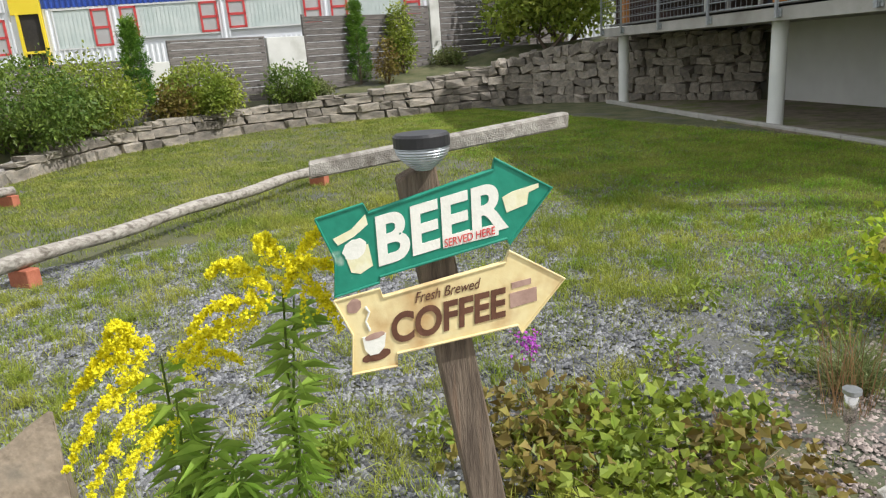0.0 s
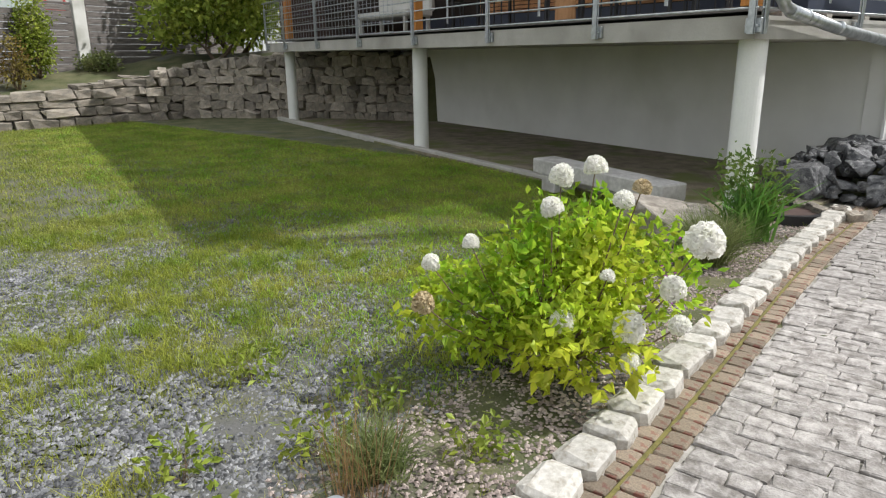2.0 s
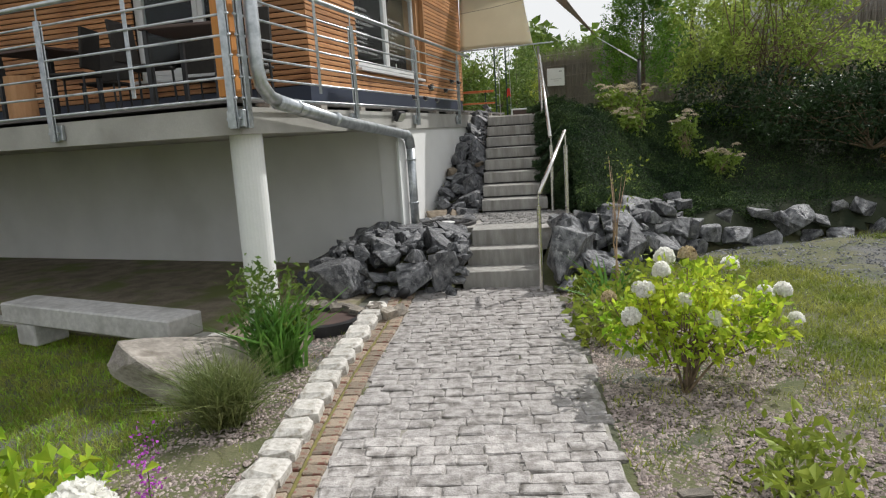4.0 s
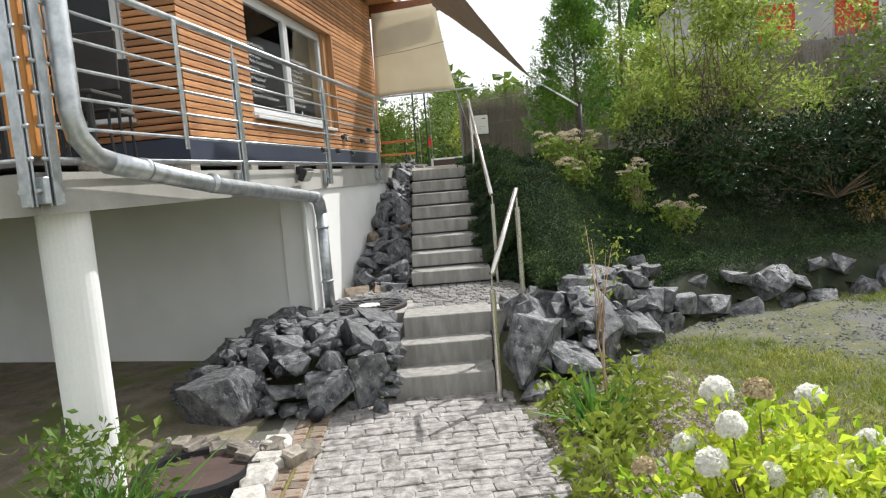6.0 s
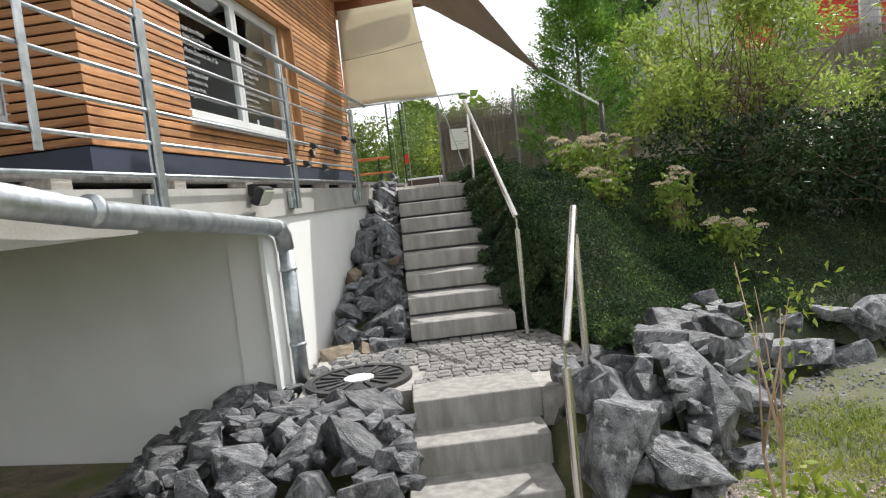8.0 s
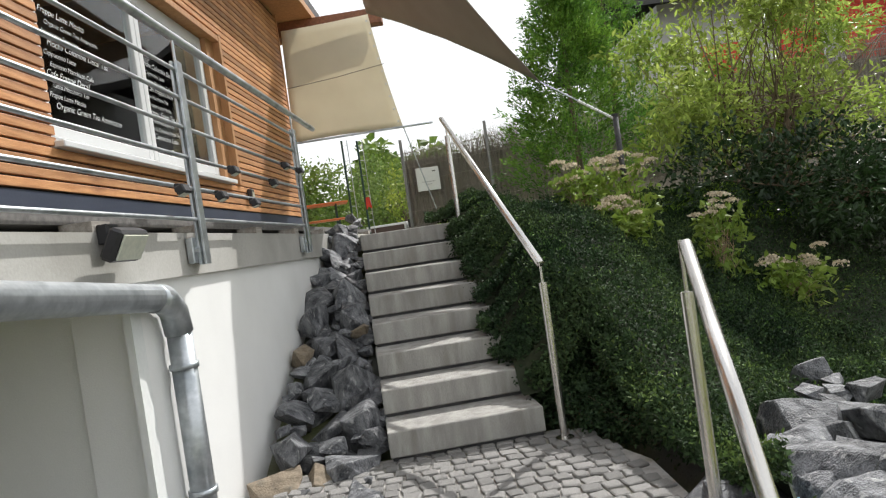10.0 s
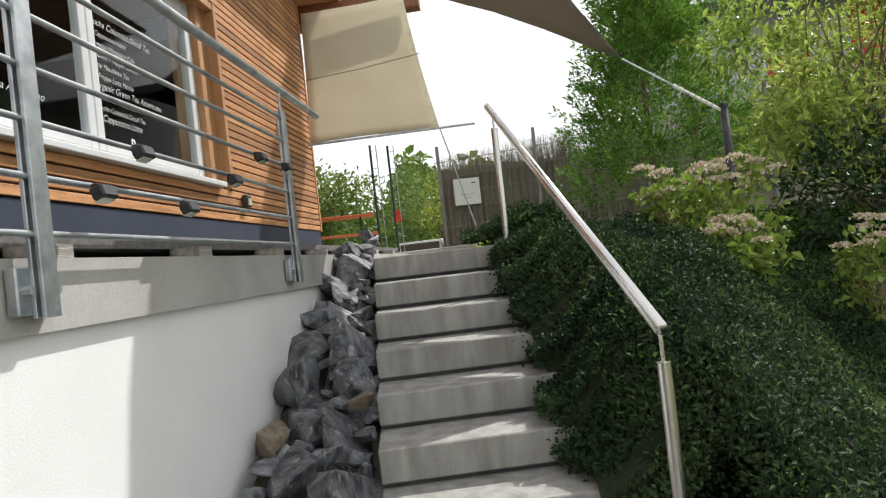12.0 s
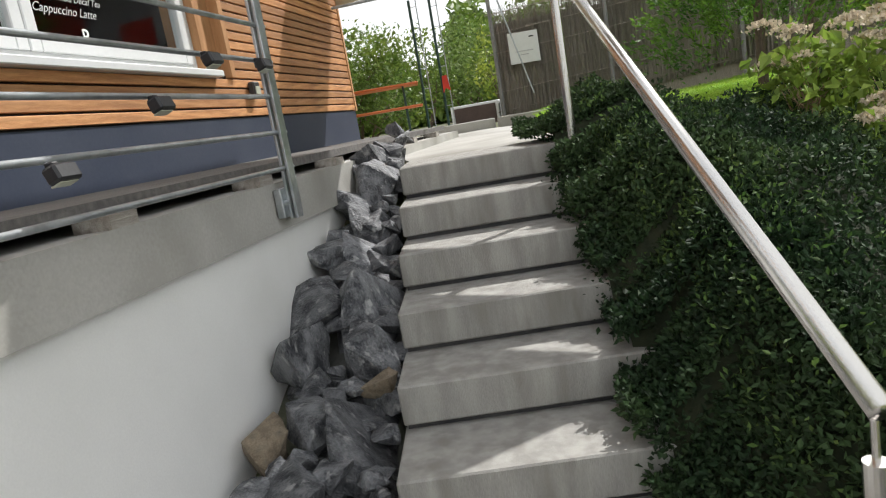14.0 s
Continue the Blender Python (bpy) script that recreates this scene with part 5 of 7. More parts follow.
tuft("iris", "clump of upright dark green strap leaves by the boulder", (-1.16, -4.54, G0), 260, 0.62, 0.030, "blade", 61, 0.30, 0.22)
shrub("white_flower_herb", "loose herb with small white flower clusters", (-1.21, -4.29, G0), [((-1.25, -4.40, -0.05), (0.30, 0.24, 0.28))], 620, 0.06, "leaf", "twig", 9, 0.007, 62, "plant")
tuft("lavender", "grey-green lavender cushion on the gravel", (-1.18, -5.42, G0), 1900, 0.50, 0.006, "lav", 63, 0.62, 0.25)
tuft("lavender", "smaller grey-green lavender cushion on the gravel", (-1.10, -8.95, G0), 620, 0.28, 0.005, "lav", 64, 0.8, 0.3)
tuft("yucca", "bright green yucca with sword-shaped leaves", (1.28, -3.2, G0), 70, 0.50, 0.034, "blade", 65, 0.75, 0.2)
tuft("dry_grass", "thin brown dry grass stems beside the gravel", (-0.98, -9.16, G0), 60, 0.55, 0.003, "dead_leaf", 66, 0.18, 0.1)
for x, y, s in ((1.55, -3.25, 0.3), (1.15, -2.95, 0.2), (1.24, -3.59, 0.22), (1.62, -2.75, 0.25), (1.10, -4.02, 0.22), (1.73, -6.17, 0.22), (1.58, -6.75, 0.28)):
    shrub("leafy_herb", "low mixed herb with soft green leaves", (x, y, G0), [((x, y, G0 + s * 0.5), (s * 0.8, s * 0.8, s * 0.6))], 260, 0.075, "leaf_light", "twig", 6, 0.004, int(100 * x + 500), "plant", 4, "edge herbs")
for x, y, s in ((-1.62, -9.48, 0.17), (-1.38, -9.02, 0.15), (-1.48, -8.63, 0.2), (-1.70, -11.12, 0.1), (-1.59, -10.74, 0.13), (-2.16, -8.83, 0.14), (-0.86, -8.58, 0.16), (-2.81, -6.92, 0.12), (-2.69, -10.35, 0.1)):
    shrub("weed", "small leafy weed growing in the gravel", (x, y, G0), [((x, y, G0 + s * 0.4), (s * 0.7, s * 0.7, s * 0.5))], 110, 0.05, "leaf_light", "twig", 5, 0.003, int(700 + 50 * x), "weed", 3, "weeds")
for k, (x, y) in enumerate(((-1.33, -10.53), (-1.26, -10.31), (-1.34, -10.06), (-0.99, -10.04), (-0.80, -9.83), (-1.13, -9.70), (-0.96, -10.33), (-0.69, -10.11), (-1.52, -10.29))):
    shrub("creeping_leaves", "broad-leaved creeping plant with some reddish leaves", (x, y, G0), [((x, y, G0 + 0.055), (0.27, 0.25, 0.05))], 230, 0.052, "leaf_light" if k % 4 else "red_leaf", "dry", 6, 0.004, 800 + k, "plant", 3, "creeping plants", 0.8)


def goldenrod(label, base, plumes, seed, stems):
    """Leafy stems that end in arching yellow plumes."""
    rng, r = np.random.default_rng(seed), random.Random(seed)
    ob = thing("goldenrod", label, "flowering plant", Matrix.Translation(base), "goldenrods")
    o = np.array(base)
    bm = bmesh.new()
    lb, lw = [], []
    for p in stems:
        e = Vector(p) - Vector(base)
        path = [Vector((e.x * 0.1, e.y * 0.1, -0.02)), Vector((e.x * 0.45, e.y * 0.45, e.z * 0.55)), e]
        tube(path, [0.006, 0.005, 0.003], 6, bm)
        for t in np.linspace(0.12, 0.97, 64):
            q = path[0].lerp(e, float(t))
            a = r.uniform(0, 6.28)
            lb.append(q[:])
            lw.append((math.cos(a), math.sin(a), r.uniform(0.0, 0.5)))
    part("stem", bm, M["leaf"], ob)
    part("leaves", leaf_cloud("leaves", np.array(lb), np.array(lw), 0.125, 0.022, M["gold_leaf"], rng, 0.15, 0.35), None, ob)
    for q0, q1, n in plumes:
        q0, q1 = np.array(q0) - o, np.array(q1) - o
        way = (q1 - q0) / np.linalg.norm(q1 - q0)
        t = np.repeat(np.linspace(0.08, 1.0, 15), 2)
        arc = np.array((0, 0, 1.0)) * (t * (1 - t))[:, None] * 0.22
        root = q0 + (q1 - q0) * t[:, None] + arc
        out = unit(rng.normal(size=(len(t), 3)) * 0.6 + way * 0.9 + np.array((0, 0, 0.55)))
        k = max(10, n // 14)
        f = np.tile(np.linspace(0, 1, k), len(t))[:, None]
        reach = np.repeat(0.066 * (1.12 - t), k)[:, None]
        b = np.repeat(root, k, 0) + np.repeat(out, k, 0) * f * reach - np.array((0, 0, 1.0)) * f ** 2 * reach * 0.55 + rng.normal(size=(len(f), 3)) * 0.0035
        n = len(b)
        part("plume", leaf_cloud("plume", b, rng.normal(size=(n, 3)) + np.array((0, 0, 0.4)), 0.011, 0.009, M["gold"], rng, 0.2, 0.0), None, ob, "bright yellow flower plume")
    return ob


goldenrod("tall goldenrod with yellow plumes behind the sign", (-1.55, -11.32, G0),
          [((-1.05, -11.36, 0.42), (-1.04, -11.22, 0.60), 700), ((-1.07, -11.37, 0.44), (-1.18, -11.52, 0.50), 700), ((-1.05, -11.39, 0.40), (-1.17, -11.59, 0.36), 600), ((-1.05, -11.36, 0.48), (-0.97, -11.18, 0.46), 600),
           ((-1.09, -11.41, 0.36), (-1.21, -11.60, 0.26), 420), ((-1.07, -11.35, 0.5), (-1.05, -11.40, 0.58), 600), ((-1.04, -11.32, 0.44), (-0.96, -11.24, 0.36), 320)], 71, [(-1.08, -11.35, 0.46), (-1.10, -11.32, 0.42)])
goldenrod("drooping goldenrod with yellow plumes beside the boulder", (-1.50, -11.69, G0),
          [((-1.33, -11.70, 0.24), (-1.42, -11.95, 0.12), 700), ((-1.34, -11.68, 0.26), (-1.40, -11.87, 0.22), 650), ((-1.33, -11.71, 0.2), (-1.32, -11.97, -0.02), 700), ((-1.30, -11.66, 0.2), (-1.28, -11.50, 0.28), 420), ((-1.28, -11.70, 0.12), (-1.25, -11.92, -0.08), 600), ((-1.28, -11.66, 0.06), (-1.17, -11.89, -0.14), 500), ((-1.29, -11.64, 0.16), (-1.26, -11.47, 0.2), 260), ((-1.34, -11.72, 0.28), (-1.39, -11.81, 0.3), 500)], 73,
          [(-1.33, -11.68, 0.24), (-1.26, -11.66, 0.14), (-1.17, -11.59, 0.02), (-1.06, -11.53, -0.05), (-1.11, -11.53, -0.02)])
fl = thing("purple_flower", "small purple flower spikes in the gravel", "flower", Matrix.Translation((-1.98, -10.07, G0)))
rng = np.random.default_rng(9)
part("petals", leaf_cloud("petals", rng.normal(size=(90, 3)) * np.array((0.014, 0.03, 0.035)) + np.array((0, 0, 0.14)), rng.normal(size=(90, 3)), 0.02, 0.016, M["purple"], rng), None, fl)
part("stem", tube([(0, 0, -0.01), (0.01, 0, 0.14)], 0.003, 5), M["leaf"], fl)
fl = thing("purple_flower", "purple flower spikes beside the lavender", "flower", Matrix.Translation((-1.06, -6.41, G0)))
part("petals", leaf_cloud("petals", rng.normal(size=(110, 3)) * np.array((0.03, 0.03, 0.09)) + np.array((0, 0, 0.2)), rng.normal(size=(110, 3)), 0.02, 0.016, M["purple"], rng), None, fl)
part("stem", tube([(0, 0, -0.01), (0.01, 0, 0.2)], 0.003, 5), M["leaf"], fl)

# ---- planted bank ----
rng = np.random.default_rng(77)


def bank_top(x, y):
    """The bank's skin of plants, falling steeply to the ends of the steps."""
    stair = np.clip(np.where(y < 0, 0.0, np.minimum((np.floor(y / 0.33) + 1) * 0.16, 1.28)), 0, None) + 0.04
    edge = 0.70 + 0.16 * (patches(x * 0, y, 3.0, 8) - 0.5) + 0.16 * (1 - smooth(0.2, 1.0, y))
    hill = height(np.maximum(x, 1.25), y)
    t = smooth(0.0, 1.0, (x - edge) / 0.50)
    return np.where(x < edge + 0.5, stair + (np.maximum(hill, stair + 0.12) - stair) * t, np.maximum(hill, height(x, y))), x > edge


gx, gy = np.meshgrid(np.arange(0.80, 9.0, 0.09), np.arange(-1.9, 4.9, 0.09))
gz, _ = bank_top(gx, gy)
nx = gx.shape[1]
inside = ((gy - line_at(TOE, np.maximum(gx, 0.9)) > 0.06) & ((gx > 1.25) | (gy > 0.1)) & ((gx > 1.2) | (gy < 2.95)) & in_bank(gx, gy))
i = (np.arange(gx.shape[0] - 1)[:, None] * nx + np.arange(nx - 1)[None, :])
ok = inside[:-1, :-1] & inside[1:, 1:] & inside[1:, :-1] & inside[:-1, 1:]
f = i[ok].reshape(-1, 1) + np.array((0, 1, nx + 1, nx))
# dark sheet under the cover stands in for shade between its leaves
tagged(new("bank", raw_mesh("bank", np.stack((gx, gy, gz - 0.015 + 0.02 * rng.random(gz.shape)), -1).reshape(-1, 3), f, M["bank_gap"], True)), "near-black sheet for the shade between plants on the bank", "ground", kind="structure")
n = 330000
x, y = np.concatenate((rng.uniform(0.62, 1.35, n // 3), rng.uniform(1.2, 3.4, n // 3), rng.uniform(2.4, 8.0, n // 3))), rng.uniform(-1.5, 4.8, n // 3 * 3)
d = y - line_at(TOE, np.maximum(x, 0.9))
z, free = bank_top(x, y)
keep = free & (d > np.where(x < 2.3, 0.62, np.where(x < 4.0, 0.10 + 0.35 * patches(x, x * 0, 3.0, 15), 0.22 + 0.25 * patches(x, x * 0, 4.0, 16)))) & ((x > 1.2) | (y > 0.12)) & ((x > 1.12) | (y < 2.95)) & in_bank(x, y)
x, y, z = x[keep], y[keep], z[keep]
b = np.stack((x, y, z + 0.12 * rng.random(len(x)) * (0.25 + patches(x, y, 7.0, 5))), 1)
w = rng.normal(size=b.shape) + np.array((-0.25, -0.2, 0.8))
stuff("ground_cover", leaf_cloud("ground_cover", b, w, 0.022 + 0.014 * rng.random(len(b)), 0.016, M["cover"], rng, 0.2, 0.1), "dense dark green creeping cotoneaster on the bank", "ground cover")
pick = rng.random(len(b)) < 0.20 * patches(b[:, 0], b[:, 1], 4.0, 31) + 0.04 * smooth(1.3, 2.6, b[:, 0])
pick &= b[:, 0] > 0.95
q = b[pick] + np.array((0, 0, 0.022))
stuff("ground_cover", leaf_cloud("ground_cover", q, rng.normal(size=q.shape) + np.array((-0.2, -0.3, 0.9)), 0.022 + 0.014 * rng.random(len(q)), 0.012, M["cover_light"], rng, 0.2, 0.1), "fresh light green shoots in the creeping cover", "ground cover")
for x, y, z in ((1.02, 0.42, 0.20), (1.12, 0.22, 0.10), (1.30, -0.1, 0.08), (1.48, -0.5, 0.10), (1.3, 0.35, 0.32), (0.98, 0.7, 0.42), (0.98, 1.35, 0.72), (0.95, 1.95, 1.02), (1.0, 2.5, 1.22), (1.35, 2.6, 1.30), (1.35, 1.5, 0.85), (1.5, 2.2, 1.15)):
    shrub("cotoneaster", "dark glossy cotoneaster spilling over the step ends", (x + 0.1, y, z - 0.15), [((x, y, z), (0.24, 0.34, 0.16)), ((x - 0.07, y + 0.1, z + 0.06), (0.18, 0.24, 0.12))], 3600, 0.024, "cover", "twig", 8, 0.006, int(x * 100 + y * 10), "shrub", 5, "cotoneasters", 0.62)
lawn_up = np.random.default_rng(80)
x, y = lawn_up.uniform(0.98, 4.5, 30000), lawn_up.uniform(2.9, 8.6, 30000)
ok = (x > 0.98 + 0.06 * (y - 3))
x, y = x[ok], y[ok]
b = np.stack((x, y, height(x, y)), 1)
stuff("upper_grass", blade_cloud("upper_grass", b, np.stack((lawn_up.normal(size=len(x)) * 0.35, lawn_up.normal(size=len(x)) * 0.35, np.ones(len(x))), 1), 0.11, 0.007, M["lush"], lawn_up), "sunny green grass strip above the bank", "grass")


def sedum(label, base, tops, seed, r=0.3):
    z = [t[2] for t in tops]
    c = np.mean(np.array(tops), 0)
    ob = shrub("sedum", label, base, [((c[0], c[1], (base[2] + c[2]) / 2 + 0.02), (r, r, (c[2] - base[2]) * 0.5)), ((c[0], c[1], c[2] - 0.08), (r * 0.9, r * 0.9, 0.07))], 380, 0.070, "sedum_leaf", "dry", 16, 0.006, seed, "shrub", 4, "sedums", 0.6)
    g = np.random.default_rng(seed)
    for t in tops:
        n = 70
        q = np.stack((g.normal(size=n) * 0.03, g.normal(size=n) * 0.03, 0.012 * g.random(n)), 1)
        q[:, 2] -= (q[:, 0] ** 2 + q[:, 1] ** 2) * 4
        h = part("flower_head", leaf_cloud("flower_head", q, g.normal(size=(n, 3)) + np.array((0, 0, 1.5)), 0.026, 0.022, M["sedum"], g), None, ob, "flat cream and pinkish flower head")
        h.matrix_world = Matrix.Translation((t[0], t[1], t[2] + 0.05))
    return ob


def ring(c, r, n, seed, dz=0.06):
    q = random.Random(seed)
    return [(c[0] + q.uniform(-r, r), c[1] + q.uniform(-r, r), c[2] + q.uniform(-dz, dz) * 1.5) for _ in range(n)]


for k, (x, y, zt, r, n) in enumerate(((1.95, 2.1, 1.52, 0.20, 12), (2.32, 2.0, 1.50, 0.24, 13), (2.08, 1.62, 1.00, 0.20, 12), (2.95, 1.75, 1.05, 0.18, 7), (3.4, 1.5, 0.55, 0.26, 11))):
    zb = ground_z(x, y)
    sedum("tall sedum with flat fading flower heads on the bank", (x, y, zb - 0.02), ring((x, y, max(zt, zb + 0.22)), r, n, 90 + k), 900 + k, r)

# young sapling, blue solar lamp and the shrubs behind
sap = shrub("sapling", "thin young sapling with a sparse leafy top", (1.40, -3.02, G0), [((1.41, -3.02, 0.72), (0.2, 0.2, 0.12)), ((1.4, -3.02, 0.5), (0.12, 0.12, 0.2))], 80, 0.038, "leaf_light", "dry", 2, 0.011, 31, "tree", 3)
lamp = thing("solar_lamp", "little garden lamp with a pale blue shade among the rocks", "lamp", pose(1.38, -1.45, -0.08))
part("stem", tube([(0, 0, -0.35), (0, 0, 0.05)], 0.02, 10), M["black"], lamp)
part("shade", tube([(0.015, -0.01, 0.05), (0.0, 0, 0.10), (-0.02, 0.02, 0.14)], [0.028, 0.05, 0.03], 14), M["blue_plastic"], lamp, "pale blue plastic shade", smooth=True)
for x, y in ((-0.82, -9.37),):
    sl = thing("solar_light", "small steel solar spike light in the gravel", "lamp", pose(x, y, G0))
    part("spike", tube([(0, 0, -0.05), (0, 0, 0.08)], 0.008, 8), M["steel"], sl)
    part("body", tube([(0, 0, 0.08), (0, 0, 0.20)], [0.022, 0.028], 14), M["steel"], sl, smooth=True)
    part("cap", tube([(0, 0, 0.20), (0, 0, 0.215)], 0.034, 16), M["galv"], sl)

q = random.Random(330)
crown = []
for cx, cy, cz, rx, ry, rz, n in ((4.3, 3.6, 2.5, 0.9, 0.7, 0.9, 9), (5.4, 3.9, 2.6, 1.0, 0.8, 1.0, 11), (4.8, 3.6, 3.3, 0.9, 0.7, 0.55, 7), (6.3, 4.1, 2.5, 0.8, 0.7, 0.9, 7), (3.7, 3.3, 1.95, 0.5, 0.5, 0.5, 4)):
    for _ in range(n):
        crown.append(((cx + q.uniform(-rx, rx), cy + q.uniform(-ry, ry), cz + q.uniform(-rz, rz)), (q.uniform(0.2, 0.42), q.uniform(0.2, 0.42), q.uniform(0.22, 0.5))))
shrub("willow_bush", "large loose willow bush with small pale green leaves", (4.6, 3.6, 1.0), crown, 13500, 0.10, "willow", "twig", 34, 0.022, 33, "shrub", 5, "", 0.34)
# shade is in the leaf colour; front lobes added to shadow the rocks
shrub("dark_shrub", "dense shrub with leaves coloured dark for the willow's shade", (4.5, 2.6, 0.9), [((3.6, 2.7, 1.35), (0.6, 0.5, 0.5)), ((4.5, 2.5, 1.25), (0.8, 0.5, 0.55)), ((5.6, 2.3, 1.1), (0.9, 0.6, 0.6)), ((6.8, 2.3, 1.2), (0.9, 0.7, 0.8)), ((7.8, 2.3, 1.3), (0.9, 0.8, 1.0)), ((6.2, 1.9, 1.35), (0.6, 0.5, 0.45)), ((7.3, 2.0, 1.5), (0.7, 0.5, 0.6)), ((5.2, 2.0, 1.15), (0.55, 0.45, 0.4)), ((8.6, 2.2, 1.6), (0.8, 0.6, 0.7))], 19000, 0.075, "shaded_leaf", "twig", 22, 0.018, 34, "shrub", 6)
shrub("dark_shrub", "broad dark shrub at the end of the bank", (8.2, 3.2, 1.0), [((7.6, 3.4, 2.2), (1.0, 0.9, 1.0)), ((8.8, 3.4, 2.0), (1.2, 1.0, 1.2)), ((10.2, 3.8, 2.0), (1.3, 1.1, 1.3))], 9000, 0.10, "leaf", "twig", 18, 0.03, 35, "shrub", 6)
# added row that keeps the sun off the rocks, leaves shade-dark too
shrub("dark_shrub", "low shrub with shade-dark leaves, added to shade the rocks of the bank", (5.6, 1.75, 0.5), [((4.3, 1.75, 1.05), (0.55, 0.4, 0.4)), ((5.2, 1.65, 1.05), (0.6, 0.4, 0.5)), ((6.2, 1.7, 1.15), (0.65, 0.42, 0.55)), ((7.3, 1.75, 1.3), (0.7, 0.45, 0.6)), ((8.5, 1.9, 1.4), (0.8, 0.5, 0.7))], 11000, 0.07, "shaded_leaf", "twig", 18, 0.014, 37, "shrub", 6)
shrub("red_shrub", "low shrub with orange autumn leaves", (5.9, 1.5, 0.15), [((5.9, 1.5, 0.35), (0.22, 0.22, 0.18))], 240, 0.05, "red_leaf", "twig", 7, 0.006, 36, "shrub")


def conifer(label, base, h, r, n, seed, name="thuja", group=""):
    """A trunk with drooping sprays, wide below and pointed above."""
    rng = np.random.default_rng(seed)
    ob = thing(name, label, "tree", Matrix.Translation(base), group)
    part("trunk", tube([(0, 0, -0.05), (0, 0, h * 0.5), (0.02, 0, h * 0.97)], [0.05 * h / 3, 0.03 * h / 3, 0.006], 8), M["bark"], ob)
    k = 75
    t = rng.random(n // k) ** 0.8
    a = rng.uniform(0, 6.28, len(t))
    rad = r * (1 - t) ** 0.7 * (0.35 + 0.65 * rng.random(len(t)) ** 0.5)
    c = np.stack((np.cos(a) * rad, np.sin(a) * rad, 0.08 * h + t * h * 0.88), 1)
    out = unit(np.stack((np.cos(a), np.sin(a), 0.35 + 0.9 * rng.random(len(t))), 1))
    size = (0.10 + 0.12 * r) * (0.6 + 0.8 * rng.random(len(t)))
    f = rng.random(len(c) * k)[:, None]
    spread = np.repeat(size, k)[:, None]
    q = np.repeat(c, k, 0) + np.repeat(out, k, 0) * (f - 0.3) * spread * 1.7 + rng.normal(size=(len(f), 3)) * spread * 0.36 * (1.15 - f)
    w = np.repeat(out, k, 0) + rng.normal(size=q.shape) * 0.5
    ln = (0.035 + 0.03 * rng.random(len(q))) * (0.7 + r * 0.4)
    part("crown", leaf_cloud("crown", q, w, ln, ln * 0.34, M["thuja"], rng, 0.2, 0.05), None, ob)
    return ob


conifer("bushy bright green thuja on the bank", (2.85, 4.7, 1.35), 2.75, 0.95, 30000, 41)
conifer("slender dark columnar thuja behind the stone wall", (-16.21, -11.33, 0.2), 2.1, 0.30, 26000, 42, group="columnar thujas")
conifer("slender dark columnar thuja before the fence", (-18.86, -5.36, 0.3), 2.4, 0.34, 26000, 43, group="columnar thujas")
conifer("tall grey-green conifer behind the willow", (4.15, 6.5, 1.5), 4.0, 0.95, 18000, 44, "conifer")

# behind the stone wall
for k, (x, y, w, h, leaf, n) in enumerate(((-14.36, -13.52, 1.5, 1.6, "leaf", 5200), (-15.69, -12.44, 1.15, 1.5, "leaf_light", 3400), (-16.91, -10.00, 0.95, 1.2, "leaf_light", 3000), (-16.56, -10.71, 0.5, 0.9, "red_leaf", 700), (-17.63, -7.70, 0.65, 1.0, "leaf", 1500), (-18.08, -6.98, 0.5, 0.45, "lav", 900),
                                           (-19.04, -3.97, 0.35, 1.9, "leaf_light", 1500), (-19.12, -2.40, 0.5, 0.4, "lav", 700), (-13.27, -15.17, 1.3, 1.2, "leaf", 2600), (-18.39, -4.70, 0.3, 1.2, "red_leaf", 400))):
    zb = ground_z(x, y)
    shrub("garden_shrub", "leafy garden shrub planted behind the stone wall", (x, y, zb), [((x, y, zb + h * 0.6), (w * 0.9, w * 0.95, h * 0.48)), ((x + 0.3 * w, y + 0.4 * w, zb + h * 0.4), (w * 0.6, w * 0.6, h * 0.3)), ((x - 0.1, y - 0.4 * w, zb + h * 0.35), (w * 0.5, w * 0.6, h * 0.3))], int(n * 1.5), 0.10, leaf, "twig", 9, 0.02, 600 + k, "shrub", 5, "wall shrubs", 0.5)
shrub("maple", "young tree with broad light green leaves behind the wall", (-17.67, 0.24, 0.9), [((-17.67, 0.24, 2.4), (1.2, 1.2, 0.9)), ((-16.90, 0.97, 2.2), (1.0, 1.0, 0.8)), ((-18.16, -0.70, 2.0), (0.8, 0.9, 0.6)), ((-17.25, 0.41, 3.4), (1.3, 1.2, 0.9))], 5200, 0.17, "leaf_light", "bark", 2, 0.07, 45, "tree", 5, "", 0.7)
shrub("maple", "leafy tree beyond the end of the terrace", (-18.5, 1.5, 0.9), [((-18.4, 1.5, 3.0), (1.7, 1.6, 1.2)), ((-17.6, 2.2, 4.2), (1.6, 1.5, 1.2)), ((-19.4, 0.8, 4.2), (1.6, 1.5, 1.2))], 5200, 0.17, "leaf", "bark", 2, 0.10, 46, "tree", 5, "", 0.7)

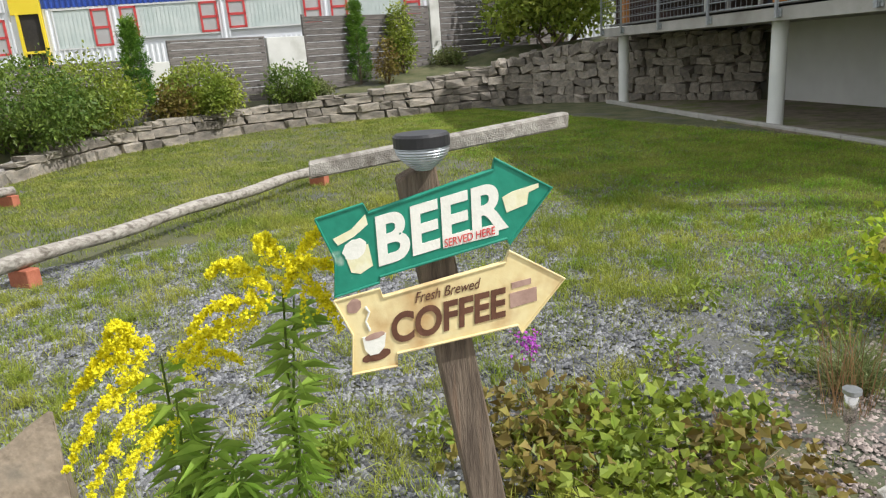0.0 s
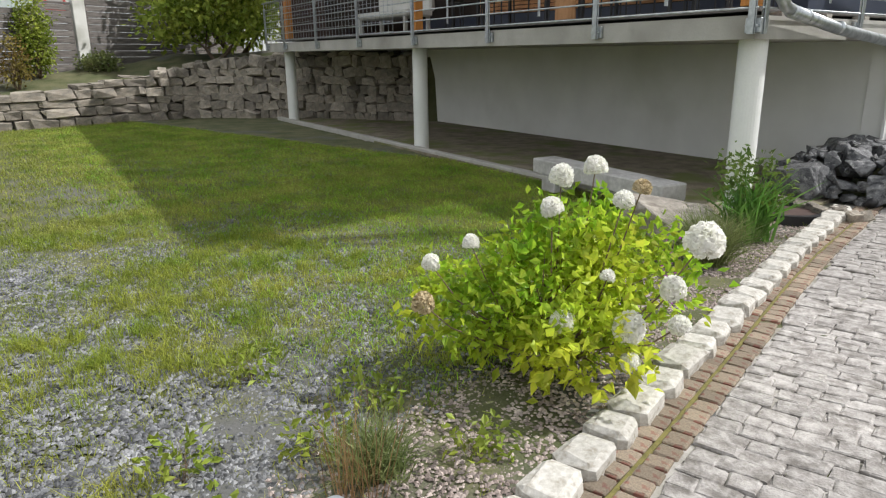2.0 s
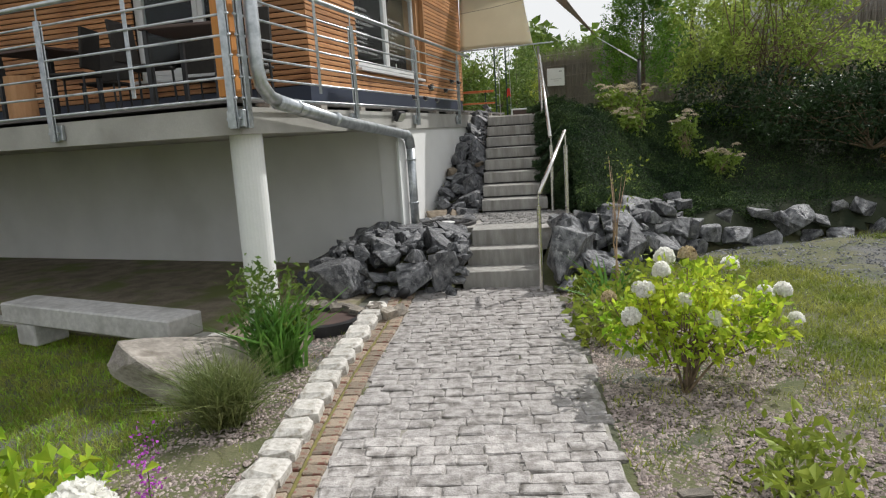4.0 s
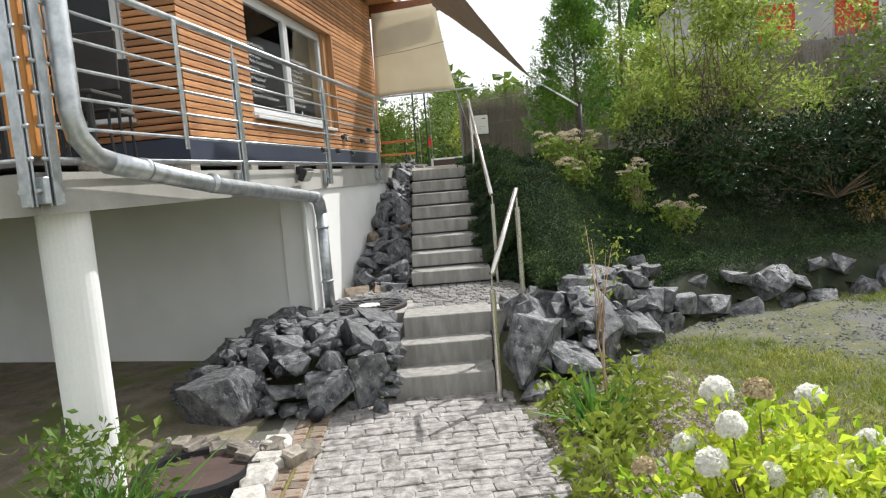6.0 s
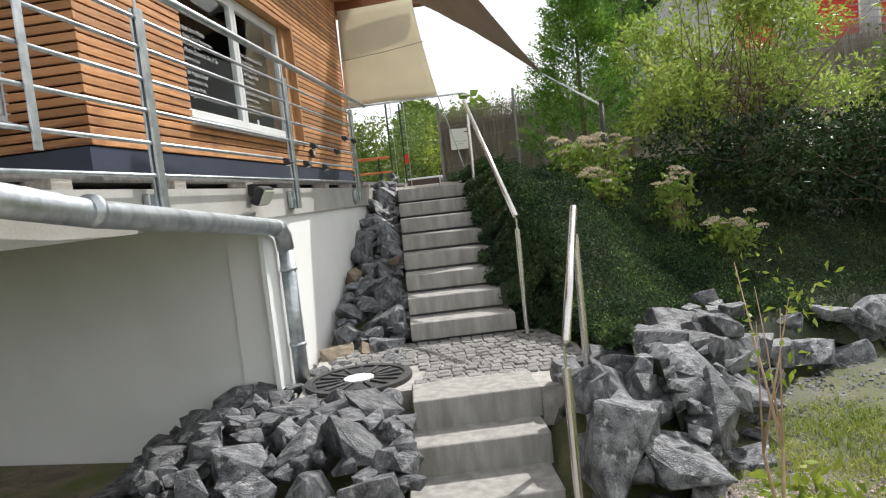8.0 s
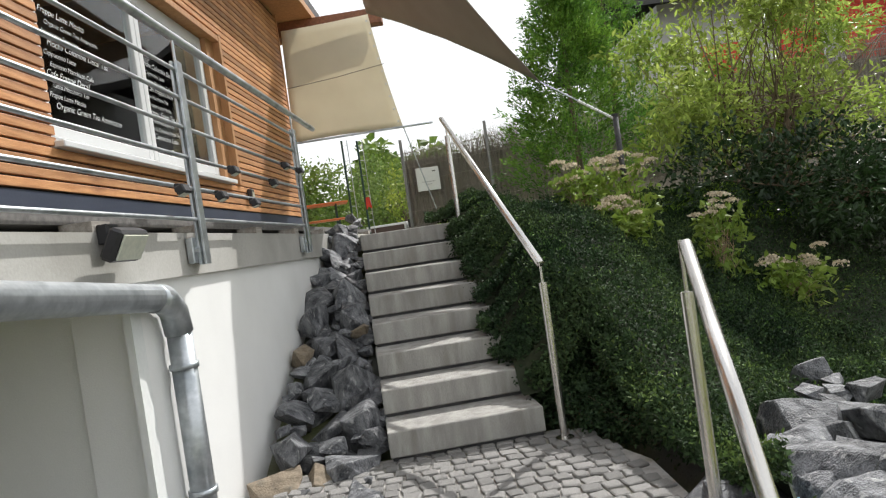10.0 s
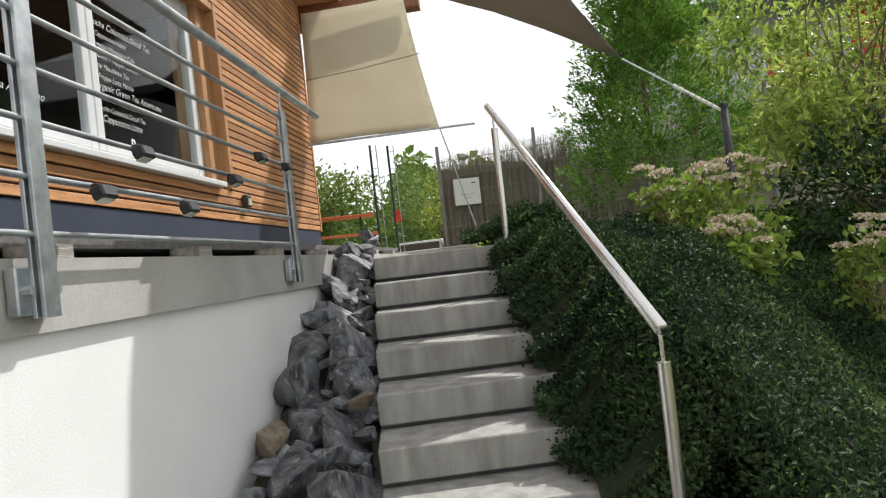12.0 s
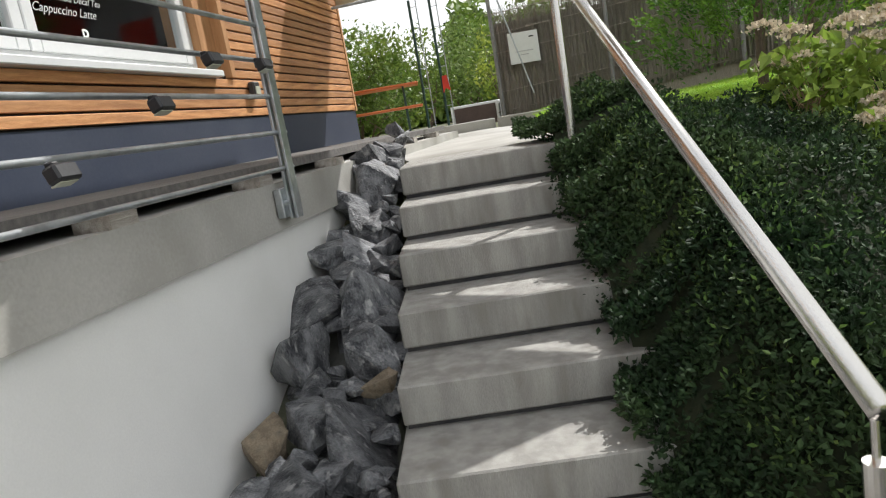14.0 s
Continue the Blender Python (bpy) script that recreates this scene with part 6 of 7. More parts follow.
# garden above: hedge, birches, woods
shrub("hedge_bush", "tall leafy bush behind the beer table", (-1.3, 9.6, 1.22), [((-1.4, 9.6, 2.3), (0.8, 0.6, 0.9)), ((-0.7, 9.8, 2.1), (0.6, 0.5, 0.8)), ((-2.4, 9.8, 2.4), (0.8, 0.6, 1.0))], 5000, 0.10, "leaf", "twig", 14, 0.025, 47, "shrub", 5)
for k, (x, y, h) in enumerate(((-4.5, 25, 4.2), (-2.6, 27, 4.6), (-0.9, 24, 3.7), (0.6, 26, 4.1), (1.8, 23.5, 3.5), (3.0, 27, 4.4), (4.6, 26, 4.2), (-6.5, 27, 4.6), (1.2, 29, 4.8), (-3.6, 30, 5.2), (6.4, 28, 4.8), (8.5, 30, 5.4))):
    z = 1.2
    shrub("young_tree", "slender young deciduous tree at the garden's end", (x, y, z), [((x, y, z + h * 0.62), (0.85, 0.85, h * 0.36)), ((x + 0.5, y, z + h * 0.42), (0.8, 0.7, h * 0.26)), ((x - 0.5, y + 0.2, z + h * 0.4), (0.7, 0.7, h * 0.24))], 1500, 0.17, "far_leaf" if k % 2 else "leaf", "bark", 2, 0.05, 700 + k, "tree", 5, "young trees", 0.5)
shrub("young_tree", "small light green tree near the white box", (1.2, 15.0, 1.2), [((1.2, 15.0, 2.5), (0.45, 0.45, 0.7))], 500, 0.11, "leaf_light", "bark", 2, 0.03, 720, "tree", 5, "young trees", 0.5)
rng = np.random.default_rng(55)
n = 30000
a = rng.uniform(-0.9, 0.9, n)
r = rng.uniform(42, 60, n)
x, y = np.sin(a) * r, np.cos(a) * r
z = 1.2 + rng.random(n) ** 0.8 * (5.2 + 2.0 * np.sin(a * 23) + 1.3 * np.sin(a * 57))
stuff("far_woods", leaf_cloud("far_woods", np.stack((x, y, z), 1), rng.normal(size=(n, 3)), 0.9, 0.6, M["leaf"], rng), "distant belt of woodland", "woods")


# ---- sign post ----
def words(name, body, size, m, material, parent, extrude=0.0008, shear=0.0, label="", align="LEFT", bold=0.0):
    """Flat raised lettering in the built-in font, as a mesh; local x along the line, z up."""
    cu = bpy.data.curves.new(name, "FONT")
    cu.body, cu.size, cu.extrude, cu.shear, cu.align_x = body, size, extrude, shear, align
    cu.offset = bold
    tmp = new(name, cu)
    me = bpy.data.meshes.new_from_object(tmp.evaluated_get(bpy.context.evaluated_depsgraph_get()))
    bpy.data.objects.remove(tmp)
    me.materials.clear()
    me.materials.append(material)
    ob = part(name, me, None, parent, label)
    ob.matrix_world = m @ pose(0, 0, 0, 90)
    return ob


def plate(poly, y0, y1, bevel=0.0):
    """An outline in x and z, thick in y."""
    bm = bmesh.new()
    a = [bm.verts.new((x, y0, z)) for x, z in poly]
    b = [bm.verts.new((x, y1, z)) for x, z in poly]
    bm.faces.new(a)
    bm.faces.new(b[::-1])
    for k in range(len(poly)):
        j = (k + 1) % len(poly)
        bm.faces.new((a[j], a[k], b[k], b[j]))
    if bevel:
        bmesh.ops.bevel(bm, geom=[e for e in bm.edges if len({round(v.co.y, 5) for v in e.verts}) == 1], offset=bevel, segments=1, affect="EDGES")
    return bm


SIGN = Matrix.Translation((-0.7725, -11.0175, 0.53)) @ pose(0, 0, 0, 0, 0, 76.85)
SLANT = Matrix(((0.806, 0, 0.006, -0.006), (0, 1, 0, 0), (0.162, 0, 1.054, -0.025), (0, 0, 0, 1)))    # the boards hang aslant, rising to their tips
post = thing("sign_post", "leaning weathered wooden post carrying two arrow signs", "post", SIGN)
p = bmesh.new()
box(p, (0.115, 0.075, 1.32), pose(0, 0, 0), 0.006)
for v in p.verts:
    v.co.x += 0.004 * math.sin(v.co.z * 9)
part("post", p, M["post_wood"], post).matrix_world = SIGN @ pose(0.075, 0.062, -0.395, 0, -10.0, 0)
bar = part("cross_bar", box(bmesh.new(), (0.82, 0.05, 0.036), None, 0.004), M["grey_wood"], post, "weathered grey wooden cross bar")
bar.matrix_world = SIGN @ pose(0.06, 0.125, 0.280, 0, 4.6, 0)
cap = thing("solar_lamp", "black half-round solar lamp on top of the post", "lamp", SIGN @ pose(-0.024, 0.0, 0.314))
part("top", tube([(0, 0, -0.018), (0, 0, 0.006), (0, 0, 0.012)], [0.066, 0.066, 0.060], 28), M["black"], cap)
bm = bmesh.new()
for k in range(9):
    z, r = -0.020 - 0.0062 * k, 0.061 * math.cos(k * 0.155)
    tube([(r * math.cos(a), r * math.sin(a), z) for a in np.linspace(0, 2 * math.pi, 25)], 0.0036, 5, bm, False)
part("lens", bm, M["galv"], cap, "ribbed clear lens")
part("bowl", tube([(0, 0, -0.018), (0, 0, -0.04), (0, 0, -0.06), (0, 0, -0.072)], [0.058, 0.052, 0.036, 0.01], 24), M["galv"], cap, smooth=True)

green = thing("beer_sign", "green metal arrow sign with white lettering", "sign", SIGN)
G = [(-0.348, 0.223), (-0.209, 0.224), (-0.196, 0.2), (0.181, 0.208), (0.185, 0.233), (0.36, 0.125), (0.22, 0.025), (0.214, 0.041), (-0.181, 0.049), (-0.182, 0.036), (-0.318, 0.036), (-0.304, 0.12)]
part("panel", plate(G, -0.004, 0.006, 0.003), M["green"], green)


def rim(poly, parent, material, name="rim"):
    """A raised edge along an outline."""
    part(name, tube([(x, -0.005, z) for x, z in poly + poly[:1]], 0.0035, 6), M[material], parent, "worn pale raised edge")


rim(G, green, "green")
words("lettering", "BEER", 0.148, SIGN @ pose(-0.188, -0.006, 0.078, 0, 1.0, 0) @ Matrix.Diagonal((1.24, 1, 1.04, 1)), M["white_paint"], green, 0.001, 0.0, "white painted letters", bold=0.0045)
part("label_strip", plate([(0.016, 0.066), (0.188, 0.056), (0.189, 0.083), (0.016, 0.091)], -0.0065, -0.004), M["white_paint"], green, "pale strip behind the small red words")
words("lettering", "SERVED HERE", 0.0262, SIGN @ pose(0.019, -0.008, 0.069, 0, 2.6, 0), M["red_paint"], green, 0.0006, 0.0, "small red letters")


def splash(name, parent, cx, cz, rx, rz, material, y=-0.006, n=18, seed=1, label=""):
    """A thin painted patch with an uneven round outline."""
    r = random.Random(seed)
    part(name, plate([(cx + rx * math.cos(2 * math.pi * k / n) * r.uniform(0.88, 1.08), cz + rz * math.sin(2 * math.pi * k / n) * r.uniform(0.88, 1.08)) for k in range(n)], y, y + 0.002), M[material], parent, label)


splash("mug_foam", green, -0.245, 0.130, 0.036, 0.024, "white_paint", -0.0065, 18, 1, "white foam of a painted mug")
part("mug", plate([(-0.278, 0.135), (-0.205, 0.132), (-0.197, 0.080), (-0.235, 0.070), (-0.262, 0.080)], -0.006, -0.004), M["cream_paint"], green, "painted beer mug")
part("bottle", plate([(-0.304, 0.168), (-0.250, 0.176), (-0.205, 0.200), (-0.200, 0.176), (-0.245, 0.158), (-0.292, 0.150)], -0.006, -0.004), M["cream_paint"], green, "painted bottle")
part("pointer", plate([(0.204, 0.140), (0.235, 0.146), (0.318, 0.146), (0.318, 0.136), (0.286, 0.132), (0.280, 0.106), (0.216, 0.102)], -0.006, -0.004), M["cream_paint"], green, "painted pointing shape")

cream = thing("coffee_sign", "cream and brown metal arrow sign with dark lettering", "sign", SIGN)
Y = [(-0.322, 0.027), (-0.184, 0.021), (-0.177, -0.002), (0.207, -0.016), (0.217, 0.010), (0.395, -0.104), (0.249, -0.204), (0.237, -0.181), (-0.15, -0.148), (-0.151, -0.179), (-0.291, -0.162), (-0.277, -0.067)]
part("panel", plate(Y, -0.004, 0.006, 0.003), M["cream"], cream)
rim(Y, cream, "cream")
words("lettering", "COFFEE", 0.098, SIGN @ pose(-0.165, -0.006, -0.118, 0, 4.2, 0) @ Matrix.Diagonal((1.07, 1, 1, 1)), M["brown_paint"], cream, 0.001, 0.0, "dark brown letters", bold=0.003)
words("lettering", "Fresh Brewed", 0.036, SIGN @ pose(-0.084, -0.006, -0.040, 0, 4.5, 0), M["brown_paint"], cream, 0.0006, 0.25, "small brown script")
splash("saucer", cream, -0.212, -0.136, 0.046, 0.013, "brown_paint", -0.006, 18, 3, "painted brown saucer")
part("cup", plate([(-0.250, -0.080), (-0.178, -0.088), (-0.186, -0.120), (-0.205, -0.132), (-0.232, -0.130), (-0.246, -0.112)], -0.0075, -0.005), M["white_paint"], cream, "painted white cup")
splash("coffee", cream, -0.214, -0.086, 0.032, 0.008, "mauve", -0.0085, 16, 5)
part("steam", tube([(-0.225, -0.006, -0.07), (-0.235, -0.006, -0.045), (-0.222, -0.006, -0.025), (-0.232, -0.006, -0.01)], 0.0035, 6), M["white_paint"], cream, "painted steam curl")
splash("bean", cream, -0.265, 0.0, 0.023, 0.018, "mauve", -0.006, 14, 7)
part("picture", plate([(0.215, -0.095), (0.302, -0.100), (0.302, -0.135), (0.215, -0.132)], -0.006, -0.004), M["mauve"], cream, "small painted picture")
part("picture", plate([(0.222, -0.070), (0.285, -0.074), (0.285, -0.088), (0.222, -0.085)], -0.006, -0.004), M["mauve"], cream)

for ob in (post, green, cream):
    for piece in ob.children:
        piece.data.transform(SLANT @ piece.matrix_basis)
        piece.matrix_basis = Matrix()

# ---- logs on bricks ----
for (ax, ay), (bx, by), lab in (((-5.29, -12.83), (-8.26, -9.41), "long weathered log lying across the lawn on bricks"), ((-8.17, -14.95), (-10.01, -13.25), "shorter weathered log on bricks near the stone wall")):
    lg = thing("log", lab, "log", group="logs")
    n = Vector((bx - ax, by - ay, 0))
    bm = tube([Vector((ax, ay, G0 + 0.19)) + n * t + Vector((0, 0, 0.012 * math.sin(t * 17))) for t in np.linspace(0, 1, 14)], [0.062 + 0.006 * math.sin(k * 2.1) for k in range(14)], 12)
    part("trunk", bm, M["grey_wood"], lg, smooth=True)
    for t in (0.06, 0.97):
        q = Vector((ax, ay, 0)) + n * t
        br = tagged(part("brick", box(bmesh.new(), (0.24, 0.115, 0.15), None, 0.006), M["brick_red"]), "red brick under the end of a log", "brick", "log bricks")
        br.matrix_world = pose(q.x, q.y, G0 + 0.055, 0, 0, math.degrees(math.atan2(n.y, n.x)) + 90)

# ---- fence and works building beyond the stone wall ----
FENCE = Matrix.Translation((-17.27, -11.84, 0)) @ pose(0, 0, 0, 0, 0, 104.8)
rnd = random.Random(3)
for s0, s1, z0, z1 in ((-6.5, -3.2, 0.05, 1.1), (-3.1, 0.75, 0.05, 1.42), (1.36, 3.88, 0.2, 1.82), (5.06, 8.4, 0.35, 2.34), (8.45, 9.42, 0.4, 2.5), (9.85, 14.2, 0.55, 2.75), (14.3, 18.0, 0.8, 2.9)):
    fn = thing("board_fence", "dark weathered horizontal board fence panel", "fence", FENCE, "fence panels")
    z = z0
    while z < z1 - 0.05:
        h = rnd.uniform(0.15, 0.19)
        part("board", box_to((s0, -0.015, z), (s1, 0.02 + rnd.uniform(0, 0.008), min(z + h - 0.012, z1)), 0.003), M["fence_wood"], fn)
        z += h
    for s in (s0 + 0.05, s1 - 0.05):
        part("post", box_to((s - 0.04, 0.025, z0 - 0.2), (s + 0.04, 0.10, z1), 0.004), M["fence_wood"], fn)
for s0, s1, z0, z1 in ((0.78, 1.33, 0.1, 1.34), (3.92, 5.03, 0.2, 1.78), (9.45, 9.82, 0.4, 2.95)):
    ob = tagged(part("concrete_slab", box_to((s0, -0.06, z0), (s1, 0.08, z1), 0.01), M["slab_white"]), "upright whitish concrete slab between fence panels", "slab", "upright slabs")
    ob.matrix_world = FENCE

WORKS = Matrix.Translation((-25.86, -13.66, 0)) @ pose(0, 0, 0, 0, 0, 75.3)
wk = thing("works_building", "white corrugated works building with red-framed windows and a blue band", "building", WORKS)


def corrugated(s0, s1, z0, z1, pitch=0.17, depth=0.03, y=0.0):
    """Ribbed sheet with upright ribs."""
    bm = bmesh.new()
    xs = []
    s = s0
    while s < s1 - 1e-6:
        xs += [(s, 0), (s + pitch * 0.5, 0), (s + pitch * 0.6, -depth), (s + pitch * 0.9, -depth)]
        s += pitch
    xs.append((s1, 0))
    lo = [bm.verts.new((x, y + d, z0)) for x, d in xs]
    hi = [bm.verts.new((x, y + d, z1)) for x, d in xs]
    for k in range(len(xs) - 1):
        bm.faces.new((lo[k], lo[k + 1], hi[k + 1], hi[k]))
    return bm


part("wall", box_to((-9, 0.05, -0.6), (22, 6, 6.5)), M["corr"], wk)
part("sheet", corrugated(-9, 22, -0.5, 2.06), M["corr"], wk, "white corrugated sheet")
part("sheet", corrugated(-9, 22, 3.32, 3.36), M["corr"], wk)
part("blue_band", corrugated(0.06, 22, 3.36, 5.2, y=-0.02), M["blue"], wk, "blue corrugated band")
part("sheet", corrugated(-9, -0.95, 3.36, 6.0), M["corr"], wk)
for s0, s1 in ((-9, -2.35), (-1.1, -0.9), (0.05, 0.28), (2.08, 2.38), (5.52, 5.80), (8.95, 9.25), (12.4, 22)):
    part("sheet", corrugated(s0, s1, 2.06, 3.32), M["corr"], wk)


def works_window(s0, s1, z0, z1, sashes):
    w = part("window", box_to((s0, 0.0, z0), (s1, 0.04, z1)), M["blind"], wk, "long window with pale blinds")
    bm = bmesh.new()
    for lo, hi in (((s0, -0.04, z0 - 0.05), (s1, 0.0, z0)), ((s0, -0.04, z1), (s1, 0.0, z1 + 0.05))):
        box_to(lo, hi, 0, bm)
    part("frame", bm, M["frame"], w)
    for q in np.arange(s0 + 0.12, s1, 0.13):
        part("slat", box_to((q, -0.012, z0 + 0.02), (q + 0.10, -0.004, z1 - 0.02)), M["blind"], w)
    for a, b in sashes:
        bm = bmesh.new()
        t = 0.07
        for lo, hi in (((a, -0.05, z0), (a + t, 0, z1)), ((b - t, -0.05, z0), (b, 0, z1)), ((a, -0.05, z0), (b, 0, z0 + t)), ((a, -0.05, z1 - t), (b, 0, z1)), ((a, -0.05, (z0 + z1) / 2 - 0.04), (b, 0, (z0 + z1) / 2 + 0.04))):
            box_to(lo, hi, 0, bm)
        part("sash", bm, M["red"], w, "red sash frame")
        part("pane", box_to((a + t, -0.03, z0 + t), (b - t, -0.02, z1 - t)), M["grey_wall"], w)


works_window(0.30, 2.06, 2.10, 3.28, [(1.50, 2.06)])
works_window(2.40, 5.50, 2.32, 3.30, [(2.40, 2.92), (4.92, 5.50)])
works_window(5.82, 8.93, 2.40, 3.30, [(5.82, 6.42), (8.35, 8.93)])
works_window(9.27, 12.38, 2.45, 3.30, [(9.27, 9.85), (11.8, 12.38)])
works_window(-2.33, -1.12, 2.0, 3.10, [(-2.33, -1.12)])
yl = part("portal", box_to((-0.88, -0.10, 3.22), (0.04, 0.0, 5.6)), M["yellow"], wk, "yellow portal panel")
for lo, hi in (((-0.74, -0.12, 1.2), (-0.66, 0, 3.22)), ((-0.04, -0.12, 1.2), (0.04, 0, 3.22)), ((-0.66, -0.12, 2.0), (-0.04, 0, 2.08)), ((-0.66, -0.12, 1.42), (-0.04, 0, 1.5))):
    part("frame_bar", box_to(lo, hi), M["yellow"], yl)
part("pane", box_to((-0.66, -0.03, 1.5), (-0.04, 0.0, 3.22)), M["dark"], yl, "dark glass")

# ---- canvas, sail, upper garden ----
can = thing("canvas_screen", "beige canvas screen hung from the roof beam", "awning")
TL, TR, BR, BL = (Vector(v) for v in ((-0.68, 6.02, 4.33), (0.55, 6.0, 4.43), (0.82, 6.0, 2.78), (-0.72, 6.02, 2.77)))


def cloth(corners, nu, nv, bulge, material, sag=(0, 0, 0, 0), thick=0.004):
    """A hung four-cornered cloth with a slight belly; sag draws its edges in."""
    tl, tr, br, bl = corners
    nrm = (tr - tl).cross(bl - tl).normalized()
    cen = (tl + tr + br + bl) / 4
    bm = bmesh.new()
    sides = []
    for off in (0, thick):
        grid = []
        for j in range(nv + 1):
            v = j / nv
            row = []
            for i in range(nu + 1):
                u = i / nu
                q = (tl * (1 - u) + tr * u) * (1 - v) + (bl * (1 - u) + br * u) * v
                pull = sag[0] * (1 - v) ** 2 * 4 * u * (1 - u) + sag[1] * u ** 2 * 4 * v * (1 - v) + sag[2] * v ** 2 * 4 * u * (1 - u) + sag[3] * (1 - u) ** 2 * 4 * v * (1 - v)
                q = q.lerp(cen, pull)
                q = q + nrm * (bulge * 16 * u * (1 - u) * v * (1 - v) + 0.012 * noise.noise(Vector((u * 6, v * 6, 3))) + off)
                row.append(bm.verts.new(q))
            grid.append(row)
        sides.append(grid)
        for j in range(nv):
            for i in range(nu):
                bm.faces.new((grid[j][i], grid[j][i + 1], grid[j + 1][i + 1], grid[j + 1][i]))
    a, b = sides
    rim_ = [(0, i) for i in range(nu + 1)] + [(j, nu) for j in range(1, nv + 1)] + [(nv, i) for i in range(nu - 1, -1, -1)] + [(j, 0) for j in range(nv - 1, 0, -1)]
    for k in range(len(rim_)):
        (j0, i0), (j1, i1) = rim_[k], rim_[(k + 1) % len(rim_)]
        bm.faces.new((a[j0][i0], a[j1][i1], b[j1][i1], b[j0][i0]))
    return bm


part("cloth", cloth((TL, TR, BR, BL), 14, 16, 0.03, "canvas", (0.01, 0.03, 0.03, 0.0)), M["canvas"], can, smooth=True)
part("seam", tube([TL.lerp(BL, 0.52) + Vector((0, -0.03, 0)), TL.lerp(BL, 0.5).lerp(TR.lerp(BR, 0.46), 0.5) + Vector((0, -0.05, -0.02)), TR.lerp(BR, 0.44) + Vector((0, -0.03, 0))], 0.006, 5), M["sail"], can)
part("bar", tube([BL + Vector((-0.3, 0, -0.02)), BR + Vector((0.42, 0, 0.03))], 0.016, 10), M["galv"], can)
for k in range(9):
    q = TR.lerp(BR, 0.06 + k * 0.11)
    part("eyelet", tube([q + Vector((-0.05, -0.02, 0)), q + Vector((-0.05, -0.032, 0))], 0.016, 10), M["white_box"], can)
part("guy_rope", tube([BR, (1.15, 6.3, 1.6)], 0.008, 6), M["galv"], can)

TIP, FAR, NEAR = Vector((1.76, 2.22, 2.39)), Vector((0.50, 5.35, 4.22)), Vector((-0.05, 1.5, 4.60))
sl = thing("shade_sail", "taupe triangular shade sail stretched from the roof to a pole", "awning")
part("cloth", cloth((NEAR, NEAR.lerp(TIP, 0.5), TIP, FAR), 14, 14, 0.05, "sail", (0.06, 0.06, 0.1, 0.06)), M["sail"], sl, smooth=True)
part("rope", tube([TIP, TIP.lerp(Vector((2.38, 2.18, 1.97)), 0.5)], 0.006, 6), M["galv"], sl)
bm = bmesh.new()
e = Vector((2.38, 2.18, 1.97))
for k in range(9):
    q = TIP.lerp(e, 0.5 + k * 0.055)
    tube([q, TIP.lerp(e, 0.5 + k * 0.055 + 0.045)], 0.012, 6, bm)
part("chain", bm, M["white_box"], sl, "bright steel chain")
pl = thing("sail_pole", "dark steel pole holding the shade sail on the bank", "pole")
part("pole", tube([(2.38, 2.18, 0.9), (2.38, 2.18, 2.0)], 0.026, 14), M["iron"], pl, smooth=True)
part("cap", tube([(2.38, 2.18, 2.0), (2.38, 2.18, 2.02)], 0.030, 14), M["black"], pl)

rf_ = thing("reed_fence", "grey reed matting on a wire fence behind the garden", "fence")
rng = np.random.default_rng(12)
n = 5200
x = np.concatenate((rng.uniform(1.0, 3.2, 1800), rng.uniform(3.0, 10.5, n - 1800)))
base = np.stack((x, 9.35 - 0.12 * (x - 1) + rng.normal(size=n) * 0.012, np.full(n, 1.25) + 0.10 * (x - 1)), 1)
top = 1.72 + 0.10 * rng.normal(size=n) * (rng.random(n) < 0.5)
part("reeds", blade_cloud("reeds", base, np.stack((rng.normal(size=n) * 0.015, rng.normal(size=n) * 0.01, np.ones(n)), 1), top, 0.011, M["reed"], rng, 0.008), None, rf_)
part("mat", prism([(1.0, 9.37), (10.5, 8.23), (10.5, 8.25), (1.0, 9.39)], 1.25, 2.72), M["reed"], rf_)
for k in range(6):
    z = 1.45 + k * 0.28
    part("wire", tube([(0.9, 9.32, z), (10.5, 8.18, z + 0.5)], 0.007, 5), M["reed"], rf_)
for x in (0.98, 2.6, 4.4, 6.4):
    part("post", tube([(x, 9.30 - 0.12 * (x - 1), 1.1), (x, 9.30 - 0.12 * (x - 1), 3.12 + 0.08 * (x - 1))], 0.03, 10), M["block"], rf_)
ns = thing("notice", "white notice board with faint grey lines on the fence", "sign", pose(1.40, 9.20, 2.31, 0, 0, 4))
part("board", box(bmesh.new(), (0.44, 0.02, 0.44), None, 0.004), M["white_box"], ns)
for k, w in enumerate((0.26, 0.12)):
    part("text_line", box(bmesh.new(), (w, 0.003, 0.012), Matrix.Translation((0, -0.0125, -0.05 - 0.05 * k))), M["grey_wall"], ns)
part("text_line", box(bmesh.new(), (0.07, 0.003, 0.018), Matrix.Translation((0.12, -0.0125, 0.14))), M["dark"], ns)

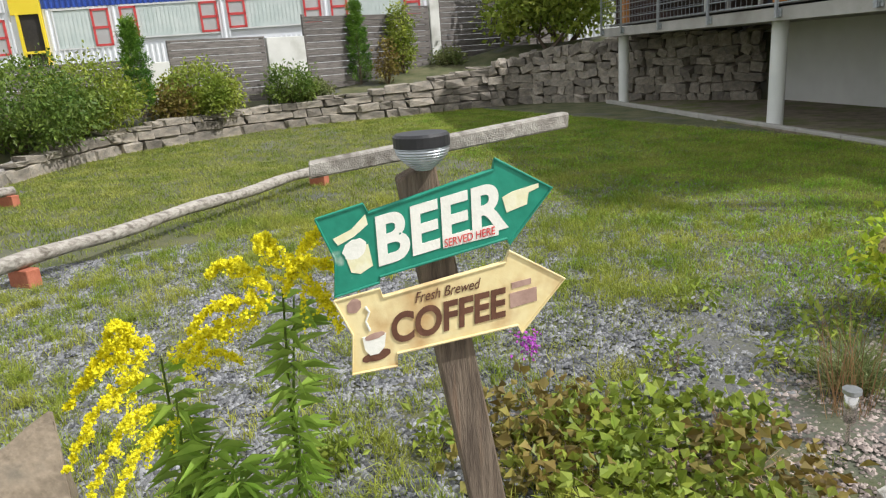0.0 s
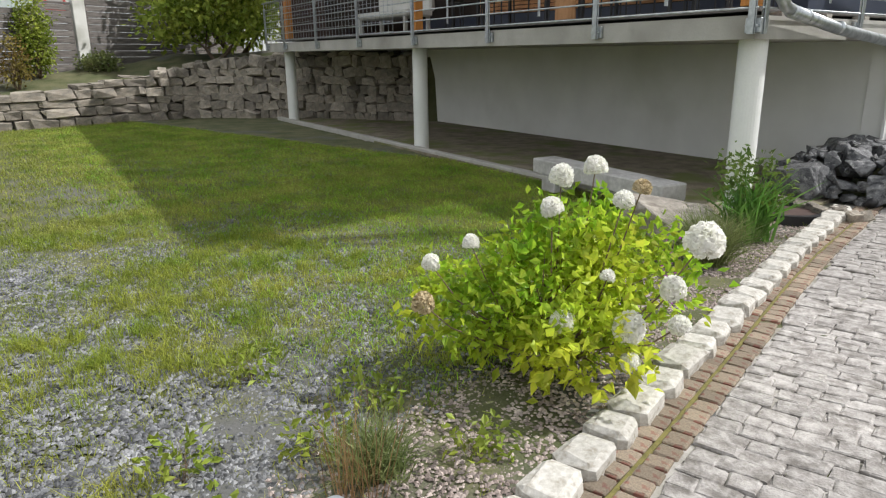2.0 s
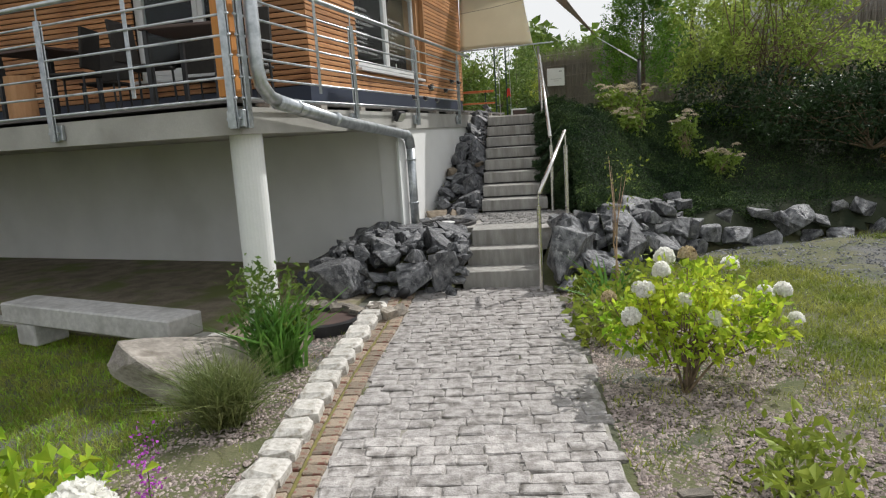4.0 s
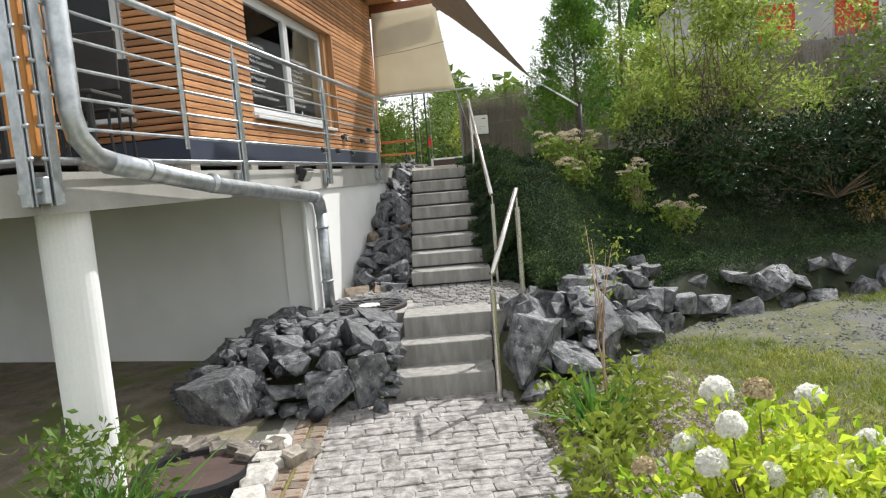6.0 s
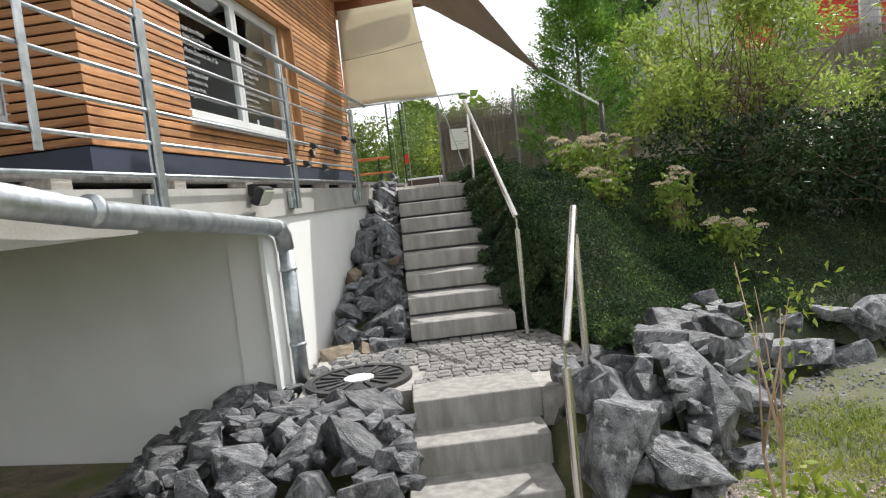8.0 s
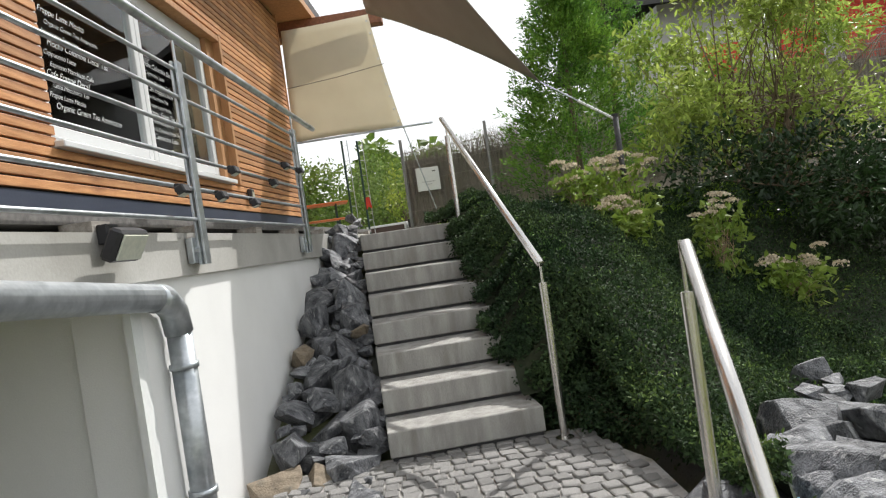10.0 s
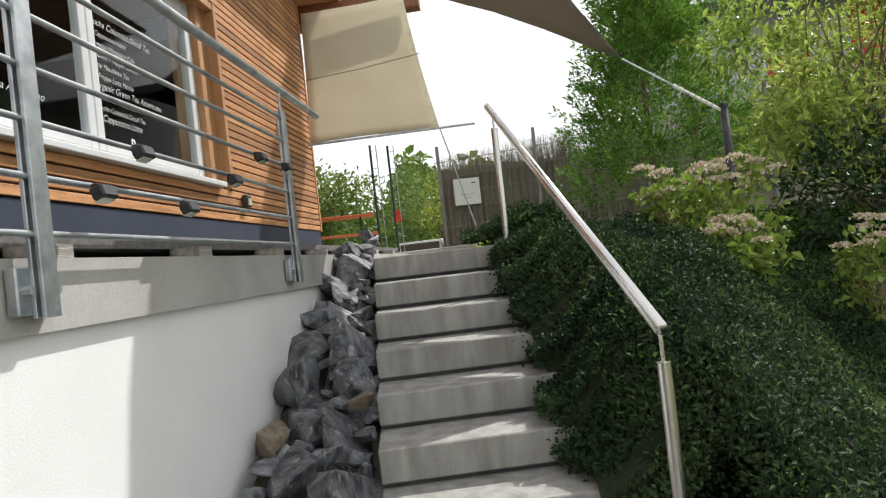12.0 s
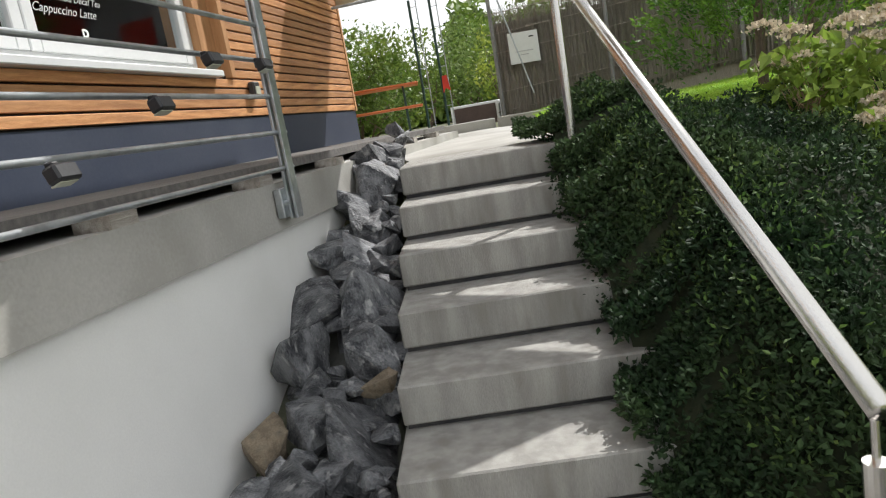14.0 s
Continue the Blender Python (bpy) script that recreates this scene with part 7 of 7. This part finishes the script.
for x, y, lab in ((-0.10, 8.1, "thin steel arch pole of the garden gate"), (0.16, 8.3, "thin steel arch pole with a red ribbon")):
    gp = thing("gate_pole", lab, "pole", group="gate poles")
    part("pole", tube([(x, y, 1.15), (x, y, 3.05)], 0.018, 8), M["green_leg"], gp)
    part("pole", tube([(x + 0.09, y, 1.15), (x + 0.09, y, 3.05)], 0.008, 6), M["galv"], gp)
    for k in range(7):
        part("rung", tube([(x, y, 1.4 + k * 0.26), (x + 0.09, y, 1.4 + k * 0.26)], 0.005, 5), M["galv"], gp)
rb_ = thing("ribbon", "small red ribbon tied to the gate pole", "ribbon", pose(0.2, 8.26, 1.95))
part("cloth", plate([(-0.03, 0.1), (0.03, 0.11), (0.06, -0.1), (0.0, -0.06), (-0.04, -0.12)], -0.004, 0.004), M["red_wall"], rb_)
tb = thing("beer_table", "orange folding beer table on green steel legs", "table", pose(-1.15, 7.95, 1.222, 0, 0, 4))
part("tabletop", box(bmesh.new(), (2.0, 0.5, 0.03), Matrix.Translation((0, 0, 0.78)), 0.006), M["orange_table"], tb)
bn = thing("beer_bench", "orange folding beer bench on green steel legs", "bench", pose(-1.10, 7.35, 1.222, 0, 0, 4))
part("seat", box(bmesh.new(), (2.0, 0.25, 0.03), Matrix.Translation((0, 0, 0.48)), 0.006), M["orange_table"], bn)
for ob, hh, ww in ((tb, 0.765, 0.2), (bn, 0.465, 0.1)):
    for x in (-0.8, 0.8):
        for y in (-ww, ww):
            part("leg", tube([(x, y, 0), (x, y * 0.9, hh)], 0.014, 6), M["green_leg"], ob)
        part("brace", tube([(x, -ww, hh * 0.4), (x, ww, hh * 0.4)], 0.010, 6), M["green_leg"], ob)
bx = thing("white_box", "white cabinet with a dark brown front on the gravel", "cabinet", pose(0.62, 12.95, 1.215, 0, 0, -14))
part("body", box_to((-0.5, 0, 0), (0.5, 0.75, 0.48), 0.012), M["white_box"], bx)
part("front_panel", box_to((-0.44, -0.012, 0.04), (0.44, -0.002, 0.43), 0.004), M["brown_panel"], bx, "dark brown front panel")
cr = thing("crate_stack", "stack of grey wire crates with white bottles", "crate", pose(1.55, 12.6, 1.215, 0, 0, -10))
part("dark_crate", box_to((-0.42, 0, 0), (-0.16, 0.4, 0.52), 0.006), M["black"], cr)
for k in range(3):
    bm = bmesh.new()
    for q in range(7):
        tube([(-0.12 + q * 0.085, 0, k * 0.2), (-0.12 + q * 0.085, 0, k * 0.2 + 0.19)], 0.006, 5, bm)
    for z in (0.01, 0.1, 0.19):
        tube([(-0.13, 0, k * 0.2 + z), (0.40, 0, k * 0.2 + z)], 0.006, 5, bm)
    part("crate", bm, M["galv"], cr)
    part("content", box_to((-0.11, 0.03, k * 0.2 + 0.01), (0.38, 0.35, k * 0.2 + 0.16), 0.01), M["slab_white"], cr)
for a, b, lab in (((-0.2, 7.55), (0.75, 7.75), "low concrete kerb stone above the steps"), ((0.80, 7.7), (1.65, 7.45), "low concrete kerb stone at the grass edge")):
    k = tagged(part("kerb_stone", box(bmesh.new(), (math.dist(a, b), 0.12, 0.2), None, 0.01), M["concrete"]), lab, "kerb stone", "kerb stones")
    k.matrix_world = pose((a[0] + b[0]) / 2, (a[1] + b[1]) / 2, 1.30, 0, 0, math.degrees(math.atan2(b[1] - a[1], b[0] - a[0])))

# ---- red house ----
hs = thing("red_house", "house with red boards, grey walls and dark roof", "house", pose(11.5, 20.0, 0, 0, 0, -4))
part("wall", box_to((0, 0, 0.5), (16, 10, 5.2)), M["block"], hs, "brownish lower wall")
part("wall", box_to((0.2, 0.05, 5.2), (16, 10, 8.4)), M["grey_wall"], hs, "grey upper wall")
for k in range(20):
    z = 5.3 + k * 0.155
    part("board", box_to((1.6 if k < 9 else 4.5, -0.02, z), (3.0 if k < 9 else 15.5, 0.03, z + 0.14)), M["red_wall"], hs)
    if k < 9:
        part("board", box_to((4.5, -0.02, z), (15.5, 0.03, z + 0.14)), M["red_wall"], hs)
for x in (0.7, 6.1, 9.5):
    w = part("window", box_to((x, -0.06, 5.3), (x + 0.8, 0.02, 6.9)), M["frame"], hs, "white framed window")
    part("pane", box_to((x + 0.08, -0.07, 5.38), (x + 0.72, -0.055, 6.82)), M["grey_wall"], w)
bl = part("balcony", box_to((5.0, -1.4, 4.95), (15.5, 0, 5.2)), M["concrete"], hs, "concrete balcony")
for z in (5.45, 5.7, 5.95, 6.2):
    part("rail", tube([(5.0, -1.38, z), (15.5, -1.38, z)], 0.02, 6), M["galv"], bl)
bm = bmesh.new()
for y, z in ((-1.2, 8.1), (5, 12.0), (11.2, 8.1)):
    bm.verts.new((-1.2, y, z)), bm.verts.new((17, y, z)), bm.verts.new((-1.2, y, z + 0.3)), bm.verts.new((17, y, z + 0.3))
bm.verts.ensure_lookup_table()
for o in (0, 4):
    v = bm.verts
    for q in ((0, 1, 5, 4), (2, 6, 7, 3), (0, 4, 6, 2), (1, 3, 7, 5), (0, 2, 3, 1), (4, 5, 7, 6)):
        try:
            bm.faces.new([v[o + k] for k in q])
        except ValueError:
            pass
part("roof", bm, M["roof"], hs, "dark pitched roof")
part("gable", plate([(0.2, 8.4), (16, 8.4), (8, 8.9)], 0.1, 9.9), M["grey_wall"], hs)
rw = thing("block_wall", "grey block retaining wall on the slope", "wall", kind="structure")
part("wall", box_to((7.0, 9.5, 0.8), (30.0, 9.9, 3.6)), M["block"], rw)

# ---- terrace furniture ----
def chair(label, m):
    ob = thing("chair", label, "chair", m, "terrace chairs")
    part("seat", box(bmesh.new(), (0.42, 0.42, 0.03), Matrix.Translation((0, 0, 0.45)), 0.008), M["dark"], ob)
    part("backrest", box(bmesh.new(), (0.42, 0.03, 0.40), pose(0, 0.20, 0.70, -6), 0.008), M["dark"], ob)
    for x in (-0.19, 0.19):
        for y in (-0.19, 0.19):
            part("leg", tube([(x, y, 0), (x * 0.95, y * 0.95, 0.44)], 0.012, 6), M["black"], ob)
    return ob


def table(m):
    ob = thing("cafe_table", "dark square cafe table on the terrace", "table", m, "terrace tables")
    part("tabletop", box(bmesh.new(), (0.75, 0.75, 0.03), Matrix.Translation((0, 0, 0.74)), 0.006), M["brown_panel"], ob)
    for x in (-0.33, 0.33):
        for y in (-0.33, 0.33):
            part("leg", box(bmesh.new(), (0.04, 0.04, 0.725), Matrix.Translation((x, y, 0.3625))), M["black"], ob)
    return ob


ZD = 1.426
first = chair("dark metal chair standing on the terrace", Matrix.Translation(F(0.9, 1.2, ZD)))
t0 = table(Matrix.Translation(F(1.5, 1.3, ZD)))
rnd = random.Random(6)
for s, d, a in ((2.1, 1.2, 90), (3.0, 1.1, -80), (4.2, 1.2, 85), (1.5, 2.0, 0), (3.6, 2.0, 5), (5.4, 1.2, -85), (6.6, 1.3, 80), (2.6, 2.6, 180)):
    p = F(s, d, ZD)
    copy_thing(first, pose(p.x, p.y, p.z, 0, 0, a))
for s, d in ((3.6, 1.3), (6.0, 1.3)):
    p = F(s, d, ZD)
    copy_thing(t0, pose(p.x, p.y, p.z, 0, 0, -12))
so = thing("garden_sofa", "white slatted garden sofa at the end of the terrace", "sofa", Matrix.Translation(F(8.6, 1.0, ZD)) @ pose(0, 0, 0, 0, 0, -13))
part("seat", box(bmesh.new(), (1.9, 0.6, 0.12), Matrix.Translation((0, 0, 0.36)), 0.03), M["slab_white"], so)
part("backrest", box(bmesh.new(), (1.9, 0.12, 0.45), Matrix.Translation((0, 0.3, 0.62)), 0.03), M["slab_white"], so)
for x in (-0.85, 0.85):
    for y in (-0.25, 0.25):
        part("leg", box(bmesh.new(), (0.06, 0.06, 0.30), Matrix.Translation((x, y, 0.15))), M["slab_white"], so)
bk = thing("log_stool", "short tree-trunk stool on the terrace", "stool", Matrix.Translation(F(3.05, 0.55, ZD)))
part("trunk", tube([(0, 0, 0), (0, 0, 0.42)], 0.13, 16), M["jamb"], bk)


# ---- lamps on the railing and wall ----
def spot(u, z, up=-20):
    ob = thing("spotlight", "small black solar spotlight clipped to a railing rod", "lamp", HOUSE @ Matrix.Translation((0.075, u, z)) @ Matrix.Scale(0.75, 4), "railing spotlights")
    part("clip", box(bmesh.new(), (0.03, 0.03, 0.05), Matrix.Translation((0, 0, 0.0)), 0.004), M["black"], ob)
    h = part("housing", box(bmesh.new(), (0.055, 0.10, 0.055), pose(0.03, 0, -0.015, 0, up, 0), 0.008), M["black"], ob)
    part("lens", box(bmesh.new(), (0.04, 0.08, 0.006), pose(0.03, 0, -0.045, 0, up, 0), 0.002), M["lens"], ob)


for u, z in ((3.72, 1.53), (4.18, 1.53), (4.70, 1.52), (4.42, 1.68), (5.15, 1.67), (5.50, 1.815), (5.89, 1.815)):
    spot(u, z)
fl = thing("floodlight", "black floodlight with a pale lens on the slab edge", "lamp", HOUSE @ Matrix.Translation((0.0, 3.20, 1.30)))
part("bracket", box_to((0.0, -0.04, 0.0), (0.04, 0.04, 0.07), 0.004), M["black"], fl)
part("housing", box(bmesh.new(), (0.05, 0.20, 0.12), pose(0.075, 0, -0.01, 0, 28, 0), 0.01), M["black"], fl)
part("lens", box(bmesh.new(), (0.008, 0.17, 0.095), pose(0.102, 0, -0.024, 0, 28, 0), 0.003), M["lens"], fl, "pale glass lens")
wl_ = thing("wall_lamp", "small square lamp on the wooden wall", "lamp", HOUSE @ Matrix.Translation((-1.005, 8.05, 1.92)))
part("housing", box(bmesh.new(), (0.05, 0.10, 0.11), Matrix.Translation((0.025, 0, 0)), 0.01), M["iron"], wl_)
part("lens", box(bmesh.new(), (0.01, 0.07, 0.06), Matrix.Translation((0.052, 0, -0.01)), 0.003), M["lens"], wl_)

# ---- lettering on the window panes ----
WM = side_win.matrix_world
LINES = ["Frappe Latte Mocha", "Organic Green Tea Americano", "Americano Espresso", "Mocha Colombia Decaf Tea", "Cappuccino Latte", "Espresso Macchiato Cafe", "Cafe Frappe Decaf", "Latte Macchiato Tea"]
for k in range(2):
    for j in range(10):
        words("lettering", LINES[(j + 3 * k) % 8], 0.048 if j % 3 else 0.062, HOUSE @ Matrix.Translation((-1.108, WIN[0] + 0.17 + 1.30 * k + 0.05 * (j % 2), WIN[2] + 0.86 - j * 0.066)) @ pose(0, 0, 0, 0, 0, 90), M["script"], side_win, 0.0002, 0.4, "white script on the glass")
words("lettering", "R", 0.11, HOUSE @ Matrix.Translation((-1.135, 6.55, 2.16)) @ pose(0, 0, 0, 0, 0, 90), M["white_paint"], side_win, 0.002, 0.0, "white letter inside the window")
